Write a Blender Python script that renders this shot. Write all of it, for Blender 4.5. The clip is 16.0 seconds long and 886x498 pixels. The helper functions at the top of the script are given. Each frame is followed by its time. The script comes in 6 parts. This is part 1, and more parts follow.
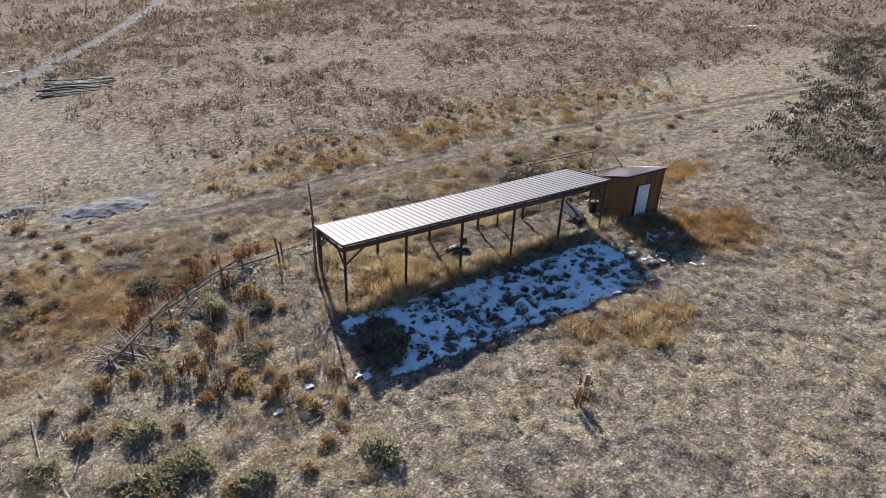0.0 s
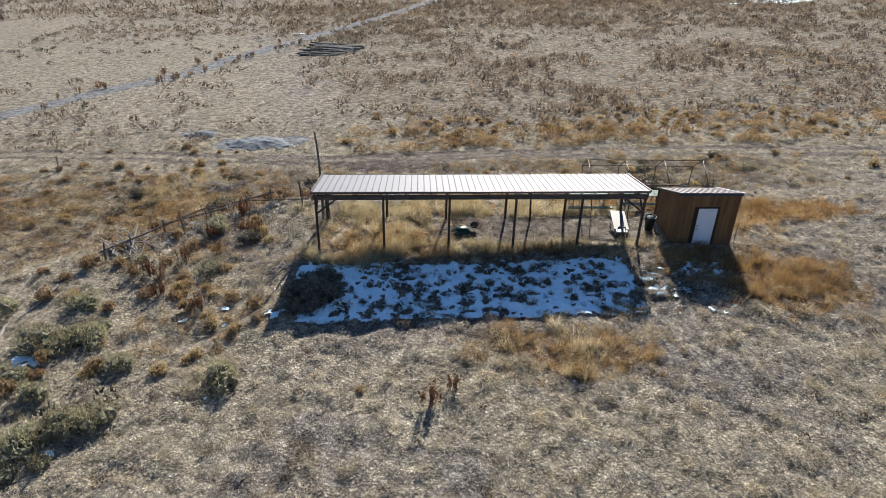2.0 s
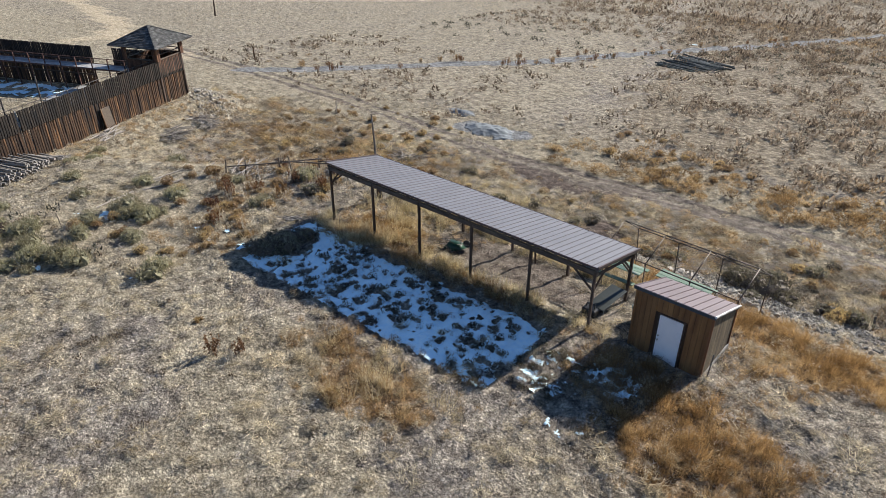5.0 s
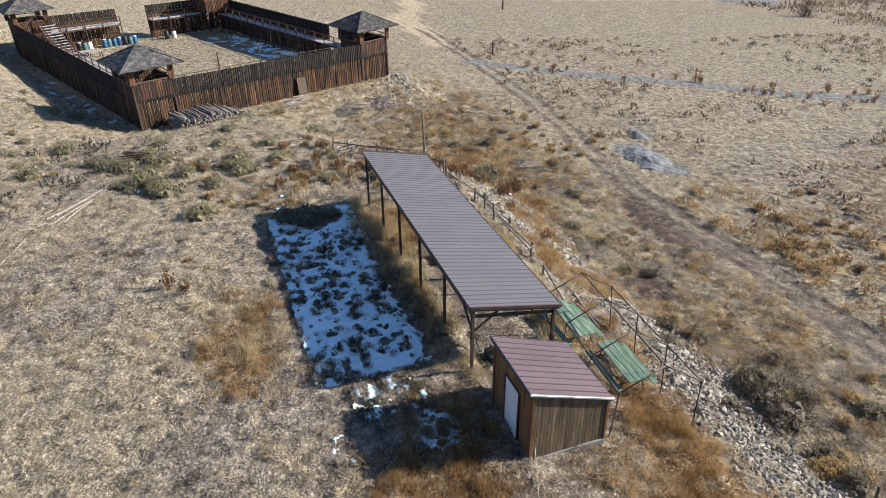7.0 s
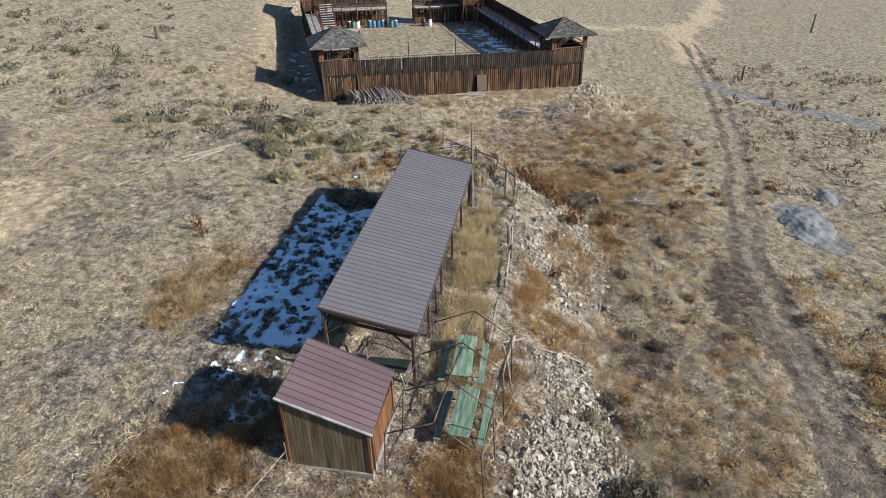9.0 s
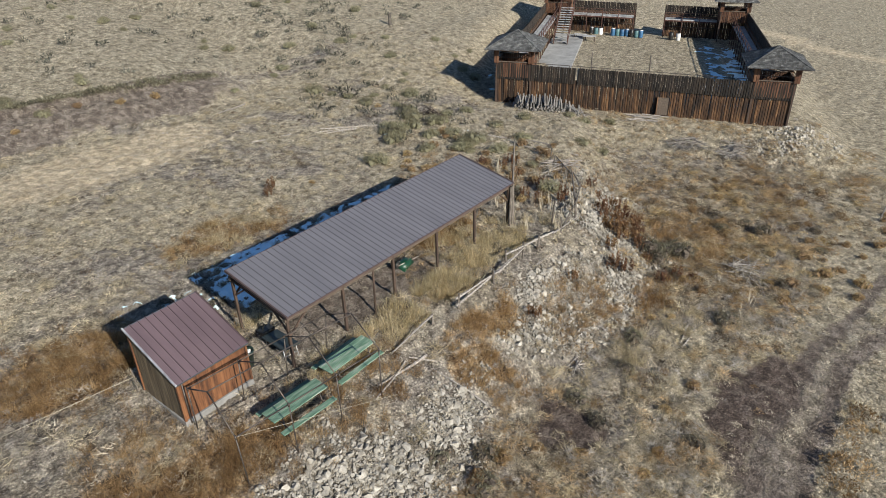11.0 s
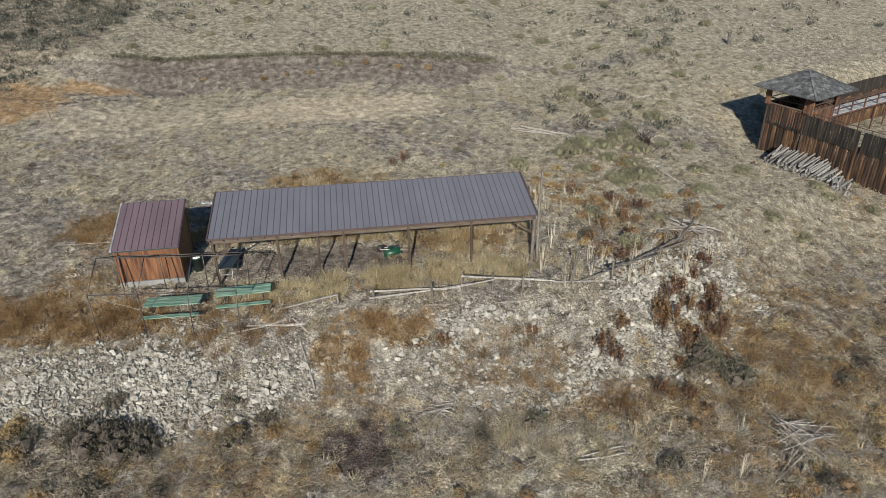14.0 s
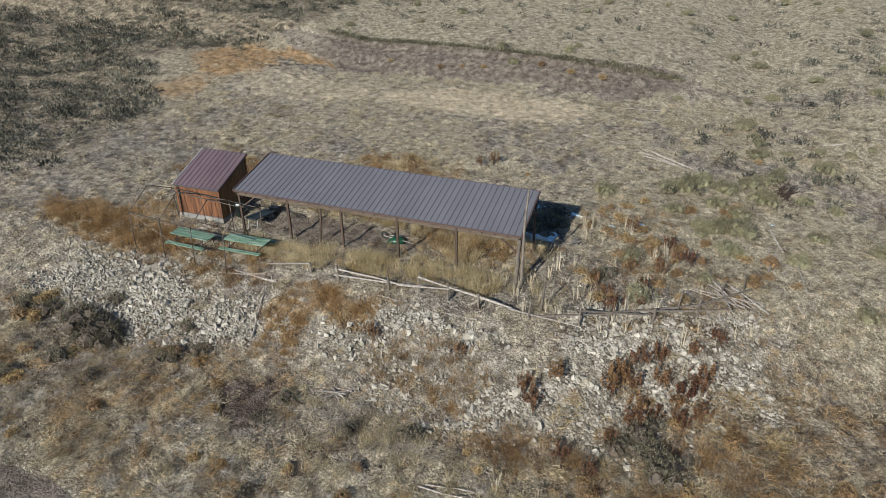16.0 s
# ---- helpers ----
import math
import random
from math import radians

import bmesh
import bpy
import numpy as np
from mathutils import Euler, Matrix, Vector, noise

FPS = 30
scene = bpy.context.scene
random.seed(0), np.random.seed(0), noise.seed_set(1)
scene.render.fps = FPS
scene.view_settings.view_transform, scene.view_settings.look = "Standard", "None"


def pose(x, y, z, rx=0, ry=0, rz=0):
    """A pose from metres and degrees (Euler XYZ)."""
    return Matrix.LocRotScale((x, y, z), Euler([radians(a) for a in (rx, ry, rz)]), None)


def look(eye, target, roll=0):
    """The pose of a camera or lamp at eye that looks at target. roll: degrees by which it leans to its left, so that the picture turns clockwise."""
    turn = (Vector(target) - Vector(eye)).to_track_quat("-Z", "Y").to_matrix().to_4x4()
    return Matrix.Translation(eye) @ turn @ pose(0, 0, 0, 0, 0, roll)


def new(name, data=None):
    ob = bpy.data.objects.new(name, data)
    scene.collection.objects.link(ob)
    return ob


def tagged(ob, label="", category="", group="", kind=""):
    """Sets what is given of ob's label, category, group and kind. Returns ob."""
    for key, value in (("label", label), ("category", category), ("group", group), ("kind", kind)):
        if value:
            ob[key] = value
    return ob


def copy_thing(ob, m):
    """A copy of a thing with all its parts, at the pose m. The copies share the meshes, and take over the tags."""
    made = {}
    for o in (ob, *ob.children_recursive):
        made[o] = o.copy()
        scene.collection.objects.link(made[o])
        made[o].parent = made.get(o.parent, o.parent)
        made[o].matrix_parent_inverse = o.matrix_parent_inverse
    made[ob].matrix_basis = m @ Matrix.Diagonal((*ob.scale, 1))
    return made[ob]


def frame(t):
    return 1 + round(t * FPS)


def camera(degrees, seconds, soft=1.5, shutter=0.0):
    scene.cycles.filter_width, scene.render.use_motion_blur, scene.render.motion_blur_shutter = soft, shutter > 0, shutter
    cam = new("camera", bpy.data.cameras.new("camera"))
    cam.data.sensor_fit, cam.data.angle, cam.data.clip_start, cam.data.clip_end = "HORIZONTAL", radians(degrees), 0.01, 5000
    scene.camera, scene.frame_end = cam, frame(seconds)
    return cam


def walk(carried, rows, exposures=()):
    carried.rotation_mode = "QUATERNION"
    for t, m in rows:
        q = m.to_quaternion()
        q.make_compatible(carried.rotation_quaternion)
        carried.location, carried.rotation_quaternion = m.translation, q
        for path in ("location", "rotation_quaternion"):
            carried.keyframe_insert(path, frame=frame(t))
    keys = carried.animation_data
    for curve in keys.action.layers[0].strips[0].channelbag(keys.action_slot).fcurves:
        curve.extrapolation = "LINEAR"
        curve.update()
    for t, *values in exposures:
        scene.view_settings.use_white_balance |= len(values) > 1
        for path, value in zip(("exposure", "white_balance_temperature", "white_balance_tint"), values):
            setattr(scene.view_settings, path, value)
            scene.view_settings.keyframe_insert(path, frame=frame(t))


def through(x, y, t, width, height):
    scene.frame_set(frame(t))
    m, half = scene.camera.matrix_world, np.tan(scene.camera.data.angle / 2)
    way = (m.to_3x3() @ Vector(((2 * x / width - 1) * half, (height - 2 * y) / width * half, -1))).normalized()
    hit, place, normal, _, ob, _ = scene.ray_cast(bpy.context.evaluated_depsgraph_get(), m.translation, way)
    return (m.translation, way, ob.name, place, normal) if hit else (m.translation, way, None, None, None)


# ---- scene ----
cam = camera(67.0, 16.0, soft=0.5)
PATH = [
    (0.0, -9.367, -24.556, 18.355, 59.810, -1.700, -29.627),
    (0.5, -6.004, -26.093, 17.495, 59.714, -1.480, -22.673),
    (1.0, -2.485, -27.118, 16.954, 59.585, -1.306, -15.740),
    (1.5, 1.162, -27.754, 16.719, 59.541, -1.134, -8.776),
    (2.0, 4.837, -27.981, 16.780, 59.530, -0.979, -1.732),
    (2.5, 8.508, -27.802, 16.838, 59.474, -0.872, 5.390),
    (3.0, 12.131, -27.129, 16.820, 59.364, -0.749, 12.543),
    (3.5, 15.658, -25.997, 16.833, 59.281, -0.588, 19.652),
    (4.0, 19.039, -24.438, 16.892, 59.242, -0.403, 26.729),
    (4.5, 22.221, -22.470, 16.976, 59.236, -0.207, 33.814),
    (5.0, 25.148, -20.111, 17.066, 59.254, -0.015, 40.949),
    (5.5, 27.768, -17.380, 17.142, 59.280, 0.166, 48.172),
    (6.0, 30.023, -14.313, 17.196, 59.303, 0.325, 55.477),
    (6.5, 31.857, -10.988, 17.240, 59.329, 0.462, 62.756),
    (7.0, 33.281, -7.413, 17.247, 59.390, 0.608, 70.121),
    (7.5, 34.252, -3.683, 17.278, 59.454, 0.700, 77.387),
    (8.0, 34.747, 0.157, 17.293, 59.552, 0.850, 84.767),
    (8.5, 34.727, 4.018, 17.320, 59.652, 0.958, 92.205),
    (9.0, 34.258, 7.821, 17.370, 59.784, 1.052, 99.488),
    (9.5, 33.339, 11.495, 17.425, 59.915, 1.122, 106.718),
    (10.0, 31.981, 14.995, 17.470, 60.039, 1.169, 113.935),
    (10.5, 30.200, 18.287, 17.491, 60.167, 1.202, 121.142),
    (11.0, 28.018, 21.334, 17.476, 60.310, 1.225, 128.340),
    (11.5, 25.451, 24.101, 17.410, 60.483, 1.241, 135.531),
    (12.0, 22.537, 26.539, 17.294, 60.686, 1.240, 142.709),
    (12.5, 19.352, 28.573, 17.180, 60.867, 1.193, 149.893),
    (13.0, 15.908, 30.206, 17.107, 61.010, 1.132, 157.170),
    (13.5, 12.294, 31.414, 17.021, 61.196, 1.087, 164.340),
    (14.0, 8.580, 32.136, 16.991, 61.286, 0.980, 171.522),
    (14.5, 4.824, 32.394, 16.978, 61.408, 0.872, 178.641),
    (15.0, 1.082, 32.213, 16.925, 61.493, 0.711, -174.240),
    (15.5, -2.593, 31.564, 16.861, 61.578, 0.548, -167.134),
    (16.0, -6.145, 30.473, 16.801, 61.606, 0.319, -160.043),
]
walk(cam, [(t, pose(x, y, z, rx, ry, rz)) for t, x, y, z, rx, ry, rz in PATH],
     [(0.0, 0.64, 6850, 15), (3.0, 0.7, 6650, 9), (7.0, 0.86, 7000, 12), (9.0, 0.66, 6950, 10), (12.0, 0.42, 6750, 7), (16.0, 0.34, 6650, 6)])

# ---- light ----
SUN_AZ, SUN_EL = 11.9, 27.8
world = bpy.data.worlds.new("sky")
scene.world = world
world.use_nodes = True
_sky = world.node_tree.nodes.new("ShaderNodeTexSky")
_sky.sky_type, _sky.sun_disc = "NISHITA", False
_sky.sun_elevation, _sky.sun_rotation, _sky.altitude = radians(SUN_EL), radians(SUN_AZ), 2400
_sky.ozone_density, _sky.dust_density = 4.5, 0.2
_bg = world.node_tree.nodes["Background"]
_bg.inputs["Strength"].default_value = 0.096
world.node_tree.links.new(_sky.outputs[0], _bg.inputs["Color"])
sun_data = bpy.data.lights.new("sun", "SUN")
sun_data.energy, sun_data.angle, sun_data.color = 5.0, radians(0.55), (1.0, 0.96, 0.9)
sun = new("sun", sun_data)
_e, _a = radians(SUN_EL), radians(SUN_AZ)
sun.matrix_basis = look((math.sin(_a) * 90, math.cos(_a) * 90, math.tan(_e) * 90), (0, 0, 0))

# ---- materials ----
def nd(nt, kind, **inputs):
    """A node; inputs by name with _ for a space; a socket is linked, a value is set."""
    node = nt.nodes.new("ShaderNode" + kind)
    for key, value in inputs.items():
        if key in ("operation", "blend_type", "data_type", "attribute_name", "feature", "distance", "clamp_factor"):
            setattr(node, key, value)
            continue
        name = key.replace("_", " ")
        sock = node.inputs[int(key[1:])] if key[0] == "i" and key[1:].isdigit() else node.inputs[name]
        if isinstance(value, bpy.types.NodeSocket):
            nt.links.new(value, sock)
        else:
            sock.default_value = value
    return node


def ramp(nt, fac, stops):
    node = nt.nodes.new("ShaderNodeValToRGB")
    el = node.color_ramp.elements
    while len(el) < len(stops):
        el.new(0.5)
    for e, (p, c) in zip(el, stops):
        e.position, e.color = p, (*c, 1)
    nt.links.new(fac, node.inputs[0])
    return node.outputs[0]


def mix(nt, fac, a, b, blend="MIX"):
    node = nt.nodes.new("ShaderNodeMix")
    node.data_type, node.blend_type = "RGBA", blend
    for i, v in ((0, fac), (6, a), (7, b)):
        if isinstance(v, bpy.types.NodeSocket):
            nt.links.new(v, node.inputs[i])
        else:
            node.inputs[i].default_value = (*v, 1) if i and len(v) == 3 else v
    return node.outputs[2]


def base_material(name):
    m = bpy.data.materials.new(name)
    m.use_nodes = True
    nt = m.node_tree
    return m, nt, nt.nodes["Principled BSDF"]


def position(nt, scale=(1, 1, 1)):
    geo = nt.nodes.new("ShaderNodeNewGeometry")
    return nd(nt, "Mapping", Vector=geo.outputs["Position"], Scale=scale).outputs[0]


def surface(name, cols, scale=3.0, stretch=(1, 1, 1), fine=40.0, rough=0.8, metal=0.0, bump=0.3, vary=0.25, grain=0.35, depth=0.01):
    """A worn surface: two sizes of noise run through the colours, with each piece a little lighter or darker."""
    m, nt, bsdf = base_material(name)
    pos = position(nt, stretch)
    big = nd(nt, "TexNoise", Vector=pos, Scale=scale, Detail=5.0, Roughness=0.6).outputs[0]
    small = nd(nt, "TexNoise", Vector=pos, Scale=fine, Detail=4.0, Roughness=0.7).outputs[0]
    blend = nd(nt, "Math", operation="MULTIPLY_ADD", i0=small, i1=grain, i2=big)
    fac = nd(nt, "Math", operation="SUBTRACT", i0=blend.outputs[0], i1=grain * 0.5).outputs[0]
    stops = [(0.3 + 0.4 * i / max(1, len(cols) - 1), c) for i, c in enumerate(cols)]
    col = ramp(nt, fac, stops)
    info = nt.nodes.new("ShaderNodeObjectInfo")
    isl = nt.nodes.new("ShaderNodeNewGeometry")
    rnd = nd(nt, "Math", operation="ADD", i0=info.outputs["Random"], i1=isl.outputs["Random Per Island"])
    val = nd(nt, "MapRange", Value=rnd.outputs[0], From_Min=0.0, From_Max=2.0, To_Min=1 - vary * 1.3, To_Max=1 + vary * 1.3).outputs[0]
    col = nd(nt, "HueSaturation", Color=col, Value=val).outputs[0]
    nt.links.new(col, bsdf.inputs["Base Color"])
    bsdf.inputs["Roughness"].default_value, bsdf.inputs["Metallic"].default_value = rough, metal
    if bump:
        b = nd(nt, "Bump", Strength=bump, Distance=depth, Height=blend.outputs[0])
        nt.links.new(b.outputs[0], bsdf.inputs["Normal"])
    return m


def foliage(name, cols, through=0.3, patch=0.35, vary=0.5, rough=0.85, spread=0.0):
    """Dry leaves and blades: colour by patch of ground and by blade, with light passing through."""
    m, nt, bsdf = base_material(name)
    pos = position(nt)
    big = nd(nt, "TexNoise", Vector=pos, Scale=patch, Detail=4.0, Roughness=0.65).outputs[0]
    geo = nt.nodes.new("ShaderNodeNewGeometry")
    rnd = nd(nt, "MapRange", Value=geo.outputs["Random Per Island"], To_Min=-0.09, To_Max=0.09).outputs[0]
    tint = nt.nodes.new("ShaderNodeAttribute")
    tint.attribute_name = "tint"
    rnd = nd(nt, "Math", operation="MULTIPLY_ADD", i0=tint.outputs["Fac"], i1=0.14, i2=rnd).outputs[0]
    fac = nd(nt, "Math", operation="ADD", i0=big, i1=rnd).outputs[0]
    col = ramp(nt, fac, [(0.28 + 0.44 * i / max(1, len(cols) - 1), c) for i, c in enumerate(cols)])
    val = nd(nt, "MapRange", Value=geo.outputs["Random Per Island"], To_Min=1 - vary, To_Max=1 + vary * 0.6).outputs[0]
    val = nd(nt, "Math", operation="MULTIPLY", i0=val, i1=nd(nt, "MapRange", Value=tint.outputs["Fac"], From_Min=-1.0, To_Min=0.74, To_Max=1.26).outputs[0]).outputs[0]
    col = nd(nt, "HueSaturation", Color=col, Value=val).outputs[0]
    info = nt.nodes.new("ShaderNodeObjectInfo")
    each = nd(nt, "MapRange", Value=info.outputs["Random"], To_Min=1 - spread, To_Max=1 + spread).outputs[0]
    hue = nd(nt, "MapRange", Value=info.outputs["Random"], To_Min=0.5 - 0.035 * spread, To_Max=0.5 + 0.05 * spread).outputs[0]
    col = nd(nt, "HueSaturation", Color=col, Value=each, Hue=hue).outputs[0]
    nt.links.new(col, bsdf.inputs["Base Color"])
    bsdf.inputs["Roughness"].default_value = rough
    bsdf.inputs["Specular IOR Level"].default_value = 0.2
    warm = nd(nt, "HueSaturation", Color=col, Saturation=1.12, Value=1.15).outputs[0]
    tr = nd(nt, "BsdfTranslucent", Color=warm)
    ms = nd(nt, "MixShader", Fac=through, i1=bsdf.outputs[0], i2=tr.outputs[0])
    nt.links.new(ms.outputs[0], nt.nodes["Material Output"].inputs[0])
    return m


M_ROOF = surface("brown_roof_metal", [(0.118, 0.116, 0.131), (0.135, 0.132, 0.148), (0.152, 0.149, 0.166)], 0.9, (1, 0.25, 1), 30, 0.65, 0.0, 0.05, 0.02, 0.2, 0.003)
M_ROOF_SHED = surface("maroon_roof_metal", [(0.105, 0.072, 0.08), (0.125, 0.086, 0.095), (0.147, 0.103, 0.112)], 0.9, (1, 0.25, 1), 30, 0.62, 0.0, 0.05, 0.06, 0.2, 0.003)
for _m, _w in ((M_ROOF, 0.5), (M_ROOF_SHED, 0.5)):
    _b = _m.node_tree.nodes["Principled BSDF"]
    _b.inputs["Specular IOR Level"].default_value = 0.3
    _b.inputs["Coat Weight"].default_value, _b.inputs["Coat Roughness"].default_value, _b.inputs["Coat IOR"].default_value = _w, 0.44, 1.6
# Ribs are darker than the pans: unlit rib sides and seam gaps in the colour.
M_RIB = surface("shade_dark_rib", [(0.08, 0.077, 0.086), (0.095, 0.092, 0.102)], 2, (1, 1, 1), 30, 0.65, 0, 0.05, 0.1)
M_RIB_SHED = surface("shade_dark_maroon_rib", [(0.075, 0.05, 0.055), (0.09, 0.062, 0.068)], 2, (1, 1, 1), 30, 0.4, 0, 0.05, 0.1)
M_TRIM = surface("roof_trim", [(0.06, 0.04, 0.038), (0.09, 0.06, 0.055)], 2, (1, 1, 1), 30, 0.45, 0, 0.05, 0.1)
M_FLASH = surface("galvanised_flashing", [(0.3, 0.3, 0.3), (0.5, 0.5, 0.5), (0.7, 0.7, 0.7)], 4, (1, 1, 1), 30, 0.45, 0.6, 0.2, 0.1)
M_BLUETRIM = surface("dark_blue_fascia", [(0.03, 0.045, 0.06), (0.06, 0.075, 0.09)], 3, (1, 1, 1), 30, 0.6, 0, 0.1, 0.1)
M_POST = surface("dark_stained_wood", [(0.035, 0.022, 0.016), (0.06, 0.038, 0.027), (0.1, 0.065, 0.045)], 3, (4, 4, 0.5), 50, 0.8, 0, 0.4, 0.2)
M_BEAM = surface("weathered_beam", [(0.05, 0.036, 0.028), (0.1, 0.075, 0.055), (0.16, 0.12, 0.09)], 3, (0.5, 4, 4), 50, 0.85, 0, 0.4, 0.2)
M_SIDING = surface("amber_wood_siding", [(0.11, 0.05, 0.018), (0.2, 0.095, 0.034), (0.27, 0.14, 0.05)], 1.3, (3, 3, 0.35), 40, 0.7, 0, 0.3, 0.14)
M_SIDING_RED = surface("red_brown_plywood", [(0.03, 0.013, 0.008), (0.13, 0.052, 0.022), (0.24, 0.104, 0.044)], 2.4, (3.0, 3.0, 0.22), 40, 0.65, 0, 0.3, 0.16)
M_SIDING_GREY = surface("grey_weathered_siding", [(0.035, 0.024, 0.013), (0.11, 0.08, 0.045), (0.2, 0.155, 0.095)], 1.3, (3, 3, 0.3), 40, 0.85, 0, 0.4, 0.2)
M_GROOVE = surface("siding_groove", [(0.04, 0.02, 0.01), (0.07, 0.035, 0.018)], 3)
M_DOOR = surface("white_door_paint", [(0.7, 0.71, 0.72), (0.78, 0.79, 0.8), (0.82, 0.82, 0.82)], 2, (1, 1, 1), 30, 0.45, 0, 0.05, 0.0, 0.2)
M_CONCRETE = surface("concrete", [(0.2, 0.2, 0.195), (0.29, 0.29, 0.28), (0.37, 0.368, 0.355)], 0.8, (1, 1, 1), 12, 0.9, 0, 0.2, 0.1)
M_FOUNDATION = surface("grey_foundation", [(0.14, 0.136, 0.128), (0.2, 0.194, 0.183), (0.26, 0.252, 0.24)], 0.8, (1, 1, 1), 12, 0.9, 0, 0.2, 0.1)
M_STEEL = surface("dark_steel", [(0.04, 0.035, 0.032), (0.09, 0.075, 0.065), (0.14, 0.11, 0.09)], 5, (1, 1, 1), 40, 0.55, 0.5, 0.1, 0.15)
M_BRASS = surface("knob_metal", [(0.3, 0.28, 0.24), (0.45, 0.42, 0.36)], 5, rough=0.35, metal=0.9, bump=0)
M_GREEN = surface("weathered_green_paint", [(0.062, 0.118, 0.08), (0.1, 0.185, 0.127), (0.16, 0.25, 0.18), (0.33, 0.345, 0.295)], 2.2, (0.5, 4, 4), 30, 0.7, 0, 0.3, 0.22, 0.5)
M_LOG = surface("grey_driftwood", [(0.16, 0.14, 0.12), (0.3, 0.27, 0.24), (0.5, 0.46, 0.41)], 3, (3, 3, 3), 40, 0.9, 0, 0.4, 0.35)
M_LOG_STACK = surface("weathered_stacked_log", [(0.12, 0.11, 0.098), (0.25, 0.233, 0.212), (0.42, 0.395, 0.365)], 3, (3, 3, 3), 40, 0.9, 0, 0.4, 0.5)
M_LOG_DARK = surface("dark_log", [(0.06, 0.05, 0.042), (0.13, 0.11, 0.09), (0.22, 0.19, 0.16)], 3, (3, 3, 1), 40, 0.9, 0, 0.4, 0.35)
M_PLANK = surface("palisade_brown", [(0.012, 0.007, 0.005), (0.068, 0.033, 0.0145), (0.21, 0.11, 0.05)], 1.2, (2.6, 2.6, 0.4), 30, 0.85, 0, 0.5, 0.75, 0.5, 0.02)
M_PLANK_DARK = surface("palisade_weathered", [(0.008, 0.006, 0.005), (0.02, 0.0145, 0.0105), (0.058, 0.041, 0.028)], 1.4, (2, 2, 0.4), 30, 0.9, 0, 0.5, 0.5, 0.5, 0.02)
M_PLANK_RED = surface("tower_red_brown", [(0.03, 0.014, 0.008), (0.095, 0.042, 0.022), (0.2, 0.096, 0.048)], 1.2, (2, 2, 0.4), 30, 0.85, 0, 0.5, 0.45, 0.5, 0.02)
M_RAIL_RED = surface("red_brown_railing", [(0.06, 0.028, 0.02), (0.115, 0.055, 0.04)], 2, rough=0.8)
M_SHINGLE = surface("grey_wood_shingle", [(0.035, 0.036, 0.036), (0.075, 0.076, 0.074), (0.17, 0.168, 0.16)], 2.5, (1, 1, 1), 18, 0.85, 0, 0.5, 0.7, 0.7, 0.02)
M_DECK = surface("grey_deck_boards", [(0.2, 0.2, 0.2), (0.32, 0.32, 0.32), (0.45, 0.45, 0.44)], 2, (1, 1, 1), 20, 0.85, 0, 0.3, 0.25)
M_ROCK = surface("pale_rock", [(0.21, 0.19, 0.158), (0.35, 0.322, 0.272), (0.48, 0.448, 0.392)], 3, (1, 1, 1), 25, 0.9, 0, 0.5, 0.3, 0.5, 0.02)
M_GRAVEL = surface("blue_grey_gravel", [(0.1, 0.115, 0.125), (0.15, 0.169, 0.18), (0.21, 0.23, 0.24)], 2.2, (1, 1, 1), 16, 0.9, 0, 0.45, 0.0, 1.0, 0.03)
M_PLASTIC_BLACK = surface("black_plastic", [(0.012, 0.013, 0.013), (0.025, 0.026, 0.026)], 5, rough=0.4, bump=0.05)
M_TABLE_TOP = surface("dark_green_table_top", [(0.02, 0.028, 0.026), (0.04, 0.05, 0.046)], 3, rough=0.5, bump=0.03)
M_TUB = surface("green_wheelbarrow_paint", [(0.003, 0.028, 0.016), (0.006, 0.045, 0.025), (0.014, 0.065, 0.037)], 4, rough=0.4, bump=0.05)
M_WHITE = surface("white_plastic", [(0.6, 0.6, 0.58), (0.75, 0.75, 0.73)], 4, rough=0.5, bump=0.05)
M_BLUE = surface("blue_barrel", [(0.02, 0.08, 0.17), (0.04, 0.13, 0.25)], 3, rough=0.5, bump=0.05)
M_TEAL = surface("teal_barrel", [(0.05, 0.12, 0.13), (0.1, 0.2, 0.21)], 3, rough=0.5, bump=0.05)
M_ROPE = surface("rope", [(0.4, 0.36, 0.27), (0.55, 0.5, 0.4)], 8, bump=0)
M_LUMBER = surface("dark_green_treated_lumber", [(0.008, 0.014, 0.015), (0.02, 0.034, 0.034), (0.07, 0.09, 0.088)], 2, (1, 1, 1), 25, 0.7, 0, 0.3, 0.5)
M_GRASS = foliage("pale_dry_grass", [(0.33, 0.287, 0.217), (0.47, 0.414, 0.322), (0.6, 0.538, 0.427), (0.42, 0.362, 0.268)], 0.3, 0.9, vary=0.12)
M_GRASS_TUFT = foliage("straw_bunchgrass", [(0.45, 0.368, 0.24), (0.58, 0.5, 0.352), (0.68, 0.605, 0.455)], 0.5, 0.5)
M_SHRUBLET = foliage("brown_shrublet", [(0.13, 0.095, 0.065), (0.19, 0.145, 0.105), (0.26, 0.205, 0.15)], 0.35, 0.6)
M_GRASS_SLOPE = foliage("grey_tan_slope_grass", [(0.3, 0.255, 0.185), (0.41, 0.355, 0.265), (0.54, 0.48, 0.37)], 0.4, 0.6, vary=0.6)
M_GRASS_FAR = foliage("pale_field_grass", [(0.3, 0.254, 0.175), (0.42, 0.36, 0.256), (0.53, 0.463, 0.342), (0.37, 0.308, 0.204)], 0.4, 0.12)
M_GRASS_GREY = foliage("grey_dry_grass", [(0.26, 0.232, 0.203), (0.38, 0.345, 0.304), (0.51, 0.468, 0.415)], 0.3, 0.9, vary=0.12)
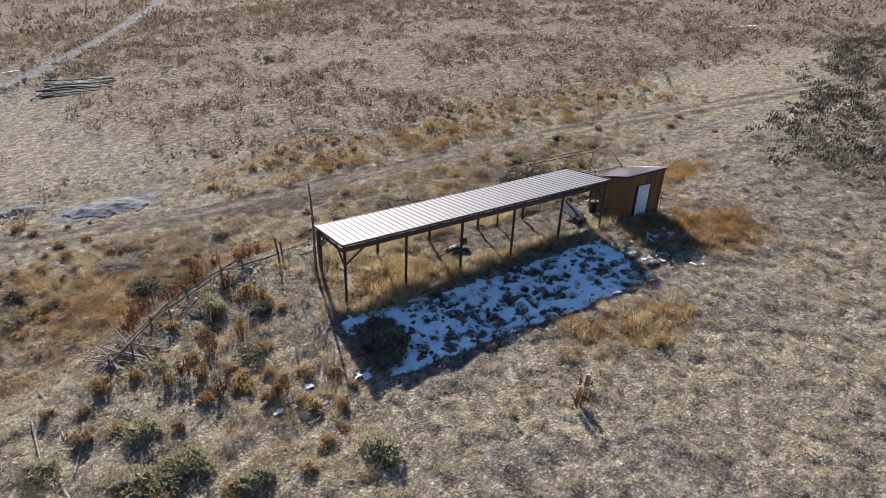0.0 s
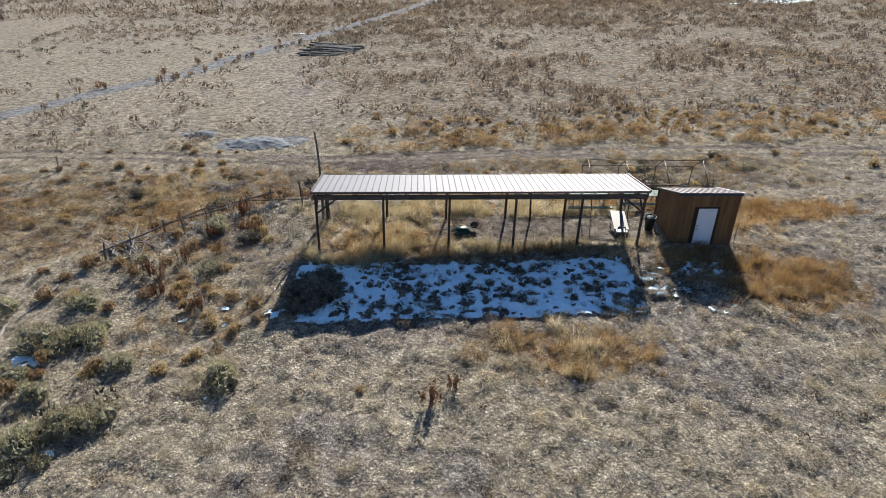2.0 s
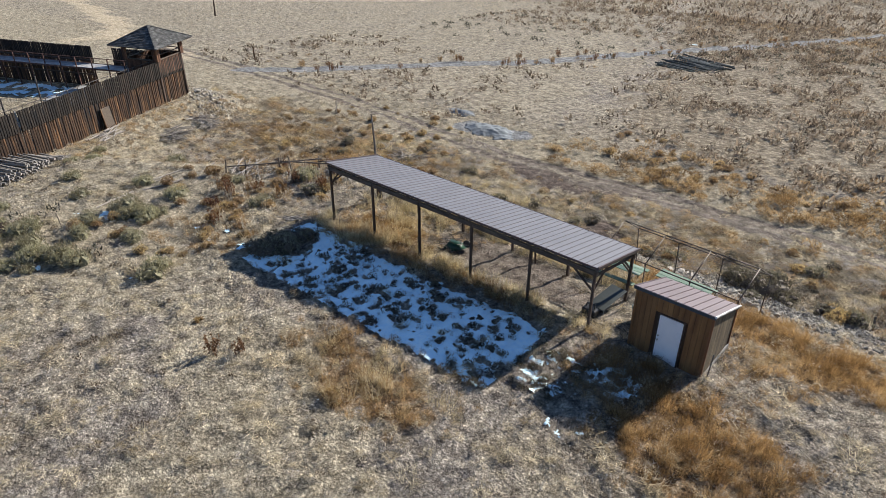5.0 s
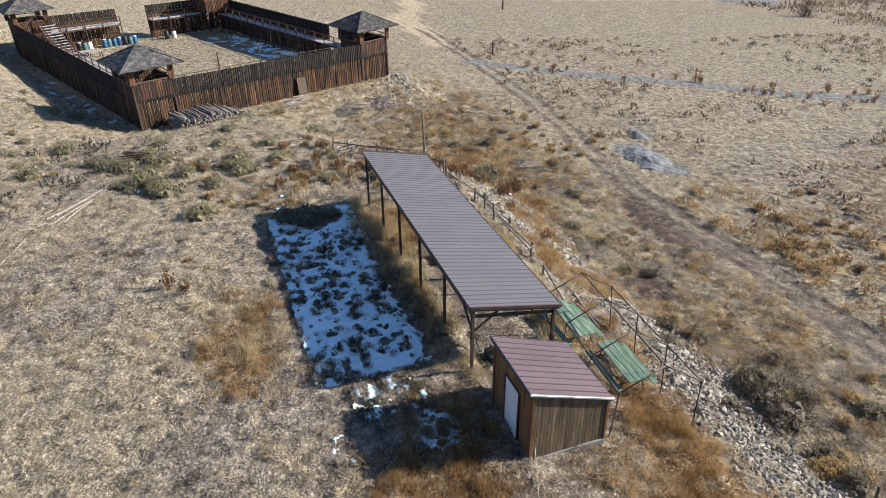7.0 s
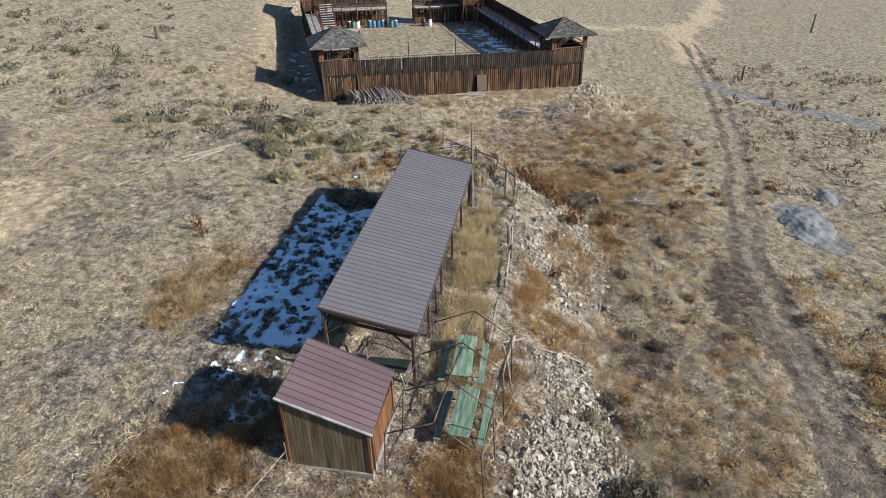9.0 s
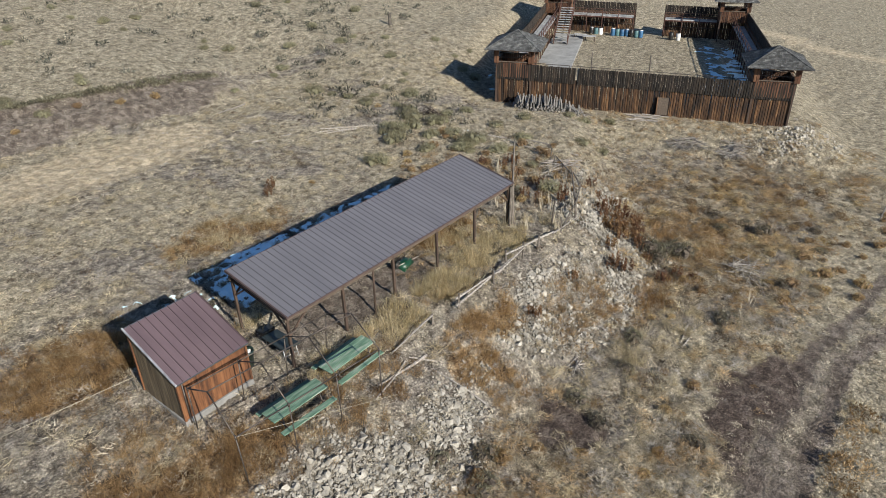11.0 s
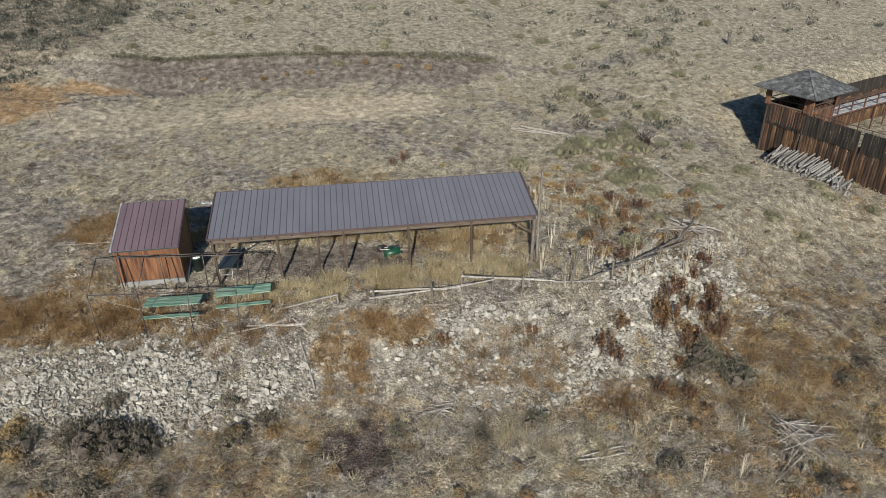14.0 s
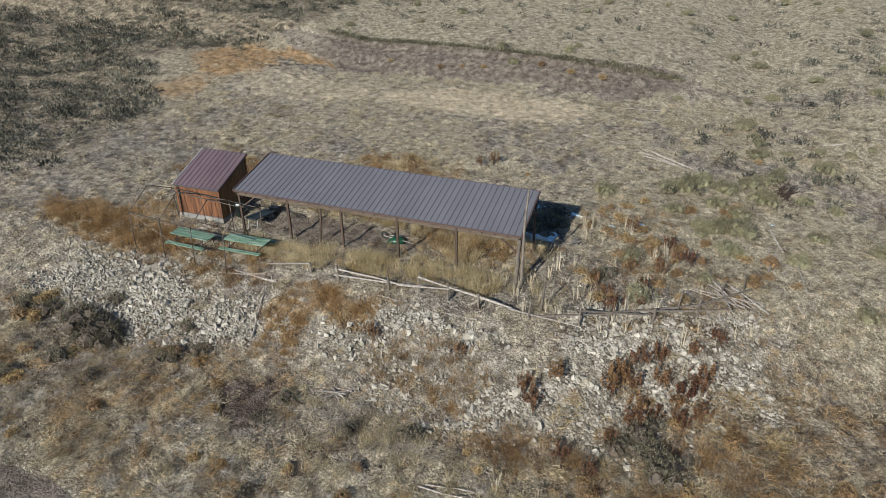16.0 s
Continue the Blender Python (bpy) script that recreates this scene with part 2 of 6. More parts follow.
M_GRASS_GOLD = foliage("golden_tall_grass", [(0.46, 0.37, 0.215), (0.58, 0.49, 0.31), (0.67, 0.58, 0.4)], 0.5, 0.5)
M_GRASS_RUST = foliage("rust_brown_grass", [(0.22, 0.132, 0.064), (0.36, 0.233, 0.116), (0.48, 0.345, 0.195)], 0.5, 0.5)
M_SAGE = foliage("grey_green_sagebrush", [(0.2, 0.184, 0.116), (0.29, 0.266, 0.174), (0.37, 0.34, 0.236)], 0.5, 0.8, 0.25, spread=0.22)
M_SAGE_DARK = foliage("dark_sagebrush", [(0.125, 0.112, 0.08), (0.18, 0.163, 0.118), (0.25, 0.228, 0.168)], 0.4, 0.8, 0.5, spread=0.35)
M_GRASS_AMBER = foliage("amber_dry_grass", [(0.34, 0.22, 0.11), (0.46, 0.32, 0.175), (0.56, 0.42, 0.255)], 0.45, 0.5)
M_SAGE_FAR = foliage("far_sagebrush", [(0.068, 0.068, 0.052), (0.095, 0.094, 0.073), (0.14, 0.137, 0.107)], 0.18, 0.5)
M_MATTED = foliage("matted_brown_brush", [(0.15, 0.11, 0.075), (0.24, 0.18, 0.12), (0.35, 0.27, 0.185)], 0.4, 0.5)
M_RABBIT = foliage("golden_rabbitbrush", [(0.26, 0.168, 0.085), (0.39, 0.275, 0.148), (0.5, 0.385, 0.235)], 0.45, 0.7, 0.5, spread=0.3)
M_BROWNBRUSH = foliage("brown_low_brush", [(0.125, 0.096, 0.072), (0.19, 0.15, 0.112), (0.27, 0.216, 0.16)], 0.45, 0.4, 0.5)
M_DOCK = foliage("dark_red_dry_weeds", [(0.13, 0.066, 0.036), (0.2, 0.106, 0.06), (0.28, 0.168, 0.1)], 0.35, 0.7, 0.5, spread=0.35)
M_STALK = foliage("pale_dead_stalks", [(0.34, 0.28, 0.2), (0.48, 0.42, 0.32), (0.6, 0.54, 0.43)], 0.1, 0.7, 0.4)


def snow_material():
    m, nt, bsdf = base_material("shade_blue_old_snow")
    pos = position(nt)
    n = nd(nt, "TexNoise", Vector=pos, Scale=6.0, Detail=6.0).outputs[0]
    # Blue skylight of the shade is put into the snow's own colour.
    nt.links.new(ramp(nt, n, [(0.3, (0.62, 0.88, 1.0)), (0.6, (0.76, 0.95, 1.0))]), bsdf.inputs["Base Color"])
    bsdf.inputs["Roughness"].default_value = 0.7
    b = nd(nt, "Bump", Strength=0.5, Distance=0.03, Height=n)
    nt.links.new(b.outputs[0], bsdf.inputs["Normal"])
    return m


def ground_material():
    m, nt, bsdf = base_material("dry_ground")
    pos = position(nt)
    n1 = nd(nt, "TexNoise", Vector=pos, Scale=0.18, Detail=5.0, Roughness=0.6).outputs[0]
    n2 = nd(nt, "TexNoise", Vector=pos, Scale=1.6, Detail=6.0, Roughness=0.65).outputs[0]
    n3 = nd(nt, "TexNoise", Vector=pos, Scale=11.0, Detail=6.0, Roughness=0.7).outputs[0]
    n4 = nd(nt, "TexNoise", Vector=pos, Scale=60.0, Detail=3.0, Roughness=0.7).outputs[0]
    mixn = nd(nt, "Math", operation="MULTIPLY_ADD", i0=n3, i1=0.9, i2=n2).outputs[0]
    half = nd(nt, "Math", operation="MULTIPLY", i0=mixn, i1=0.525).outputs[0]
    soil = ramp(nt, half, [(0.41, (0.15, 0.124, 0.093)), (0.48, (0.28, 0.238, 0.184)), (0.54, (0.39, 0.338, 0.262)), (0.6, (0.5, 0.442, 0.35))])
    grey = ramp(nt, half, [(0.41, (0.135, 0.115, 0.098)), (0.5, (0.28, 0.246, 0.212)), (0.59, (0.43, 0.383, 0.327))])
    col = mix(nt, nd(nt, "MapRange", Value=n1, From_Min=0.42, From_Max=0.58).outputs[0], soil, grey)

    def mask(name, lo=0.35, hi=0.6, wob=0.5):
        a = nt.nodes.new("ShaderNodeAttribute")
        a.attribute_name = name
        s = nd(nt, "Math", operation="MULTIPLY_ADD", i0=n3, i1=wob, i2=a.outputs["Fac"])
        s2 = nd(nt, "Math", operation="MULTIPLY_ADD", i0=n2, i1=wob, i2=s.outputs[0])
        return nd(nt, "MapRange", Value=s2.outputs[0], From_Min=lo + wob, From_Max=hi + wob).outputs[0]

    def two(c1, c2, c3):
        return ramp(nt, half, [(0.42, c1), (0.5, c2), (0.58, c3)])

    warp = nd(nt, "VectorMath", operation="MULTIPLY_ADD", i0=nd(nt, "TexNoise", Vector=pos, Scale=3.0, Detail=3.0).outputs[1], i1=(0.1, 0.1, 0.1), i2=pos).outputs[0]
    warp = nd(nt, "VectorMath", operation="MULTIPLY_ADD", i0=nd(nt, "TexNoise", Vector=pos, Scale=16.0, Detail=4.0, Roughness=0.7).outputs[1], i1=(0.07, 0.07, 0.07), i2=warp).outputs[0]
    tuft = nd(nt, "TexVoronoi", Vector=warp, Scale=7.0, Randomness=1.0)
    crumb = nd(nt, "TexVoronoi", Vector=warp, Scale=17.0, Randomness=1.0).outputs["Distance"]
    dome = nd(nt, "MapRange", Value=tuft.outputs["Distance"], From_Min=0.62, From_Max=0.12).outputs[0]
    each = nd(nt, "SeparateColor", Color=tuft.outputs["Color"]).outputs[0]
    col = mix(nt, mask("pale"), col, two((0.26, 0.222, 0.157), (0.39, 0.337, 0.246), (0.5, 0.438, 0.328)))
    col = mix(nt, mask("brush"), col, two((0.14, 0.112, 0.08), (0.25, 0.204, 0.146), (0.36, 0.3, 0.216)))
    col = mix(nt, mask("rust"), col, two((0.11, 0.066, 0.034), (0.21, 0.132, 0.068), (0.34, 0.23, 0.125)))
    litter = nd(nt, "TexNoise", Vector=warp, Scale=26.0, Detail=4.0, Roughness=0.75).outputs[0]
    amount = nd(nt, "Math", operation="MULTIPLY_ADD", i0=n2, i1=0.7, i2=litter).outputs[0]
    col = mix(nt, nd(nt, "MapRange", Value=amount, From_Min=0.86, From_Max=1.0, To_Max=0.75).outputs[0], col, (0.5, 0.44, 0.33))
    col = mix(nt, nd(nt, "MapRange", Value=amount, From_Min=0.72, From_Max=0.6, To_Max=0.7).outputs[0], col, (0.1, 0.082, 0.064))
    # Tuft crowns lightened and gaps darkened: tuft shading, besides soil tone, in the colour.
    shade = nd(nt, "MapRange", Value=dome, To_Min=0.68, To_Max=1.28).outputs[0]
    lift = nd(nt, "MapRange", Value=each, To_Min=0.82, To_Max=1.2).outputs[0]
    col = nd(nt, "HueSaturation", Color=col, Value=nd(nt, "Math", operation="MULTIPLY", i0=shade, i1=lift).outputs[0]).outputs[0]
    col = mix(nt, mask("tan", 0.3, 0.8, 0.8), col, two((0.4, 0.322, 0.218), (0.5, 0.415, 0.292), (0.57, 0.484, 0.355)))
    col = mix(nt, mask("clay", 0.3, 0.7, 0.6), col, two((0.26, 0.158, 0.078), (0.36, 0.235, 0.124), (0.44, 0.315, 0.187)))
    col = mix(nt, mask("earth", 0.3, 0.75, 0.8), col, two((0.1, 0.08, 0.066), (0.175, 0.145, 0.12), (0.27, 0.232, 0.195)))
    col = mix(nt, mask("dirt", 0.3, 0.75, 0.8), col, two((0.058, 0.043, 0.036), (0.108, 0.082, 0.068), (0.2, 0.162, 0.134)))
    col = mix(nt, mask("stony"), col, two((0.12, 0.104, 0.082), (0.22, 0.195, 0.158), (0.36, 0.325, 0.27)))
    col = mix(nt, mask("gravel", 0.4, 0.55, 0.35), col, two((0.14, 0.143, 0.143), (0.22, 0.223, 0.222), (0.32, 0.322, 0.318)))
    fibre = nd(nt, "TexNoise", Vector=pos, Scale=22.0, Detail=4.0, Roughness=0.7).outputs[0]
    fibre = nd(nt, "Math", operation="MULTIPLY_ADD", i0=crumb, i1=-0.45, i2=nd(nt, "Math", operation="ADD", i0=fibre, i1=0.22).outputs[0]).outputs[0]
    fine = nd(nt, "MapRange", Value=fibre, From_Min=0.34, From_Max=0.66, To_Min=0.72, To_Max=1.28).outputs[0]
    patch = nd(nt, "TexNoise", Vector=pos, Scale=2.3, Detail=3.0, Roughness=0.55).outputs[0]
    fine = nd(nt, "Math", operation="MULTIPLY", i0=fine, i1=nd(nt, "MapRange", Value=patch, From_Min=0.36, From_Max=0.64, To_Min=0.7, To_Max=1.3).outputs[0]).outputs[0]
    col = nd(nt, "HueSaturation", Color=col, Value=fine).outputs[0]
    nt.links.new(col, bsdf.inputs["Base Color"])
    bsdf.inputs["Roughness"].default_value = 0.95
    bsdf.inputs["Specular IOR Level"].default_value = 0.15
    h0 = nd(nt, "Math", operation="MULTIPLY_ADD", i0=n4, i1=0.25, i2=mixn).outputs[0]
    h1 = nd(nt, "Math", operation="MULTIPLY_ADD", i0=fibre, i1=0.6, i2=h0).outputs[0]
    h = nd(nt, "Math", operation="MULTIPLY_ADD", i0=dome, i1=0.6, i2=h1).outputs[0]
    b = nd(nt, "Bump", Strength=0.8, Distance=0.12, Height=h)
    nt.links.new(b.outputs[0], bsdf.inputs["Normal"])
    return m


M_SNOW, M_GROUND = snow_material(), ground_material()

# ---- ground ----
def sm(a, b, x):
    t = np.clip((x - a) / (b - a), 0, 1)
    return t * t * (3 - 2 * t)


_LAT = np.random.default_rng(3).random((256, 256))


def vnoise(x, y):
    """Smooth noise from 0 to 1."""
    xi, yi = np.floor(x).astype(int), np.floor(y).astype(int)
    fx, fy = x - xi, y - yi
    fx, fy = fx * fx * (3 - 2 * fx), fy * fy * (3 - 2 * fy)
    g = lambda i, j: _LAT[(xi + i) % 256, (yi + j) % 256]
    return (g(0, 0) * (1 - fx) + g(1, 0) * fx) * (1 - fy) + (g(0, 1) * (1 - fx) + g(1, 1) * fx) * fy


def fbm(x, y, f=1.0):
    return 0.5 * vnoise(x * f, y * f) + 0.3 * vnoise(x * f * 2.1 + 17, y * f * 2.1 + 5) + 0.2 * vnoise(x * f * 4.3 + 3, y * f * 4.3 + 31)


FORT = (-22.5, -12.8)
FU, FV = (-0.39, 0.921), (-0.921, -0.39)


def fort_uv(x, y):
    dx, dy = x - FORT[0], y - FORT[1]
    return dx * FU[0] + dy * FU[1], dx * FV[0] + dy * FV[1]


def fort_near(x, y):
    u, v = fort_uv(x, y)
    du = np.maximum(np.maximum(-u, u - 25), 0)
    dv = np.maximum(np.maximum(-v, v - 36), 0)
    return np.hypot(du, dv)


def plain(x, y):
    """The broad lie of the land: a bench with the shelter, a bank falling north to the track, a cut and a rising hill to the south."""
    d = -y
    n = -3.0 + 0.04 * (np.clip(x, -160, 160) - 5) - 0.078 * (np.clip(y, -400, 160) - 17) + 0.1 * np.clip(d - 14, 0, 60)
    s = 0.05 + 0.035 * np.clip(x, -60, 13) + 0.005 * (np.clip(x, 13, 25) - 13) + 0.06 * np.clip(x - 25, 0, 60)
    s = s - 0.11 * np.clip(y, 0, 5) * sm(6, 14, x)
    s = s + 0.03 * np.clip(d - 8, 0, 60) + (1.35 * sm(27.3, 31.6, d) + 0.55 * sm(31.5, 32.2, d)) * sm(-16, -2, x) + 0.12 * np.clip(d - 32, 0, 150)
    s = s + 0.8 * sm(22, 32, x) * sm(14, 24, d) + 1.9 * sm(-11, -20, x) * sm(14, 30, d)
    k = sm(0, 6.8, y - (5 + 0.6 * np.minimum(0, x + 3)))
    z = s * (1 - k) + n * k
    u, v = fort_uv(x, y)
    m = 1 - sm(0.8, 6.5, fort_near(x, y))
    return z * (1 - m) + (-1.5 - 0.028 * np.clip(u, -5, 30) - 0.02 * np.clip(v, -10, 50)) * m


TRACK = [(-70, 26.5), (-50, 25.6), (-28, 24.0), (-18, 22.5), (-7, 20.5), (-2, 19.7), (4, 20.0), (11, 20.0), (19, 19.7), (32, 18.7), (43, 17), (58, 15.5), (80, 9), (140, -12)]


def along(x, y, line):
    """The distance to a line of points."""
    best = np.full(np.shape(x), 1e9)
    for (ax, ay), (bx, by) in zip(line, line[1:]):
        lx, ly = bx - ax, by - ay
        t = np.clip(((x - ax) * lx + (y - ay) * ly) / (lx * lx + ly * ly), 0, 1)
        best = np.minimum(best, np.hypot(x - ax - t * lx, y - ay - t * ly))
    return best


def hummocks(x, y):
    """The small rise and fall of tussocky ground."""
    wx, wy = x + 0.5 * (vnoise(x * 1.3 + 5, y * 1.3) - 0.5), y + 0.5 * (vnoise(x * 1.3, y * 1.3 + 8) - 0.5)
    return 0.16 * (vnoise(wx * 1.9 + 31, wy * 1.9) - 0.5) + 0.09 * (vnoise(wx * 3.7, wy * 3.7 + 13) - 0.5)


def height(x, y):
    x, y = np.asarray(x, float), np.asarray(y, float)
    near = 1 - sm(60, 120, np.hypot(x, y))
    bumps = 0.10 * (fbm(x, y, 0.45) - 0.5) + 0.14 * (fbm(x + 40, y, 0.95) - 0.5)
    rough = 1 - 0.8 * np.maximum((1 - sm(1.2, 2.6, along(x, y, TRACK))), (fort_near(x, y) < 0.5))
    return plain(x, y) + bumps * (0.25 + 0.75 * near) + hummocks(x, y) * near * rough


def ground_at(x, y):
    return float(height(x, y))


def blob(x, y, cx, cy, rx, ry, turn=0.0):
    c, s = math.cos(radians(turn)), math.sin(radians(turn))
    dx, dy = x - cx, y - cy
    return 1 - sm(0.55, 1.25, np.hypot((c * dx + s * dy) / rx, (-s * dx + c * dy) / ry))


PATHWAY = [(-46, 25), (-41, 30), (-31, 46.5), (-24, 56), (-20, 67), (-15, 78), (-4, 101), (6, 126), (20, 170)]
ROAD = [(-58, 25), (-66, 25.5), (-78, 26), (-92, 32), (-126, 40), (-220, 60)]
ROAD_FORK = [(-84, 27), (-79, 20), (-76, 8), (-82, -8)]


def sage_slope(x, y):
    """The dark sagebrush of the eastern slope, from 0 to 1; it leaves out the bare clay."""
    edge = 31 + 9.5 * np.exp(-((y + 20.5) / 7.5) ** 2) - 3 * sm(-28, -36, y)
    return sm(0, 3, x - edge + 3 * (fbm(x, y, 0.3) - 0.5)) * sm(2, -6, y - 4 - 0.55 * (x - 34))


def masks(x, y):
    """How far each kind of ground reaches at a place, from 0 to 1."""
    n = fbm(x, y, 0.35)
    w = (n - 0.5) * 1.6
    x0, y0 = x, y
    x = x0 + 3.0 * (fbm(x0 + 11, y0, 0.28) - 0.5) + 1.6 * (fbm(x0, y0 + 23, 1.1) - 0.5)
    y = y0 + 3.0 * (fbm(x0, y0 + 61, 0.28) - 0.5) + 1.6 * (fbm(x0 + 37, y0, 1.1) - 0.5)
    north = sm(12, 16, y)
    off = along(0.3 * x + 0.7 * x0, 0.3 * y + 0.7 * y0, TRACK)
    rut = 1 - sm(0.2, 0.55, np.abs(off - 0.8) + 0.35 * w)
    spill = (1 - sm(0.3, 1.9, off + w)) * sm(-14, -4, x0) * sm(26, 14, x0) * (0.2 + 0.8 * n)
    track = np.maximum(rut * (0.8 + 0.4 * n), spill)
    earth = np.maximum(np.maximum(track, blob(x, y, 10.5, 1.7, 5.6, 1.5)), 0.15 * sage_slope(x, y))
    dirt = 0.5 * track * sm(-9, -3, x0) * sm(24, 12, x0) * sm(0.36, 0.5, fbm(x, y, 0.4))
    earth = np.maximum(earth, sm(27.3, 28.9, -y + w) * (1 - sm(32.3, 32.9, -y0 + w * 0.5)) * sm(-9, -3, x) * (1 - sm(26, 32, x)) * 0.85)
    dirt = np.maximum(dirt, 0.95 * blob(x, y, 9.8, 12.9, 2.4, 1.3, 10))
    dirt = np.maximum(dirt, 0.95 * blob(x, y, 2.6, 18.0, 5.0, 1.6))
    xg, yg = 0.4 * x + 0.6 * x0, 0.4 * y + 0.6 * y0
    gravel = np.maximum(blob(xg, yg, -14.4, 28.2, 2.1, 0.9, -12), np.maximum(blob(xg, yg, -9.6, 25.0, 3.2, 1.9, -15), blob(xg, yg, -6.3, 25.3, 2.2, 1.7)))
    gravel = np.maximum(gravel, 1 - sm(1.1, 1.8, along(0.3 * x + 0.7 * x0, 0.3 * y + 0.7 * y0, PATHWAY)))
    tan = np.maximum(0.95 * blob(x, y, 9, -22.6, 11.0, 4.0, 4), 0.62 * blob(x, y, 25, -21.5, 8.5, 4.5, 10))
    tan = np.maximum(tan, 0.62 * blob(x, y, 10.4, 1.8, 5.2, 1.3))
    road = 1 - sm(1.6, 2.6, np.minimum(along(x, y, ROAD), along(x, y, ROAD_FORK)))
    tan = np.maximum(tan, road)
    gravel = np.maximum(gravel, blob(x, y, -118, 122, 24, 12, 35))
    stony = np.maximum(0.9 * blob(x, y, 17.4, 9.1, 7.6, 1.95), np.maximum(0.8 * blob(x, y, 2.4, 9.0, 6.0, 2.2), blob(x, y, -7.2, 5.9, 6.0, 2.3, 28)))
    rust = np.maximum(0.8 * blob(x, y, 10.8, -7.6, 4.0, 1.5), blob(x, y, 23.0, 4.9, 5.6, 2.0, -14))
    rust = np.maximum(rust, np.maximum(blob(x, y, 21.6, -3.5, 3.6, 2.3), np.maximum(0.75 * blob(x, y, 9.4, 8.8, 0.9, 2.0, 20), 0.75 * blob(x, y, 7.0, 7.2, 2.0, 0.8))))
    rust = np.maximum(rust, 0.8 * blob(x, y, 2.8, 0.6, 3.2, 1.6))
    brush = north * sm(-8, 12, x + 0.35 * (y - 30) + 6 * w) * sm(26, 34, y + 3 * w)
    brush = np.maximum(brush, 0.6 * sage_slope(x, y))
    brush = np.maximum(brush, 0.5 * blob(x, y, -16, 8, 8, 8))
    brush = np.maximum(brush, 0.15 * blob(x, y, -6.5, -1, 6, 6))
    brush = np.maximum(brush, 0.75 * np.maximum(blob(x, y, 18, 13.5, 10, 2.6), blob(x, y, -6, 12.5, 5, 3.0)))
    far_west = np.maximum(sm(14, 26, -x + 2 * w), 0.8 * blob(x, y, -15, -4, 6, 9)) * (1 - north * 0.2)
    pale = np.maximum(np.maximum(far_west, north * (1 - brush)), sm(31.5, 33, -y)) * (1 - track)
    pale = np.maximum(pale, 0.55 * sm(14, 17, y))
    pale = np.maximum(pale, (0.95 - 0.33 * sm(-4, 2, x) * sm(24, 16, x)) * sm(-30, -22, x) * sm(5.5, 8, -y) * (1 - sm(29, 31, -y)) * sm(0.3, 0.52, fbm(x, y, 0.2)))
    pale = np.maximum(pale, 0.95 * blob(x, y, -9, -6, 10, 8))
    pale = pale * (1 - 0.6 * blob(x, y, -17, 10, 15, 9)) * (1 - 0.5 * sm(20, 30, y))
    clay = np.maximum(0.95 * blob(x, y, 34.8, -24.0, 5.2, 4.2, -30), np.maximum(0.9 * blob(x, y, 30.0, -27.6, 3.6, 1.7), 0.6 * blob(x, y, 35.5, -16.5, 3.0, 4.5)))
    return {"earth": earth, "clay": clay, "pale": pale, "brush": brush, "rust": rust, "tan": tan, "dirt": dirt, "stony": stony, "gravel": gravel}


def mesh_object(name, verts, faces, material, smooth=False, parent=None):
    """One mesh from arrays; the faces all have the same number of corners."""
    me = bpy.data.meshes.new(name)
    verts, faces = np.asarray(verts, np.float32), np.asarray(faces, np.int32)
    me.vertices.add(len(verts))
    me.vertices.foreach_set("co", verts.ravel())
    k = faces.shape[1]
    me.loops.add(faces.size)
    me.loops.foreach_set("vertex_index", faces.ravel())
    me.polygons.add(len(faces))
    me.polygons.foreach_set("loop_start", np.arange(0, faces.size, k, dtype=np.int32))
    me.polygons.foreach_set("loop_total", np.full(len(faces), k, dtype=np.int32))
    me.polygons.foreach_set("use_smooth", np.full(len(faces), smooth, dtype=bool))
    me.update(calc_edges=True)
    me.materials.append(material)
    ob = new(name, me)
    ob.parent = parent
    return ob


def grid_faces(nx, ny):
    i = np.arange(nx * ny).reshape(ny, nx)
    return np.stack([i[:-1, :-1], i[:-1, 1:], i[1:, 1:], i[1:, :-1]], -1).reshape(-1, 4)


def build_ground():
    grow = lambda a: a + np.cumsum(0.22 * 1.075 ** np.arange(1, 98))
    core_x, core_y = np.arange(-27, 34.01, 0.22), np.arange(-30, 24.01, 0.22)
    side = lambda c: np.concatenate([-(grow(-c[0]))[::-1], c, grow(c[-1])])
    gx, gy = side(core_x), side(core_y)
    X, Y = np.meshgrid(gx, gy)
    x, y = X.ravel(), Y.ravel()
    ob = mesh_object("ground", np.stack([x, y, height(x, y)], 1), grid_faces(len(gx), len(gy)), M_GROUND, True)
    for key, v in masks(x, y).items():
        ob.data.attributes.new(key, "FLOAT", "POINT").data.foreach_set("value", np.asarray(v, np.float32))
    return tagged(ob, "dry grassland with bare soil, dirt track and gravel path", "ground", kind="structure")


build_ground()

# ---- building helpers ----
def part(name, bm, material, parent, label="", smooth=False):
    """Links a bmesh as one mesh object under a thing or under a part."""
    me = bpy.data.meshes.new(name)
    bm.normal_update()
    bm.to_mesh(me)
    bm.free()
    me.materials.append(material)
    if smooth:
        me.polygons.foreach_set("use_smooth", [True] * len(me.polygons))
    ob = new(name, me)
    ob.parent = parent
    return tagged(ob, label)


def thing(name, m, label, category, group="", kind=""):
    """An empty at a thing's base, which holds its parts."""
    ob = new(name)
    ob.matrix_basis = m
    ob.empty_display_size = 0.2
    return tagged(ob, label, category, group, kind)


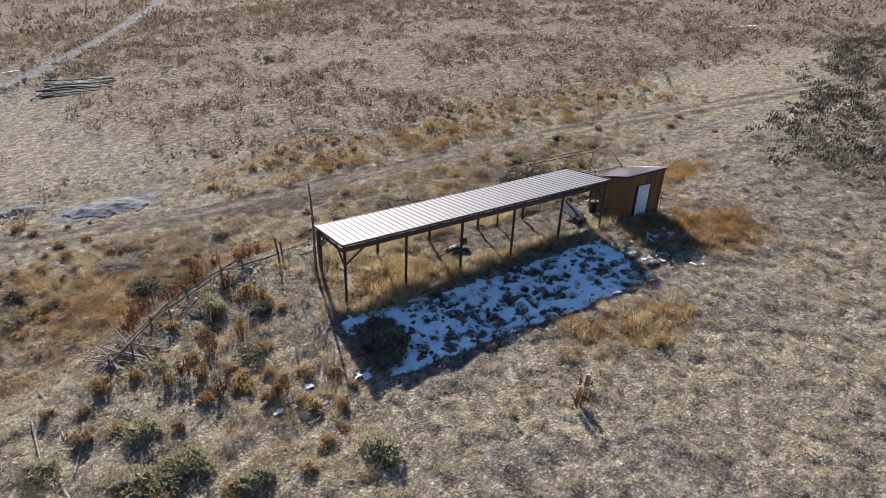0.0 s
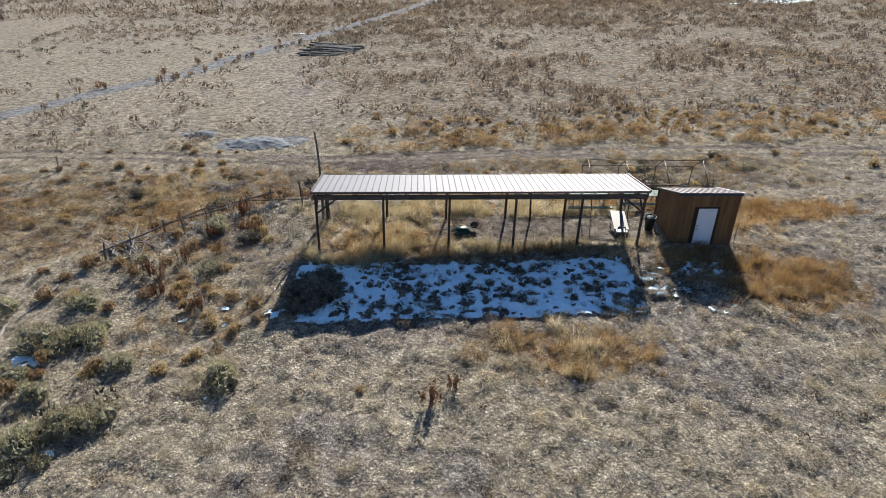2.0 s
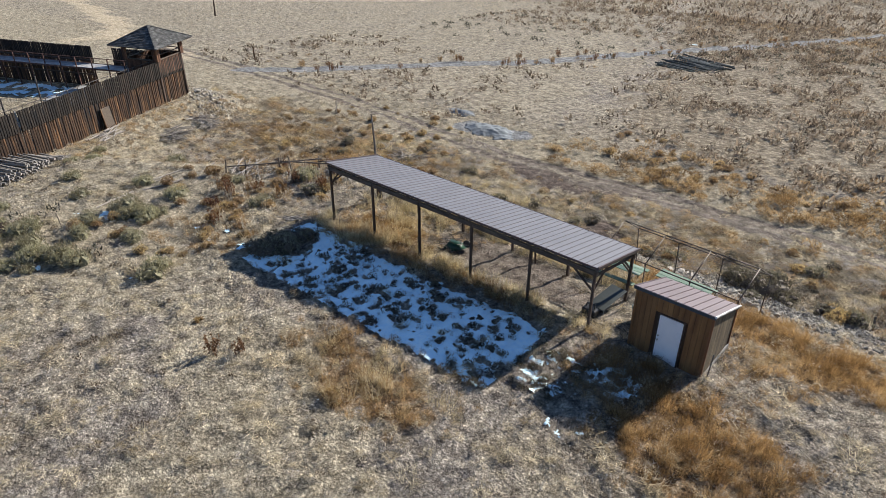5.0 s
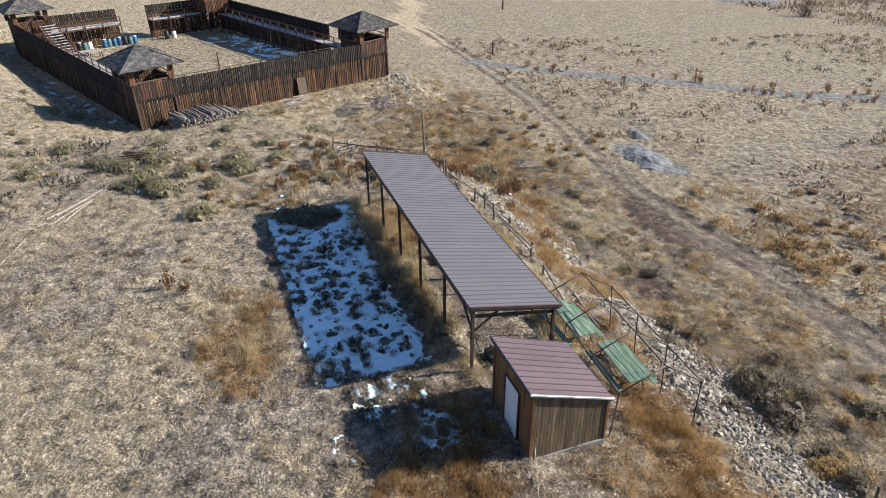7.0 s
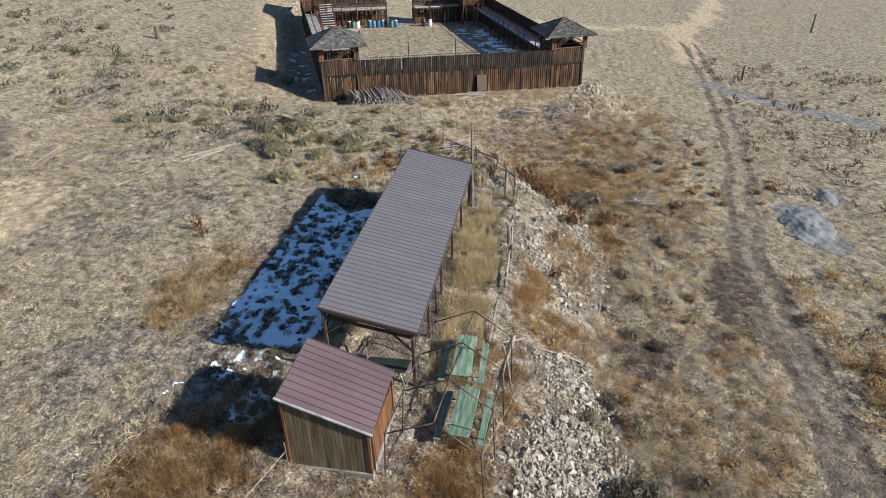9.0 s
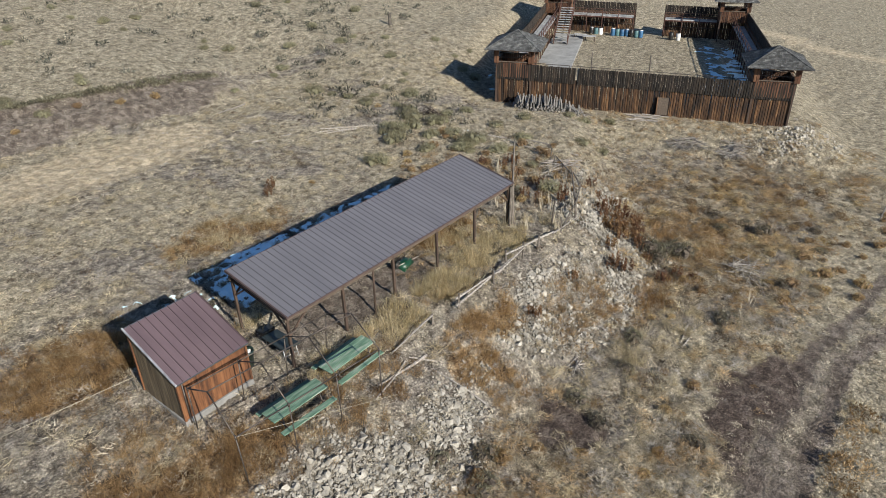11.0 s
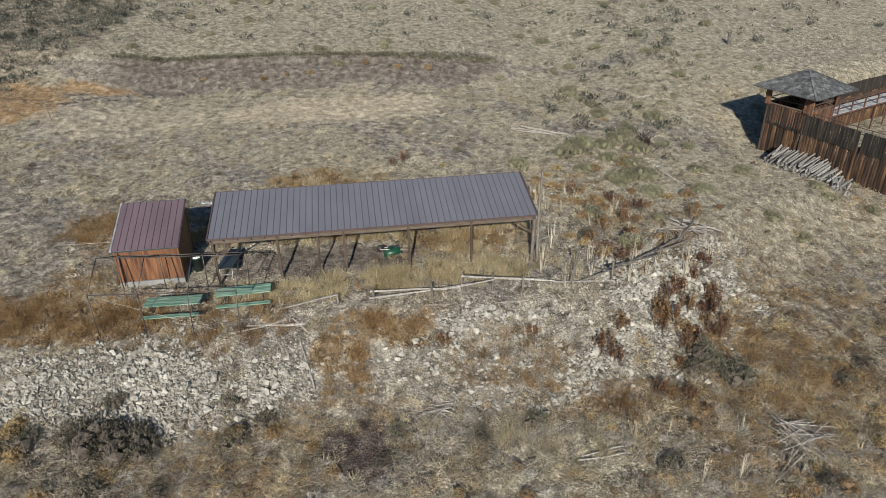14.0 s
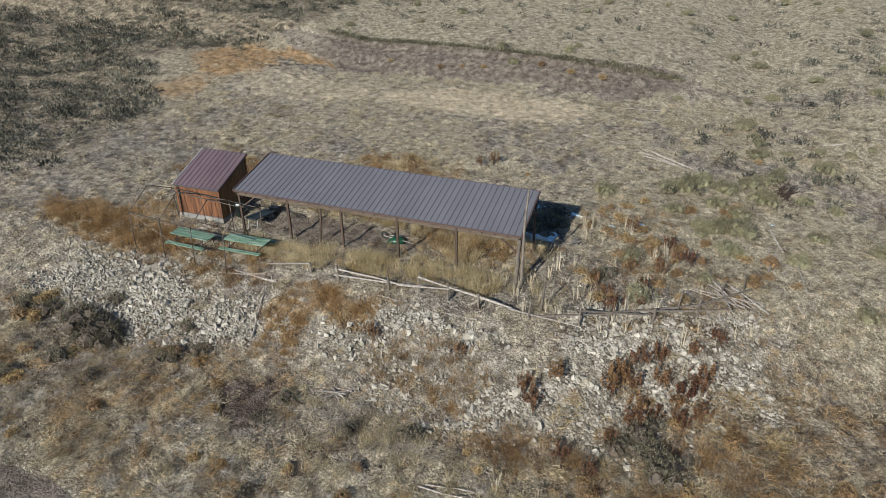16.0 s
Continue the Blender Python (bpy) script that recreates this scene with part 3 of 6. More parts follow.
def add_box(bm, m, sx, sy, sz, bevel=0.0):
    """A box of that size about the pose m, with its edges taken off."""
    made = bmesh.ops.create_cube(bm, size=1.0, matrix=m @ Matrix.Diagonal((sx, sy, sz, 1)))
    if bevel:
        edges = {e for v in made["verts"] for e in v.link_edges}
        bmesh.ops.bevel(bm, geom=list(edges), offset=bevel, segments=1, affect="EDGES")
    return bm


def boxed(m, sx, sy, sz, bevel=0.01):
    return add_box(bmesh.new(), m, sx, sy, sz, bevel)


def at(x, y, z):
    return Matrix.Translation((x, y, z))


def between(a, b):
    """A pose at the middle of a line, its z along the line, and the line's length."""
    a, b = Vector(a), Vector(b)
    q = (b - a).to_track_quat("Z", "Y")
    return Matrix.Translation((a + b) / 2) @ q.to_matrix().to_4x4(), (b - a).length


def bar(bm, a, b, w, h=None, bevel=0.0):
    m, length = between(a, b)
    return add_box(bm, m, w, h or w, length, bevel)


def tube(bm, a, b, r1, r2=None, sides=8):
    m, length = between(a, b)
    bmesh.ops.create_cone(bm, cap_ends=True, segments=sides, radius1=r1, radius2=r1 if r2 is None else r2, depth=length, matrix=m)
    return bm


def rod(name, a, b, r, material, parent, label="", sides=8, r2=None):
    return part(name, tube(bmesh.new(), a, b, r, r2, sides), material, parent, label, True)


def stick(name, a, b, w, h, material, parent, label="", bevel=0.008):
    return part(name, bar(bmesh.new(), a, b, w, h, bevel), material, parent, label)


def piece(name, me, m, parent):
    """A piece of its own on shared mesh data."""
    ob = new(name, me)
    ob.parent = parent
    ob.matrix_basis = m
    return ob


def mesh_of(bm, name, material):
    me = bpy.data.meshes.new(name)
    bm.normal_update()
    bm.to_mesh(me)
    bm.free()
    me.materials.append(material)
    return me


def crooked_log(bm, a, b, r1, r2, bend=0.04, sides=7, steps=5, seed=0):
    """A round pole with a slight bend and taper."""
    g = random.Random(seed)
    a, b = Vector(a), Vector(b)
    m, length = between(a, b)
    rings = []
    off = [Vector((g.uniform(-1, 1), g.uniform(-1, 1), 0)) * bend * length for _ in range(2)]
    for i in range(steps + 1):
        t = i / steps
        c = off[0] * math.sin(math.pi * t) + off[1] * 0.4 * math.sin(2 * math.pi * t)
        r = (r1 + (r2 - r1) * t) * g.uniform(0.88, 1.1)
        rings.append([bm.verts.new(m @ (c + Vector((r * math.cos(2 * math.pi * k / sides), r * math.sin(2 * math.pi * k / sides), (t - 0.5) * length)))) for k in range(sides)])
    for p, q in zip(rings, rings[1:]):
        for k in range(sides):
            bm.faces.new((p[k], p[(k + 1) % sides], q[(k + 1) % sides], q[k]))
    bm.faces.new(rings[0][::-1])
    bm.faces.new(rings[-1])
    return bm


def roof_sheet(width, length, material):
    """A sheet of ribbed roofing: a pan with a rib along one edge; x across, y down the slope."""
    bm = bmesh.new()
    prof = [(0, 0), (0.012, 0.024), (0.032, 0.024), (0.044, 0), (width, 0)]
    prof += [(width, -0.012), (0, -0.012)]
    ends = [[bm.verts.new((x, y, z)) for x, z in prof] for y in (0, length)]
    n = len(prof)
    for k in range(n):
        bm.faces.new((ends[0][k], ends[0][(k + 1) % n], ends[1][(k + 1) % n], ends[1][k]))
    bm.faces.new(ends[0])
    bm.faces.new(ends[1][::-1])
    bmesh.ops.recalc_face_normals(bm, faces=bm.faces)
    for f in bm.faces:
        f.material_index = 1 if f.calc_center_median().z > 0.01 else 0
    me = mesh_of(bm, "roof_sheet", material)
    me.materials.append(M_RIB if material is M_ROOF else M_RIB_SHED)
    return me


# ---- shelter ----
POST_X = [0.0, 3.12, 6.22, 9.34, 12.46, 15.42]
RISE = 0.0065


def build_shelter():
    ob = thing("open_shelter", at(0, 0, 0), "long open pole shelter with brown ribbed metal roof sloping back", "shelter")
    y0, y1, zf, zb = -0.14, 3.52, 3.40, 2.62
    slope = (zb - zf) / (y1 - y0)
    top = lambda x, y: zf + slope * (y - y0) + RISE * x
    for x in POST_X:
        for y, w in ((0.0, 0.105), (3.28, 0.115)):
            b = ground_at(x, y) - 0.25
            stick("post", (x, y, b), (x + 0.02, y, top(x, y) - 0.24), w, w, M_POST, ob)
    rod("prop_pole", (10.7, 3.3, ground_at(10.7, 3.3) - 0.1), (10.55, 3.2, top(10.6, 3.2) - 0.2), 0.05, M_POST, ob)
    for y in (0.0, 3.28):
        stick("beam", (-0.1, y, top(-0.1, y) - 0.31), (15.55, y, top(15.55, y) - 0.31), 0.1, 0.22, M_BEAM, ob)
    for i in range(26):
        x = -0.02 + i * 0.621
        stick("rafter", (x, y0 + 0.03, top(x, y0) - 0.115), (x, y1 - 0.03, top(x, y1) - 0.115), 0.05, 0.14, M_BEAM, ob)
    for j in range(5):
        y = y0 + 0.12 + j * 0.85
        stick("purlin", (-0.1, y, top(-0.1, y) - 0.03), (15.56, y, top(15.56, y) - 0.03), 0.07, 0.03, M_BEAM, ob, bevel=0)
    for x, s in ((0.0, 1), (15.42, -1)):
        for y in (0.0, 3.28):
            stick("brace", (x, y, top(x, y) - 1.15), (x + s * 0.95, y, top(x, y) - 0.4), 0.07, 0.07, M_POST, ob)
        stick("brace", (x, 0.0, top(x, 0) - 1.2), (x, 1.0, top(x, 1.0) - 0.22), 0.07, 0.07, M_POST, ob)
        stick("brace", (x, 3.28, top(x, 3.28) - 1.0), (x, 2.3, top(x, 2.3) - 0.22), 0.07, 0.07, M_POST, ob)
        stick("tie_beam", (x, 0, top(x, 0) - 0.45), (x, 3.28, top(x, 3.28) - 0.36), 0.07, 0.12, M_POST, ob)
    stick("front_trim", (-0.14, y0 - 0.012, top(-0.14, y0) - 0.03), (15.6, y0 - 0.012, top(15.6, y0) - 0.03), 0.018, 0.1, M_TRIM, ob, bevel=0)
    stick("back_trim", (-0.14, y1 + 0.012, top(-0.14, y1) - 0.03), (15.6, y1 + 0.012, top(15.6, y1) - 0.03), 0.018, 0.09, M_TRIM, ob, bevel=0)
    for x in (-0.135, 15.585):
        stick("verge_trim", (x, y0, top(x, y0)), (x, y1, top(x, y1)), 0.06, 0.11, M_TRIM, ob, bevel=0)
    length = math.hypot(y1 - y0, zb - zf)
    me = roof_sheet(0.302, length, M_ROOF)
    for i in range(52):
        x = -0.11 + 0.302 * i
        m = at(x, y0, top(x, y0)) @ Matrix.Rotation(math.atan(slope), 4, "X") @ Matrix.Rotation(-math.atan(RISE), 4, "Y")
        piece("roof_sheet", me, m, ob)


def build_shed():
    ob = thing("shed", at(0, 0, 0), "small lean-to wooden shed with maroon metal roof and white door", "shed")
    x0, x1, y0, y1, base = 17.15, 20.02, 0.13, 2.84, 0.36
    ry0, ry1, zf, zb = -0.02, 2.97, 3.34, 2.22
    slope = (zb - zf) / (ry1 - ry0)
    top = lambda y: zf + slope * (y - ry0)
    g = random.Random(5)
    part("foundation", boxed(at((x0 + x1) / 2, (y0 + y1) / 2, base - 0.22), x1 - x0 + 0.12, y1 - y0 + 0.12, 0.66, 0.02), M_FOUNDATION, ob, "grey concrete foundation strip")
    bm = bmesh.new()
    prof = [(y0 + 0.03, base + 0.1), (y1 - 0.03, base + 0.1), (y1 - 0.03, top(y1) - 0.12), (y0 + 0.03, top(y0) - 0.12)]
    ends = [[bm.verts.new((x, y, z)) for y, z in prof] for x in (x0 + 0.03, x1 - 0.03)]
    for k in range(4):
        bm.faces.new((ends[0][k], ends[0][(k + 1) % 4], ends[1][(k + 1) % 4], ends[1][k]))
    bm.faces.new(ends[0])
    bm.faces.new(ends[1][::-1])
    bmesh.ops.recalc_face_normals(bm, faces=bm.faces)
    part("core", bm, M_GROOVE, ob)
    door = (18.13, 19.10)

    def board(name, xa, xb, ya, yb, zlo, z1, z2, mat, parent):
        bm = bmesh.new()
        t = g.uniform(0.0, 0.004)
        pts = [(xa, ya), (xb, ya), (xb, yb), (xa, yb)]
        tops = [z1 if abs(p[1] - ya) < 1e-6 else z2 for p in pts]
        lo = [bm.verts.new((x, y, zlo)) for x, y in pts]
        hi = [bm.verts.new((x, y, z + t)) for (x, y), z in zip(pts, tops)]
        bm.faces.new(lo[::-1])
        bm.faces.new(hi)
        for k in range(4):
            bm.faces.new((lo[k], lo[(k + 1) % 4], hi[(k + 1) % 4], hi[k]))
        part(name, bm, mat, parent)

    n = 14
    front = thing("front_wall", at(0, 0, 0), "", "")
    back = thing("back_wall", at(0, 0, 0), "", "")
    east = thing("side_wall", at(0, 0, 0), "", "")
    west = thing("side_wall", at(0, 0, 0), "", "")
    for w in (front, back, east, west):
        w.parent = ob
    dx = (x1 - x0) / n
    for i in range(n):
        a, b = x0 + i * dx + 0.007, x0 + (i + 1) * dx - 0.007
        zt = top(y0) - 0.11
        if b <= door[0] - 0.02 or a >= door[1] + 0.02:
            board("board", a, b, y0 - 0.004, y0 + 0.03, base + 0.06, zt, zt, M_SIDING, front)
        else:
            board("board", a, b, y0 - 0.004, y0 + 0.03, 2.54, zt, zt, M_SIDING, front)
        if i % 4 == 0:
            e = min(x1 - 0.004, x0 + (i + 4) * dx - 0.006)
            board("panel", x0 + i * dx + 0.004, e, y1 - 0.03, y1 + 0.004, base + 0.14, top(y1) - 0.11, top(y1) - 0.11, M_SIDING_RED, back)
    for side, lo, hi, mat in ((east, x1 - 0.03, x1 + 0.004, M_SIDING_GREY), (west, x0 - 0.004, x0 + 0.03, M_SIDING)):
        dy = (y1 - y0 - 0.12) / 20
        for i in range(20):
            a, b = y0 + 0.06 + i * dy + 0.005, y0 + 0.06 + (i + 1) * dy - 0.005
            board("board", lo, hi, a, b, base + 0.06 + g.uniform(-0.03, 0.03), top(a) - 0.11, top(b) - 0.11, mat, side)
    for x in (x0, x1):
        for y in (y0, y1):
            stick("corner_trim", (x, y, base), (x, y, top(y) - 0.11), 0.09, 0.09, M_SIDING_RED if y == y1 or x == x1 else M_SIDING, ob)
    d = part("door", boxed(at(sum(door) / 2, y0 - 0.02, 1.455), 0.90, 0.045, 2.01, 0.006), M_DOOR, ob, "plain white closed door")
    rod("knob", (door[0] + 0.1, y0 - 0.04, 1.38), (door[0] + 0.1, y0 - 0.105, 1.38), 0.03, M_BRASS, d, "metal door knob", r2=0.034)
    rod("deadbolt", (door[0] + 0.1, y0 - 0.04, 1.56), (door[0] + 0.1, y0 - 0.075, 1.56), 0.03, M_BRASS, d)
    for a, b in (((door[0], 0.44), (door[0], 2.5)), ((door[1], 0.44), (door[1], 2.5)), ((door[0] - 0.04, 2.51), (door[1] + 0.04, 2.51))):
        stick("door_trim", (a[0], y0 - 0.02, a[1]), (b[0], y0 - 0.02, b[1]), 0.055, 0.055, M_POST, ob)
    length = math.hypot(ry1 - ry0, zb - zf)
    me = roof_sheet(0.302, length, M_ROOF_SHED)
    part("roof_deck", boxed(at((x0 + x1) / 2, (ry0 + ry1) / 2, (zf + zb) / 2 - 0.055) @ Matrix.Rotation(math.atan(slope), 4, "X"), 3.04, length - 0.03, 0.09, 0.006), M_BLUETRIM, ob, "dark blue-grey roof edge")
    for i in range(10):
        piece("roof_sheet", me, at(17.06 + 0.302 * i, ry0, zf) @ Matrix.Rotation(math.atan(slope), 4, "X"), ob)
    stick("front_fascia", (17.05, ry0 + 0.02, zf - 0.07), (20.1, ry0 + 0.02, zf - 0.07), 0.03, 0.15, M_BLUETRIM, ob)
    bm = bar(bmesh.new(), (20.1, ry0 - 0.02, zf + 0.0), (20.1, ry1 + 0.02, zb + 0.0), 0.07, 0.07, 0.01)
    part("flashing", bm, M_FLASH, ob, "peeling pale metal edge flashing")
    stick("bargeboard", (17.045, ry0, zf - 0.04), (17.045, ry1, zb - 0.04), 0.03, 0.1, M_TRIM, ob)
    rod("pipe", (19.86, y1 + 0.06, 0.3), (19.86, y1 + 0.06, 2.15), 0.03, M_STEEL, ob)


build_shelter()
build_shed()

# ---- log fort ----
FW, FD = 24.8, 36.0


def build_fort():
    ob = thing("log_fort", at(FORT[0], FORT[1], -1.5) @ Matrix.Rotation(math.atan2(FU[1], FU[0]), 4, "Z"), "weathered timber palisade fort with four shingled corner towers", "fort")
    g = random.Random(11)
    drop = lambda u, v: -0.026 * u - 0.012 * v

    def plank_mesh(w, h, t, mat, k):
        bm = bmesh.new()
        q = random.Random(k)
        for s in range(1):
            m = at(0, 0, h / 2)
            add_box(bm, m, w, t, h, 0)
            for v in bm.verts:
                v.co.x *= 1 + q.uniform(-0.14, 0.05)
                v.co.y += q.uniform(-0.02, 0.02)
                if v.co.z > h * 0.5:
                    v.co.z += q.uniform(-0.05, 0.03)
        bmesh.ops.bevel(bm, geom=[e for e in bm.edges if abs(e.verts[0].co.z - e.verts[1].co.z) > 0.5], offset=0.038, segments=1, affect="EDGES")
        return mesh_of(bm, "plank", mat)

    low = [plank_mesh(0.2, 2.85, 0.09, M_PLANK, k) for k in range(7)]
    high = [plank_mesh(0.2, 1.42, 0.08, M_PLANK_DARK, 20 + k) for k in range(7)]
    red = [plank_mesh(0.2, 1.40, 0.09, M_PLANK_RED, 40 + k) for k in range(5)]

    def wall(name, a, b, skip=(), upper=True, label="", slot=False):
        """A run of upright planks in two tiers from a to b."""
        a, b = Vector(a), Vector(b)
        run = (b - a).length
        turn = math.atan2(b.y - a.y, b.x - a.x)
        w = thing(name, at(0, 0, 0), label, "")
        w.parent = ob
        n = int(run / 0.2)
        out = Vector((math.sin(turn), -math.cos(turn), 0))
        for i in range(n):
            s = (i + 0.5) * run / n
            p = a + (b - a) * (s / run)
            gap = any(lo < s < hi for lo, hi in skip)
            if gap and not slot:
                continue
            z = drop(p.x, p.y) - 0.3
            lean = Matrix.Rotation(g.uniform(-0.012, 0.012), 4, "Y")
            base = Matrix.Rotation(turn, 4, "Z") @ lean
            piece("plank", g.choice(low), at(p.x + out.x * g.uniform(-0.03, 0.03), p.y + out.y * g.uniform(-0.03, 0.03), z + g.uniform(-0.06, 0.06)) @ base, w)
            if upper and not gap:
                q = p + out * 0.1
                piece("plank", g.choice(high), at(q.x, q.y, z + 2.5 + g.uniform(-0.012, 0.012)) @ base, w)
        for zz in (1.0, 2.35):
            q1, q2 = a - out * 0.09, b - out * 0.09
            segs, s0 = [], 0.0
            for lo, hi in list(skip) + [(run, run)]:
                segs.append((s0, lo))
                s0 = hi
            for lo, hi in segs:
                p1, p2 = q1 + (q2 - q1) * (lo / run), q1 + (q2 - q1) * (hi / run)
                if hi - lo > 0.3:
                    stick("rail", (p1.x, p1.y, zz + drop(p1.x, p1.y)), (p2.x, p2.y, zz + drop(p2.x, p2.y)), 0.1, 0.12, M_POST, w)
        return w

    wall("palisade", (0, 0, 0), (FW, 0, 0), skip=((7.15, 7.35),), label="two-tier brown plank palisade, darker above", slot=True)
    stick("gap_post", (7.25, 0.05, 2.0), (7.25, 0.05, 3.45), 0.1, 0.1, M_DECK, ob, "pale post showing in a gap")
    wall("palisade", (0, FD, 0), (0, 0, 0))
    wall("palisade", (FW, 0, 0), (FW, FD, 0), skip=((7.5, 10.0),))
    wall("palisade", (FW, FD, 0), (0, FD, 0), skip=((9.6, 13.4),))

    def tower(u, v, label=""):
        t = thing("corner_tower", at(u, v, drop(u, v)), label, "")
        t.parent = ob
        s, sill, eave, apex = 1.56, 3.74, 4.95, 6.25
        for k in range(4):
            r = Matrix.Rotation(k * math.pi / 2, 4, "Z")
            for i in range(16):
                x = -s + 0.1 + i * (2 * s - 0.2) / 15
                piece("plank", red[(i * 3 + k) % 5], r @ at(x, -s - 0.05, 2.4 + 0.02 * ((i * 7) % 3)), t)
            for x in (-s - 0.1, s + 0.1, -s + 0.13, s - 0.13):
                bm = boxed(r @ at(x, -s - 0.2, (sill + eave) / 2), 0.2, 0.08, eave - sill + 0.1, 0.01)
                part("plank", bm, M_PLANK_RED, t)
            part("sill", boxed(r @ at(0, -s - 0.06, sill + 0.04), 2 * s + 0.3, 0.2, 0.07, 0.01), M_BEAM, t)
            part("window_rail", boxed(r @ at(0, -s, sill + 0.42), 2 * s, 0.06, 0.07, 0.01), M_POST, t)
            part("header", boxed(r @ at(0, -s, eave - 0.06), 2 * s + 0.2, 0.1, 0.16, 0.01), M_POST, t)
        for x in (-s, s):
            for y in (-s, s):
                stick("corner_post", (x, y, 0), (x, y, eave), 0.16, 0.16, M_POST, t)
        part("floor", boxed(at(0, 0, 2.75), 2 * s, 2 * s, 0.1), M_DECK, t)
        # shingled hip roof, laid in overlapping courses
        half, rows = 2.5, 15
        bm = bmesh.new()
        for k in range(4):
            r = Matrix.Rotation(k * math.pi / 2, 4, "Z")
            for j in range(rows):
                f0, f1 = j / rows, (j + 1.25) / rows
                y0, y1 = -half * (1 - f0), -half * max(0.0, 1 - f1)
                z0, z1 = eave + (apex - eave) * f0 + 0.045, eave + (apex - eave) * min(1, f1) + 0.012
                span = -y0 * 2
                n = max(1, int(span / 0.24))
                for i in range(n):
                    xa, xb = -span / 2 + span * i / n + 0.006, -span / 2 + span * (i + 1) / n - 0.006
                    sh = lambda x: x * (y1 / y0) if abs(x) > span / 2 - 0.02 else max(-abs(y1), min(abs(y1), x))
                    dz, dy = g.uniform(-0.015, 0.02), g.uniform(-0.03, 0.02)
                    vs = [bm.verts.new(r @ Vector(c)) for c in ((xa, y0 + dy, z0 + dz), (xb, y0 + dy, z0 + dz), (sh(xb), y1, z1), (sh(xa), y1, z1), (xa, y0 + dy, z0 + dz - 0.035), (xb, y0 + dy, z0 + dz - 0.035))]
                    bm.faces.new(vs[:4])
                    bm.faces.new((vs[4], vs[5], vs[1], vs[0]))
        tagged(part("shingles", bm, M_SHINGLE, t, "grey split wood shingles in courses"), kind="stuff")
        bm = bmesh.new()
        vs = [bm.verts.new((x, y, eave - 0.02)) for x, y in ((-half, -half), (half, -half), (half, half), (-half, half))]
        tip = bm.verts.new((0, 0, apex - 0.03))
        bm.faces.new(vs[::-1])
        for k in range(4):
            bm.faces.new((vs[k], vs[(k + 1) % 4], tip))
        part("roof_deck", bm, M_POST, t)
        for k in range(4):
            c = Matrix.Rotation(k * math.pi / 2, 4, "Z") @ Vector((-half, -half, eave + 0.06))
            stick("hip_cap", c, (0, 0, apex + 0.05), 0.14, 0.04, M_SHINGLE, t)
        return t

    for u, v in ((1.52, 1.52), (FW - 1.52, 1.52), (1.52, FD - 1.52), (FW - 1.52, FD - 1.52)):
        tower(u, v)

    def walkway(a, b, side):
        """A raised deck along a wall, with posts and a railing on its open side; side: the way inward."""
        a, b, side = Vector(a), Vector(b), Vector(side)
        w = thing("walkway", at(0, 0, 0), "raised deck walkway with railing along the palisade", "")
        w.parent = ob
        run = (b - a).length
        z = lambda p: 2.05 + drop(p.x, p.y)
        lift = lambda p, h: (p.x, p.y, z(p) + h)
        for j in range(5):
            off = side * (0.22 + 0.27 * j)
            stick("deck_board", lift(a + off, 0), lift(b + off, 0), 0.25 if abs(side.x) > 0.5 else 0.04, 0.04 if abs(side.x) > 0.5 else 0.25, M_DECK, w)
        n = max(2, round(run / 1.9))
        for i in range(n + 1):
            p = a + (b - a) * (i / n) + side * 1.4
            stick("post", (p.x, p.y, drop(p.x, p.y) - 0.2), lift(p, 0.95), 0.09, 0.09, M_RAIL_RED, w)
        for h in (0.45, 0.92):
            stick("rail", lift(a + side * 1.4, h), lift(b + side * 1.4, h), 0.06, 0.06, M_RAIL_RED, w)
        stick("joist", lift(a + side * 1.36, -0.1), lift(b + side * 1.36, -0.1), 0.07, 0.16, M_RAIL_RED, w)

    walkway((0.1, 3.2, 0), (0.1, FD - 3.2, 0), (1, 0, 0))
    walkway((FW - 0.1, 3.2, 0), (FW - 0.1, FD - 3.2, 0), (-1, 0, 0))
    walkway((3.2, FD - 0.1, 0), (11.3, FD - 0.1, 0), (0, -1, 0))
    walkway((15.2, FD - 0.1, 0), (FW - 3.2, FD - 0.1, 0), (0, -1, 0))
    rail = thing("iron_railing", at(0, 0, 0), "", "")
    rail.parent = ob
    for i in range(19):
        u = 3.4 + i
        stick("baluster_post", (u, 0.6, 1.2 + drop(u, 0)), (u, 0.6, 3.62 + drop(u, 0)), 0.05, 0.05, M_STEEL, rail)
    for z in (3.2, 3.6):
        stick("rail", (3.2, 0.6, z + drop(3.2, 0)), (21.6, 0.6, z + drop(21.6, 0)), 0.045, 0.045, M_STEEL, rail)
    # stair up to the far tower
    st = thing("staircase", at(0, 0, 0), "red-brown open wooden staircase", "")
    st.parent = ob
    for x in (2.0, 3.7):
        stick("stringer", (x, 25.6, -0.35), (x, 32.6, 2.75), 0.08, 0.26, M_RAIL_RED, st)
        stick("handrail", (x, 25.6, 0.65), (x, 32.6, 3.7), 0.07, 0.07, M_RAIL_RED, st)
        for i in range(5):
            y = 25.8 + i * 1.65
            z = -0.3 + (y - 25.6) / 7.0 * 3.1
            stick("newel", (x, y, z), (x, y, z + 1.0), 0.08, 0.08, M_RAIL_RED, st)
    for i in range(15):
        y = 25.85 + i * 0.46
        part("tread", boxed(at(2.85, y, -0.2 + (y - 25.6) / 7.0 * 3.1), 1.62, 0.34, 0.05, 0.006), M_DECK, st)
    return ob


fort = build_fort()
FORT_M = fort.matrix_basis.copy()


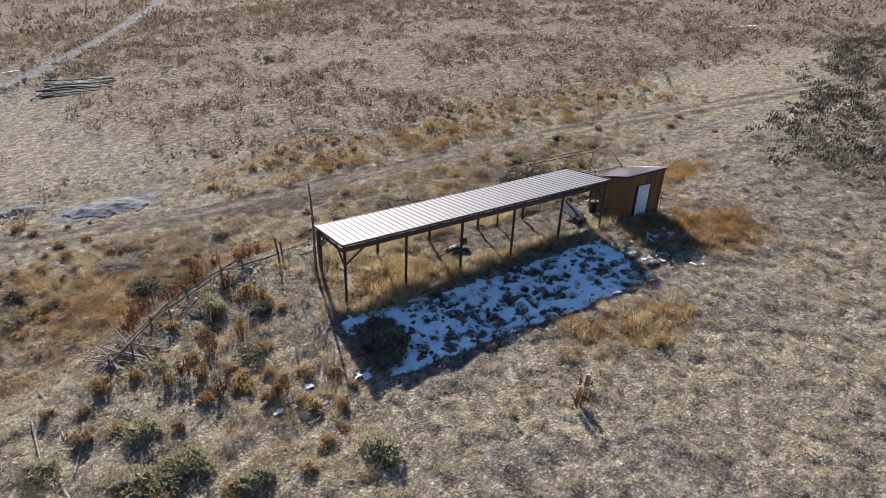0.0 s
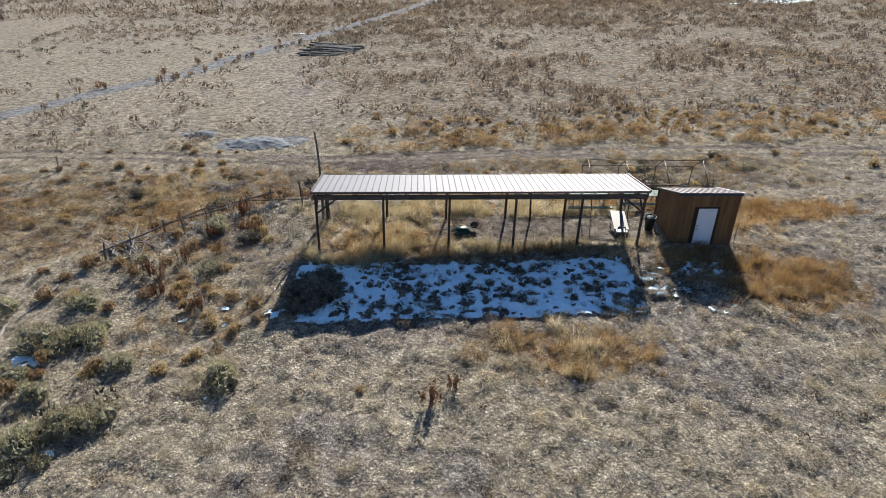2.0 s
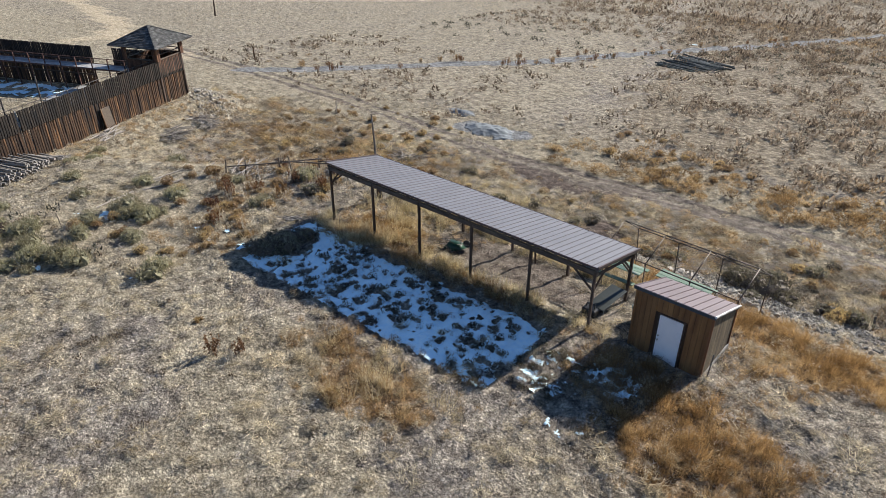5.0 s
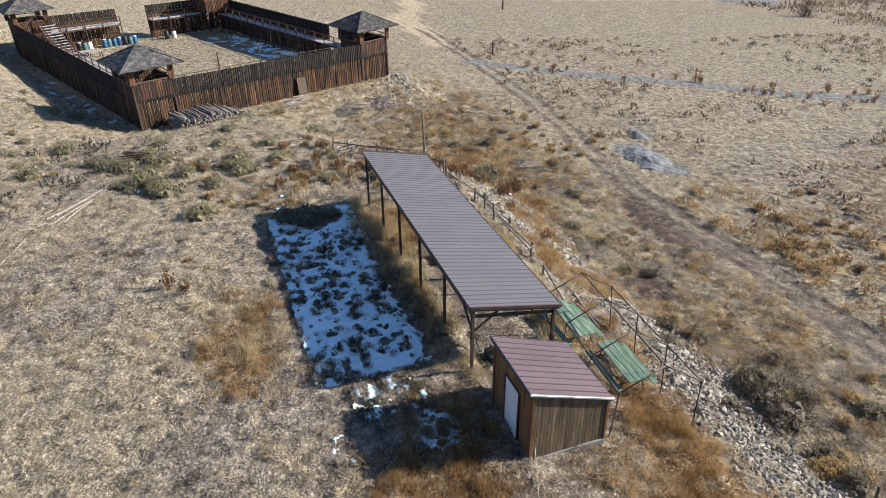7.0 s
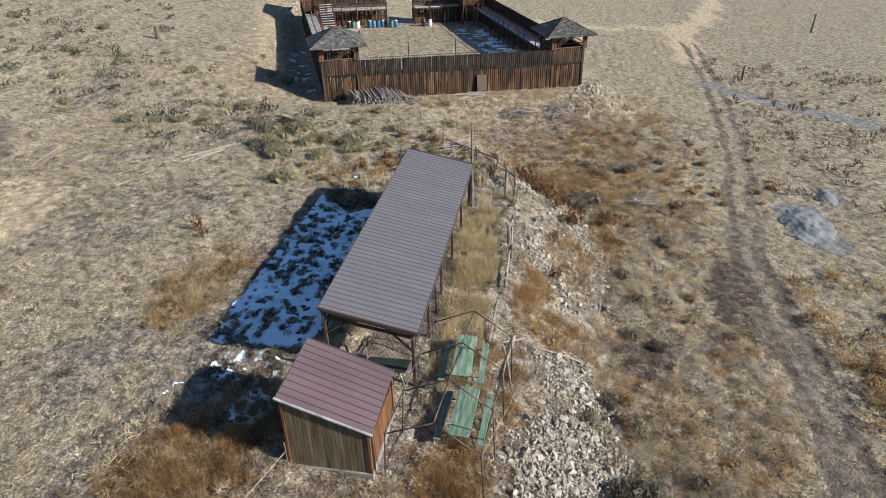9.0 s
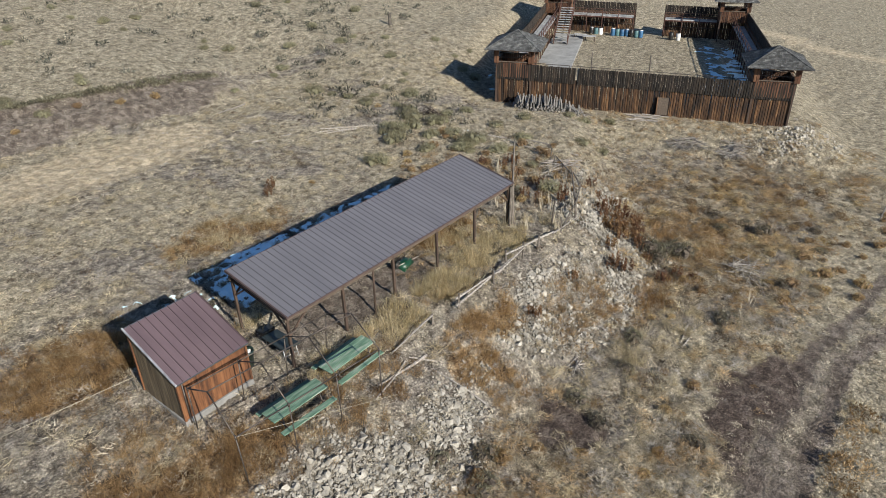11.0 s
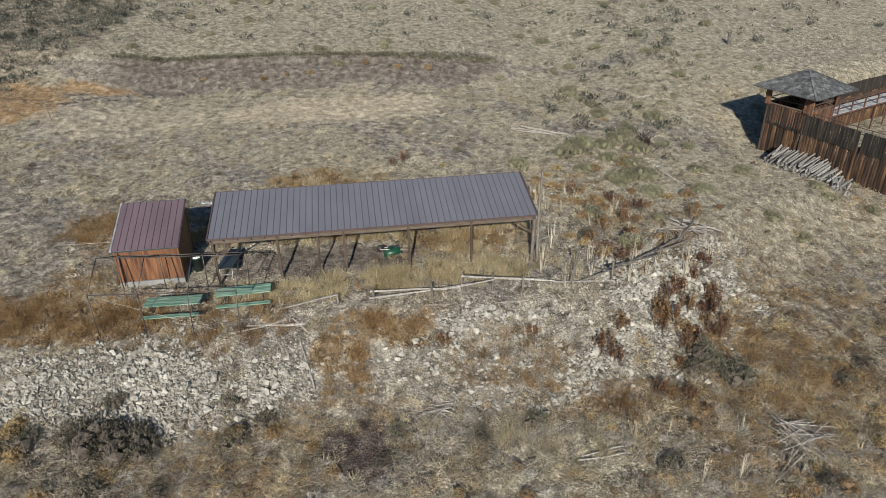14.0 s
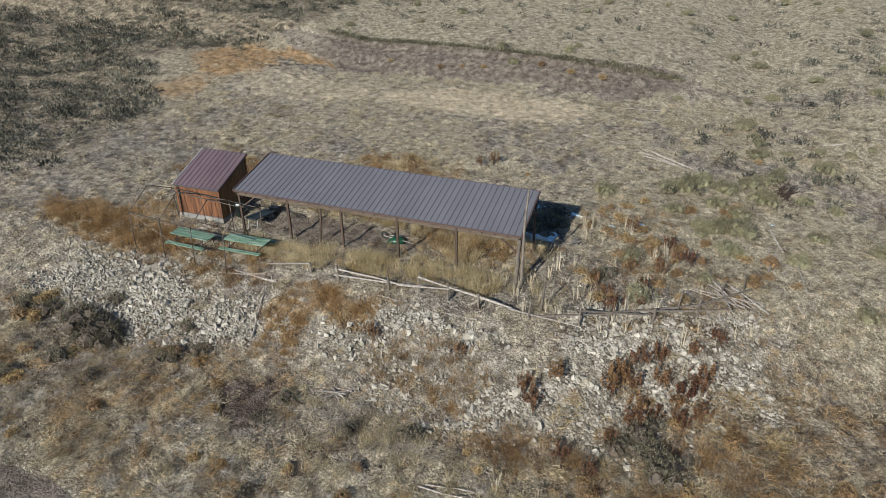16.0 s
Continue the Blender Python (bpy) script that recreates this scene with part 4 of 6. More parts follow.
def in_fort(u, v, z=None):
    """The world place of a point of the fort's plan, on the ground unless z is given."""
    p = FORT_M @ Vector((u, v, 0))
    return Vector((p.x, p.y, ground_at(p.x, p.y) if z is None else z))

# ---- things round the shelter ----
def build_tall_pole():
    ob = thing("tall_pole", at(-0.22, 3.5, ground_at(-0.22, 3.5)), "tall weathered grey log pole beside the shelter corner", "pole")
    bm = crooked_log(bmesh.new(), (0, 0, -0.4), (-0.1, -0.12, 4.95), 0.085, 0.042, 0.008, 9, 7, 2)
    part("pole", bm, M_LOG_DARK, ob, smooth=True)
    bm = crooked_log(bmesh.new(), (0.28, -0.05, -0.4), (0.2, -0.05, 2.35), 0.11, 0.09, 0.01, 9, 5, 3)
    part("short_log", bm, M_LOG_DARK, ob, smooth=True)


def build_table(m, label):
    """A park table on steel tube legs: three top planks, a bench plank on either side."""
    ob = thing("picnic_table", m, label, "picnic table", "picnic tables by the shed")
    for k in range(3):
        part("tabletop_plank", boxed(at(0, (k - 1) * 0.255, 0.73), 2.45, 0.243, 0.045, 0.008), M_GREEN, ob, "peeling pale green painted plank" if k == 1 else "")
    for s in (-1, 1):
        part("bench_plank", boxed(at(0, s * 0.74, 0.42), 2.42, 0.24, 0.045, 0.008), M_GREEN, ob)
    for x in (-0.85, 0.85):
        leg = thing("leg_frame", at(0, 0, 0), "", "")
        leg.parent = ob
        for a, b in (((x, -0.32, 0.7), (x, 0.32, 0.7)), ((x, -0.3, 0.7), (x, -0.55, -0.1)), ((x, 0.3, 0.7), (x, 0.55, -0.1)), ((x, -0.8, 0.39), (x, 0.8, 0.39))):
            rod("tube", a, b, 0.024, M_STEEL, leg)
    return ob


def build_canopy_frame():
    """A bare gabled tube frame: four hoops tied by three long rails."""
    ob = thing("canopy_frame", at(0, 0, 0), "bare rusty steel tube canopy frame without its cover", "canopy frame")
    ends = [((19.9, 3.32, 2.16), (20.0, 4.88, 2.93), (20.19, 6.34, 1.96)), ((13.9, 3.75, 2.03), (13.93, 5.32, 2.76), (14.04, 6.77, 1.8))]
    hoops = [[Vector(a).lerp(Vector(b), k / 3) for a, b in zip(*ends)] for k in range(4)]
    for n, (s, r, e) in enumerate(hoops):
        hoop = thing("hoop", at(0, 0, 0), "", "")
        hoop.parent = ob
        for a, b in ((s, r), (r, e)):
            rod("rafter_tube", a, b, 0.024, M_STEEL, hoop)
        for p, o in ((s, -0.12), (e, 0.1)):
            foot = (p.x - 0.05 + 0.06 * n, p.y + o, ground_at(p.x, p.y + o) - 0.1)
            rod("leg", p, foot, 0.024, M_STEEL, hoop)
            rod("elbow", Vector(p) - Vector((0, 0, 0.1)), Vector(p) + Vector((0, 0, 0.05)), 0.034, M_STEEL, hoop)
    for k in range(3):
        for a, b in zip(hoops, hoops[1:]):
            rod("rail", a[k], b[k], 0.024, M_STEEL, ob)


def build_work_table():
    g = ground_at(15.05, 2.1)
    ob = thing("work_table", at(15.1, 2.15, g) @ Matrix.Rotation(radians(-6), 4, "Z"), "black flat-topped work table with pale folding legs under the roof end", "table")
    part("top", boxed(at(0, 0, 0.55) @ Matrix.Rotation(radians(6), 4, "X"), 0.78, 1.75, 0.05, 0.02), M_TABLE_TOP, ob, "dark glossy table top")
    for y in (-0.6, 0.62):
        leg = thing("leg_frame", at(0, 0, 0), "", "")
        leg.parent = ob
        for x in (-0.3, 0.3):
            rod("leg", (x, y, 0.5), (x, y + (0.16 if y > 0 else -0.1), -0.05), 0.018, M_FLASH, leg)
        rod("crossbar", (-0.3, y + 0.07, 0.2), (0.3, y + 0.07, 0.2), 0.014, M_FLASH, leg)
    box = thing("tool_case", at(14.92, 1.02, g), "black plastic case with a loop handle", "case")
    part("body", boxed(at(0, 0, 0.28), 0.62, 0.4, 0.56, 0.05), M_PLASTIC_BLACK, box)
    bm = bmesh.new()
    for a, b in (((-0.2, 0, 0.56), (-0.17, 0.05, 0.74)), ((-0.17, 0.05, 0.74), (0.17, 0.05, 0.74)), ((0.17, 0.05, 0.74), (0.2, 0, 0.56))):
        tube(bm, a, b, 0.025)
    part("handle", bm, M_PLASTIC_BLACK, box)


def build_bin():
    ob = thing("rubbish_bin", at(16.62, 1.95, ground_at(16.62, 1.95)), "dark green plastic bin full of pale rubbish beside the shed", "bin")
    bm = bmesh.new()
    sides, rings = 20, ((0.2, 0.0), (0.27, 0.72), (0.3, 0.72), (0.3, 0.78), (0.27, 0.78), (0.25, 0.6))
    loops = [[bm.verts.new((r * math.cos(2 * math.pi * k / sides), r * math.sin(2 * math.pi * k / sides), z)) for k in range(sides)] for r, z in rings]
    for p, q in zip(loops, loops[1:]):
        for k in range(sides):
            bm.faces.new((p[k], p[(k + 1) % sides], q[(k + 1) % sides], q[k]))
    bm.faces.new(loops[0][::-1])
    bm.faces.new(loops[-1])
    part("tub", bm, surface("dark_green_plastic", [(0.01, 0.025, 0.02), (0.02, 0.04, 0.033)], 4, rough=0.4, bump=0.05), ob, smooth=True)
    g = random.Random(4)
    for k in range(9):
        m = at(g.uniform(-0.13, 0.13), g.uniform(-0.13, 0.13), g.uniform(0.62, 0.74)) @ Euler((g.random() * 3, g.random() * 3, 0)).to_matrix().to_4x4()
        part("carton", boxed(m, 0.16, 0.1, 0.08, 0.02), M_WHITE, ob, "crumpled white carton" if k == 0 else "")


def build_wheelbarrow():
    g = ground_at(6.9, 1.75)
    ob = thing("wheelbarrow", at(6.9, 1.75, g + 0.58) @ Matrix.Rotation(radians(12), 4, "Z") @ Matrix.Rotation(math.pi, 4, "X"), "green steel wheelbarrow turned upside down on dirt, pale handles", "wheelbarrow")
    bm = bmesh.new()
    low, high = ((-0.24, -0.2), (0.3, -0.2), (0.3, 0.2), (-0.24, 0.2)), ((-0.42, -0.34), (0.62, -0.32), (0.62, 0.32), (-0.42, 0.34))
    a = [bm.verts.new((x, y, 0.28)) for x, y in low]
    b = [bm.verts.new((x, y, 0.6)) for x, y in high]
    c = [bm.verts.new((x * 0.95, y * 0.95, 0.6)) for x, y in high]
    d = [bm.verts.new((x * 0.94, y * 0.93, 0.3)) for x, y in low]
    bm.faces.new(a[::-1])
    bm.faces.new(d)
    for p, q in ((a, b), (b, c), (c, d)):
        for k in range(4):
            bm.faces.new((p[k], p[(k + 1) % 4], q[(k + 1) % 4], q[k]))
    bmesh.ops.recalc_face_normals(bm, faces=bm.faces)
    bmesh.ops.bevel(bm, geom=list(bm.edges), offset=0.02, segments=2, affect="EDGES")
    part("tub", bm, M_TUB, ob, "dark green pressed steel tub", True)
    wheel = thing("wheel", at(0.72, 0, 0.2), "", "")
    wheel.parent = ob
    bm = bmesh.new()
    n, k = 20, 8
    rings = [[bm.verts.new(((0.155 + 0.05 * math.cos(2 * math.pi * j / k)) * math.cos(2 * math.pi * i / n), 0.045 * math.sin(2 * math.pi * j / k), (0.155 + 0.05 * math.cos(2 * math.pi * j / k)) * math.sin(2 * math.pi * i / n))) for j in range(k)] for i in range(n)]
    for i in range(n):
        for j in range(k):
            bm.faces.new((rings[i][j], rings[i][(j + 1) % k], rings[(i + 1) % n][(j + 1) % k], rings[(i + 1) % n][j]))
    bmesh.ops.recalc_face_normals(bm, faces=bm.faces)
    part("tyre", bm, M_PLASTIC_BLACK, wheel, "black rubber tyre", True)
    rod("rim", (0, -0.03, 0), (0, 0.03, 0), 0.11, M_STEEL, wheel, sides=16)
    for s in (-1, 1):
        rod("handle", (0.75, s * 0.07, 0.22), (-1.05, s * 0.32, 0.5), 0.022, M_LOG, ob, "pale wooden handle")
        for p, q in (((-0.3, s * 0.2, 0.34), (-0.38, s * 0.24, 0.02)), ((0.1, s * 0.16, 0.3), (-0.38, s * 0.24, 0.02))):
            rod("leg", p, q, 0.014, M_STEEL, ob)


def build_fence():
    """An old rail fence along the bank's crest, half fallen."""
    ob = thing("rail_fence", at(0, 0, 0), "old grey split-rail fence, partly fallen, on the bank's crest", "fence")
    posts = [(8.2, 6.05, 0.85), (5.5, 6.15, 0.8), (4.05, 5.9, 1.05), (2.6, 5.95, 1.0), (1.1, 5.95, 0.8), (-1.2, 6.0, 0.9), (-3.4, 5.7, 1.1), (-4.6, 5.0, 1.0), (-6.4, 4.3, 0.9), (-8.3, 2.7, 0.8), (9.8, 5.9, 0.55)]
    for n, (x, y, h) in enumerate(posts):
        z = ground_at(x, y)
        bm = crooked_log(bmesh.new(), (x, y, z - 0.3), (x + 0.05 * math.sin(n * 2.1), y + 0.06 * math.cos(n * 1.7), z + h), 0.065, 0.05, 0.02, 7, 4, n)
        part("post", bm, M_LOG_DARK, ob)
    rails = [((8.35, 6.05, 0.62), (5.0, 6.1, 0.5)), ((8.4, 6.1, 0.28), (3.7, 5.95, 0.42)), ((5.1, 6.1, 0.45), (2.5, 6.0, 0.72)), ((4.1, 5.9, 0.9), (0.2, 5.95, 0.42)),
             ((2.6, 5.9, 0.7), (-0.4, 6.0, 0.4)), ((-0.2, 6.05, 0.4), (-3.5, 5.75, 0.12)), ((-1.4, 6.0, 0.15), (-4.8, 5.1, 0.75)), ((-3.2, 5.7, 0.8), (-6.5, 4.3, 0.6)),
             ((-4.6, 5.0, 0.65), (-8.4, 2.7, 0.55)), ((-6.2, 4.4, 0.75), (-10.2, 1.6, 0.1)), ((-8.2, 2.8, 0.5), (-10.6, 0.2, 0.25)), ((9.85, 5.9, 0.5), (12.3, 5.75, 0.12)), ((1.0, 6.6, 0.06), (5.9, 6.5, 0.05))]
    for n, ((x1, y1, h1), (x2, y2, h2)) in enumerate(rails):
        bm = crooked_log(bmesh.new(), (x1, y1, ground_at(x1, y1) + h1), (x2, y2, ground_at(x2, y2) + h2), 0.05, 0.036, 0.012, 7, 7, 40 + n)
        part("rail", bm, M_LOG if n not in (6, 7, 8, 9, 10) else M_LOG_DARK, ob)


def build_heap(name, place, n, length, spread, tall, r, material, label, category, turn=0.0, seed=1, fan=0.25, along_by=0.1, tip=0.06):
    """A heap of poles lying roughly side by side."""
    g = random.Random(seed)
    ob = thing(name, at(*place) @ Matrix.Rotation(radians(turn), 4, "Z"), label, category)
    for k in range(n):
        s = g.uniform(-1, 1)
        y = s * spread
        z = r + g.random() ** 1.5 * tall * (1 - 0.6 * s * s)
        a = g.gauss(0, fan)
        l = length * g.uniform(0.6, 1.05) / 2
        c = Vector((g.uniform(-1, 1) * length * along_by, y, z))
        d = Vector((math.cos(a) * l, math.sin(a) * l, g.uniform(-tip, tip) * length))
        rr = r * g.uniform(0.6, 1.15)
        part("pole", crooked_log(bmesh.new(), c - d, c + d, rr, rr * 0.75, 0.015, 6, 3, seed * 100 + k), material, ob)
    return ob


def build_log_pile():
    """Cut logs stacked side by side with their ends away from the palisade, higher against it."""
    g = random.Random(8)
    ob = thing("log_pile", FORT_M @ at(0, 0, 0), "long pile of weathered grey logs stacked beside the palisade", "log pile")
    for row in range(7):
        n = 34 - 4 * row
        for k in range(n):
            u = 1.9 + 0.08 * row + (6.3 - 0.45 * row) * (k + g.uniform(-0.3, 0.3)) / n
            base = in_fort(u, -1.9).z - FORT_M.translation.z + 0.06 + 0.135 * row + g.uniform(-0.02, 0.03)
            a = g.gauss(-0.16, 0.07) if u < 6.6 else g.gauss(-0.55, 0.4)
            l = g.uniform(0.85, 1.1)
            v = -1.75 + 0.04 * row + g.uniform(-0.12, 0.12)
            r = g.uniform(0.05, 0.09)
            d = Vector((math.sin(a) * l, math.cos(a) * l, 0.1 + g.uniform(-0.04, 0.05)))
            c = Vector((u, v, base + 0.08))
            part("log", crooked_log(bmesh.new(), c - d, c + d, r, r * 0.85, 0.012, 6, 3, 700 + row * 60 + k), M_LOG_STACK, ob)


def build_gravel_heap(x, y, rx, ry, tall, turn, label):
    """A low dumped heap of blue-grey gravel with a pebbly skin."""
    ob = thing("gravel_heap", at(x, y, 0), label, "gravel")
    g = np.random.default_rng(int(abs(x) * 10))
    n = 60
    U, V = np.meshgrid(np.linspace(-1.2, 1.2, n), np.linspace(-1.2, 1.2, n))
    u, v = U.ravel(), V.ravel()
    c, s = math.cos(radians(turn)), math.sin(radians(turn))
    px, py = x + c * u * rx - s * v * ry, y + s * u * rx + c * v * ry
    r = np.hypot(u, v) + 0.7 * (fbm(px, py, 0.8) - 0.5)
    z = height(px, py) - 0.8 * hummocks(px, py) + tall * (1 - sm(0.0, 1.05, r)) - 0.25 * sm(0.85, 1.05, r) + 0.05 * vnoise(px * 5, py * 5)
    f = grid_faces(n, n)
    f = f[(r[f] < 1.05).any(1)]
    tagged(mesh_object("gravel", np.stack([px - x, py - y, z], 1), f, M_GRAVEL, True, ob), kind="stuff")


def fallen(x1, y1, x2, y2, r, material=None, lift=0.04, label="grey dead pole lying on dry grass"):
    bm = crooked_log(bmesh.new(), (0, 0, lift), (x2 - x1, y2 - y1, ground_at(x2, y2) - ground_at(x1, y1) + lift), r, r * 0.6, 0.02, 7, 6, int(x1 * 7 + y2 * 13) % 97)
    ob = part("fallen_pole", bm, material or M_LOG, None, label)
    ob.matrix_basis = at(x1, y1, ground_at(x1, y1))
    return tagged(ob, label, "pole", "fallen poles")


def stake(x, y, h, r, material, lean=(0.0, 0.0), label="weathered wooden stake standing in grass"):
    bm = crooked_log(bmesh.new(), (0, 0, -0.2), (lean[0], lean[1], h), r, r * 0.75, 0.015, 7, 4, int(x * 11 + y * 5) % 89)
    ob = part("stake", bm, material, None, label)
    ob.matrix_basis = at(x, y, ground_at(x, y))
    return tagged(ob, label, "stake", "stakes")


def build_props():
    build_tall_pole()
    t1 = build_table(at(17.1, 5.4, 0.0) @ Matrix.Rotation(radians(-2.5), 4, "Z"), "peeling green painted park table with benches in tall rust grass")
    t1.location.z = 0.02
    copy_thing(t1, at(14.07, 4.97, 0.0) @ Matrix.Rotation(radians(1), 4, "Z"))
    build_canopy_frame()
    build_work_table()
    build_bin()
    build_wheelbarrow()
    build_fence()
    build_gravel_heap(-8.6, 24.9, 3.3, 1.75, 0.42, -14, "low heap of blue-grey gravel beside the track")
    build_gravel_heap(-14.0, 27.9, 1.9, 0.9, 0.35, -12, "small heap of blue-grey gravel in dry grass")
    for a in ((11.3, 6.75, 14.0, 6.45, 0.07), (12.2, 6.35, 14.6, 6.9, 0.055), (11.2, 7.2, 11.9, 6.3, 0.05), (11.0, 9.7, 11.6, 7.4, 0.05), (-12.9, 0.8, -12.2, -2.6, 0.06), (-11.5, -2.2, -12.0, -4.6, 0.06),
              (-12.6, -3.4, -11.6, -0.2, 0.05), (-12.4, -5.0, -11.9, -7.4, 0.07), (-13.2, -1.0, -12.9, -4.2, 0.05), (-5.0, -16.6, -8.6, -14.2, 0.07), (-4.6, -17.0, -8.3, -14.4, 0.05), (0.6, -18.6, -2.4, -17.7, 0.06), (-4.1, -16.1, -8.5, -14.1, 0.055), (-5.7, -17.3, -8.5, -14.3, 0.05), (-3.8, -16.7, -8.2, -14.25, 0.05),
              (0.7, 13.9, -1.4, 13.6, 0.04), (0.9, 14.1, -1.1, 14.0, 0.035), (-16.0, -21.5, -20.5, -23.0, 0.06), (-4.6, -26.2, -0.8, -25.6, 0.06)):
        fallen(*a)
    for k in range(7):
        fallen(-8.6 + 0.25 * k, 14.0 + 0.5 * k, -7.2 + 0.2 * k + 0.5 * (k % 3), 15.4 + 0.45 * k, 0.035, lift=0.08 + 0.03 * (k % 3))
    build_heap("stick_heap", (6.0, 10.9, ground_at(6.0, 10.9) - 0.03), 12, 1.5, 0.35, 0.25, 0.04, M_LOG, "heap of pale dead sticks and broken boards on the bank", "sticks", 20, 3, 0.5)
    build_heap("stick_heap", (-8.7, 14.1, ground_at(-8.7, 14.1) - 0.03), 46, 2.2, 0.8, 0.5, 0.022, M_LOG, "sprawling tangle of pale dead branches on the bank", "sticks", 130, 33, 0.7, 0.25, 0.12)
    build_heap("stick_heap", (-1.6, -1.0, ground_at(-1.6, -1.0) - 0.03), 16, 2.4, 0.5, 0.2, 0.025, M_LOG, "fanned heap of pale dead stalks beside the shelter", "sticks", 60, 5, 0.5)
    build_heap("stick_heap", (-9.6, 1.2, ground_at(-9.6, 1.2) - 0.03), 14, 2.8, 0.9, 0.35, 0.04, M_LOG, "tangle of fallen grey fence rails", "sticks", 120, 6, 0.5)
    p = in_fort(5.4, -2.0)
    build_log_pile()
    p = in_fort(13.6, -1.0)
    build_heap("stick_heap", (p.x, p.y, p.z - 0.05), 26, 2.9, 0.7, 0.3, 0.045, M_LOG, "heap of pale split boards below the palisade", "sticks", math.degrees(math.atan2(FU[1], FU[0])) + 15, 9, 0.2, 0.25)
    for x, y, turn, seed in ((-24.8, 4.4, 40, 12), (-26.6, 7.8, 100, 13)):
        build_heap("brush_heap", (x, y, ground_at(x, y) - 0.05), 80, 2.3, 1.1, 0.75, 0.028, M_LOG, "tangled heap of pale dead branches", "sticks", turn, seed, 1.2, 0.12, 0.12)
    build_heap("lumber_stack", (-7.6, 68.5, ground_at(-7.6, 68.5)), 80, 7.0, 3.4, 0.25, 0.12, M_LUMBER, "spread stack of dark green treated poles on pale grass", "lumber", -10, 21, 0.07, 0.12, 0.004)
    for x, y, h, r, m in ((-22.2, 19.1, 1.2, 0.06, M_LOG), (-50.3, 29.7, 1.7, 0.12, M_PLANK), (-92, 50, 3.2, 0.16, M_POST), (-11.0, -9.7, 0.9, 0.03, M_LOG_DARK), (24.0, 11.2, 0.7, 0.06, M_LOG_DARK), (-7.4, 2.9, 1.1, 0.05, M_LOG_DARK), (-9.3, 0.8, 0.9, 0.05, M_LOG_DARK), (-1.6, 5.2, 1.5, 0.06, M_LOG_DARK), (-10.3, 0.0, 0.9, 0.05, M_LOG_DARK)):
        stake(x, y, h, r, m, (0.1 * math.sin(x), 0.12 * math.cos(y)))
    stake(-30.6, -33.2, 1.3, 0.22, M_LOG_DARK, (0.15, 0.1), "broken dark tree stump standing on the hillside")
    for x, y in ((30.7, -20.4), (31.4, -13.6), (31.2, -28.4)):
        stake(x, y, 1.1, 0.035, M_LOG_DARK, (0.1, 0.05), "thin dark stake standing on the bare slope")
    build_heap("brush_heap", (-13.0, -12.8, ground_at(-13.0, -12.8) - 0.02), 30, 2.0, 0.4, 0.55, 0.03, M_POST, "heap of dark red-brown cut branches", "sticks", 70, 31, 0.35)
    # guy rope from a stake by the shed
    stake(20.25, 0.15, 1.15, 0.03, M_LOG_DARK, (0.05, 0.0), "leaning stake with a rope tied to it")
    rope = thing("guy_rope", at(20.28, 0.15, ground_at(20.28, 0.15)), "pale thin guy rope staked into dry grass", "rope")
    rod("rope", (0, 0, 0.75), (4.2, -1.7, ground_at(24.5, -1.55) - ground_at(20.28, 0.15) + 0.02), 0.012, M_ROPE, rope, sides=5)
    line = thing("guy_rope", at(20.19, 6.34, ground_at(20.19, 6.34)), "yellow thin rope hanging from the canopy frame", "rope")
    rod("rope", (0, 0, 1.96 - ground_at(20.19, 6.34)), (-6.4, 1.0, ground_at(13.8, 7.3) - ground_at(20.19, 6.34) + 0.25), 0.006, M_ROPE, line, sides=5)
    # inside the fort
    p = in_fort(3.4, 18.5)
    slab = part("slab", boxed(FORT_M @ at(3.4, 18.0, p.z + 1.5 + 0.0), 3.9, 27.5, 0.24, 0.02), M_CONCRETE, None)
    slab.name = "concrete_slab"
    tagged(slab, "long pale concrete slab along the palisade", "slab")
    p = in_fort(20.8, 8.0)
    slab = part("slab", boxed(FORT_M @ at(20.8, 8.2, p.z + 1.62), 4.6, 4.4, 0.5, 0.02), M_CONCRETE, None)
    slab.name = "concrete_slab"
    tagged(slab, "pale green-grey concrete stage slab in the yard", "slab")
    g = random.Random(17)
    kinds = (M_PLASTIC_BLACK, M_TEAL, M_WHITE, M_BLUE, M_TEAL, M_BLUE, M_BLUE, M_PLASTIC_BLACK, M_TEAL, M_BLUE, M_PLASTIC_BLACK, M_WHITE)
    for k, mat in enumerate(kinds):
        u, v = (6.0 + 0.6 * k + (1.0 if k > 2 else 0), 34.3 + g.uniform(-0.25, 0.15)) if k < 10 else (16.2 + 0.9 * (k - 10), 33.6)
        q = in_fort(u, v)
        name = {M_BLUE: "blue", M_TEAL: "teal", M_WHITE: "white"}.get(mat, "black")
        b = thing("barrel", at(q.x, q.y, q.z), f"{name} plastic storage barrel standing by the palisade", "barrel", "barrels in the yard")
        bm = bmesh.new()
        rings = ((0.27, 0), (0.29, 0.05), (0.3, 0.3), (0.285, 0.33), (0.3, 0.36), (0.3, 0.62), (0.285, 0.65), (0.29, 0.85), (0.25, 0.9))
        loops = [[bm.verts.new((r * math.cos(j * math.pi / 6), r * math.sin(j * math.pi / 6), z)) for j in range(12)] for r, z in rings]
        for a, c in zip(loops, loops[1:]):
            for j in range(12):
                bm.faces.new((a[j], a[(j + 1) % 12], c[(j + 1) % 12], c[j]))
        part("body", bm, mat, b, "", True)
        rod("lid", (0, 0, 0.885), (0, 0, 0.92), 0.26, M_PLASTIC_BLACK if k % 3 else M_WHITE, b, sides=12)
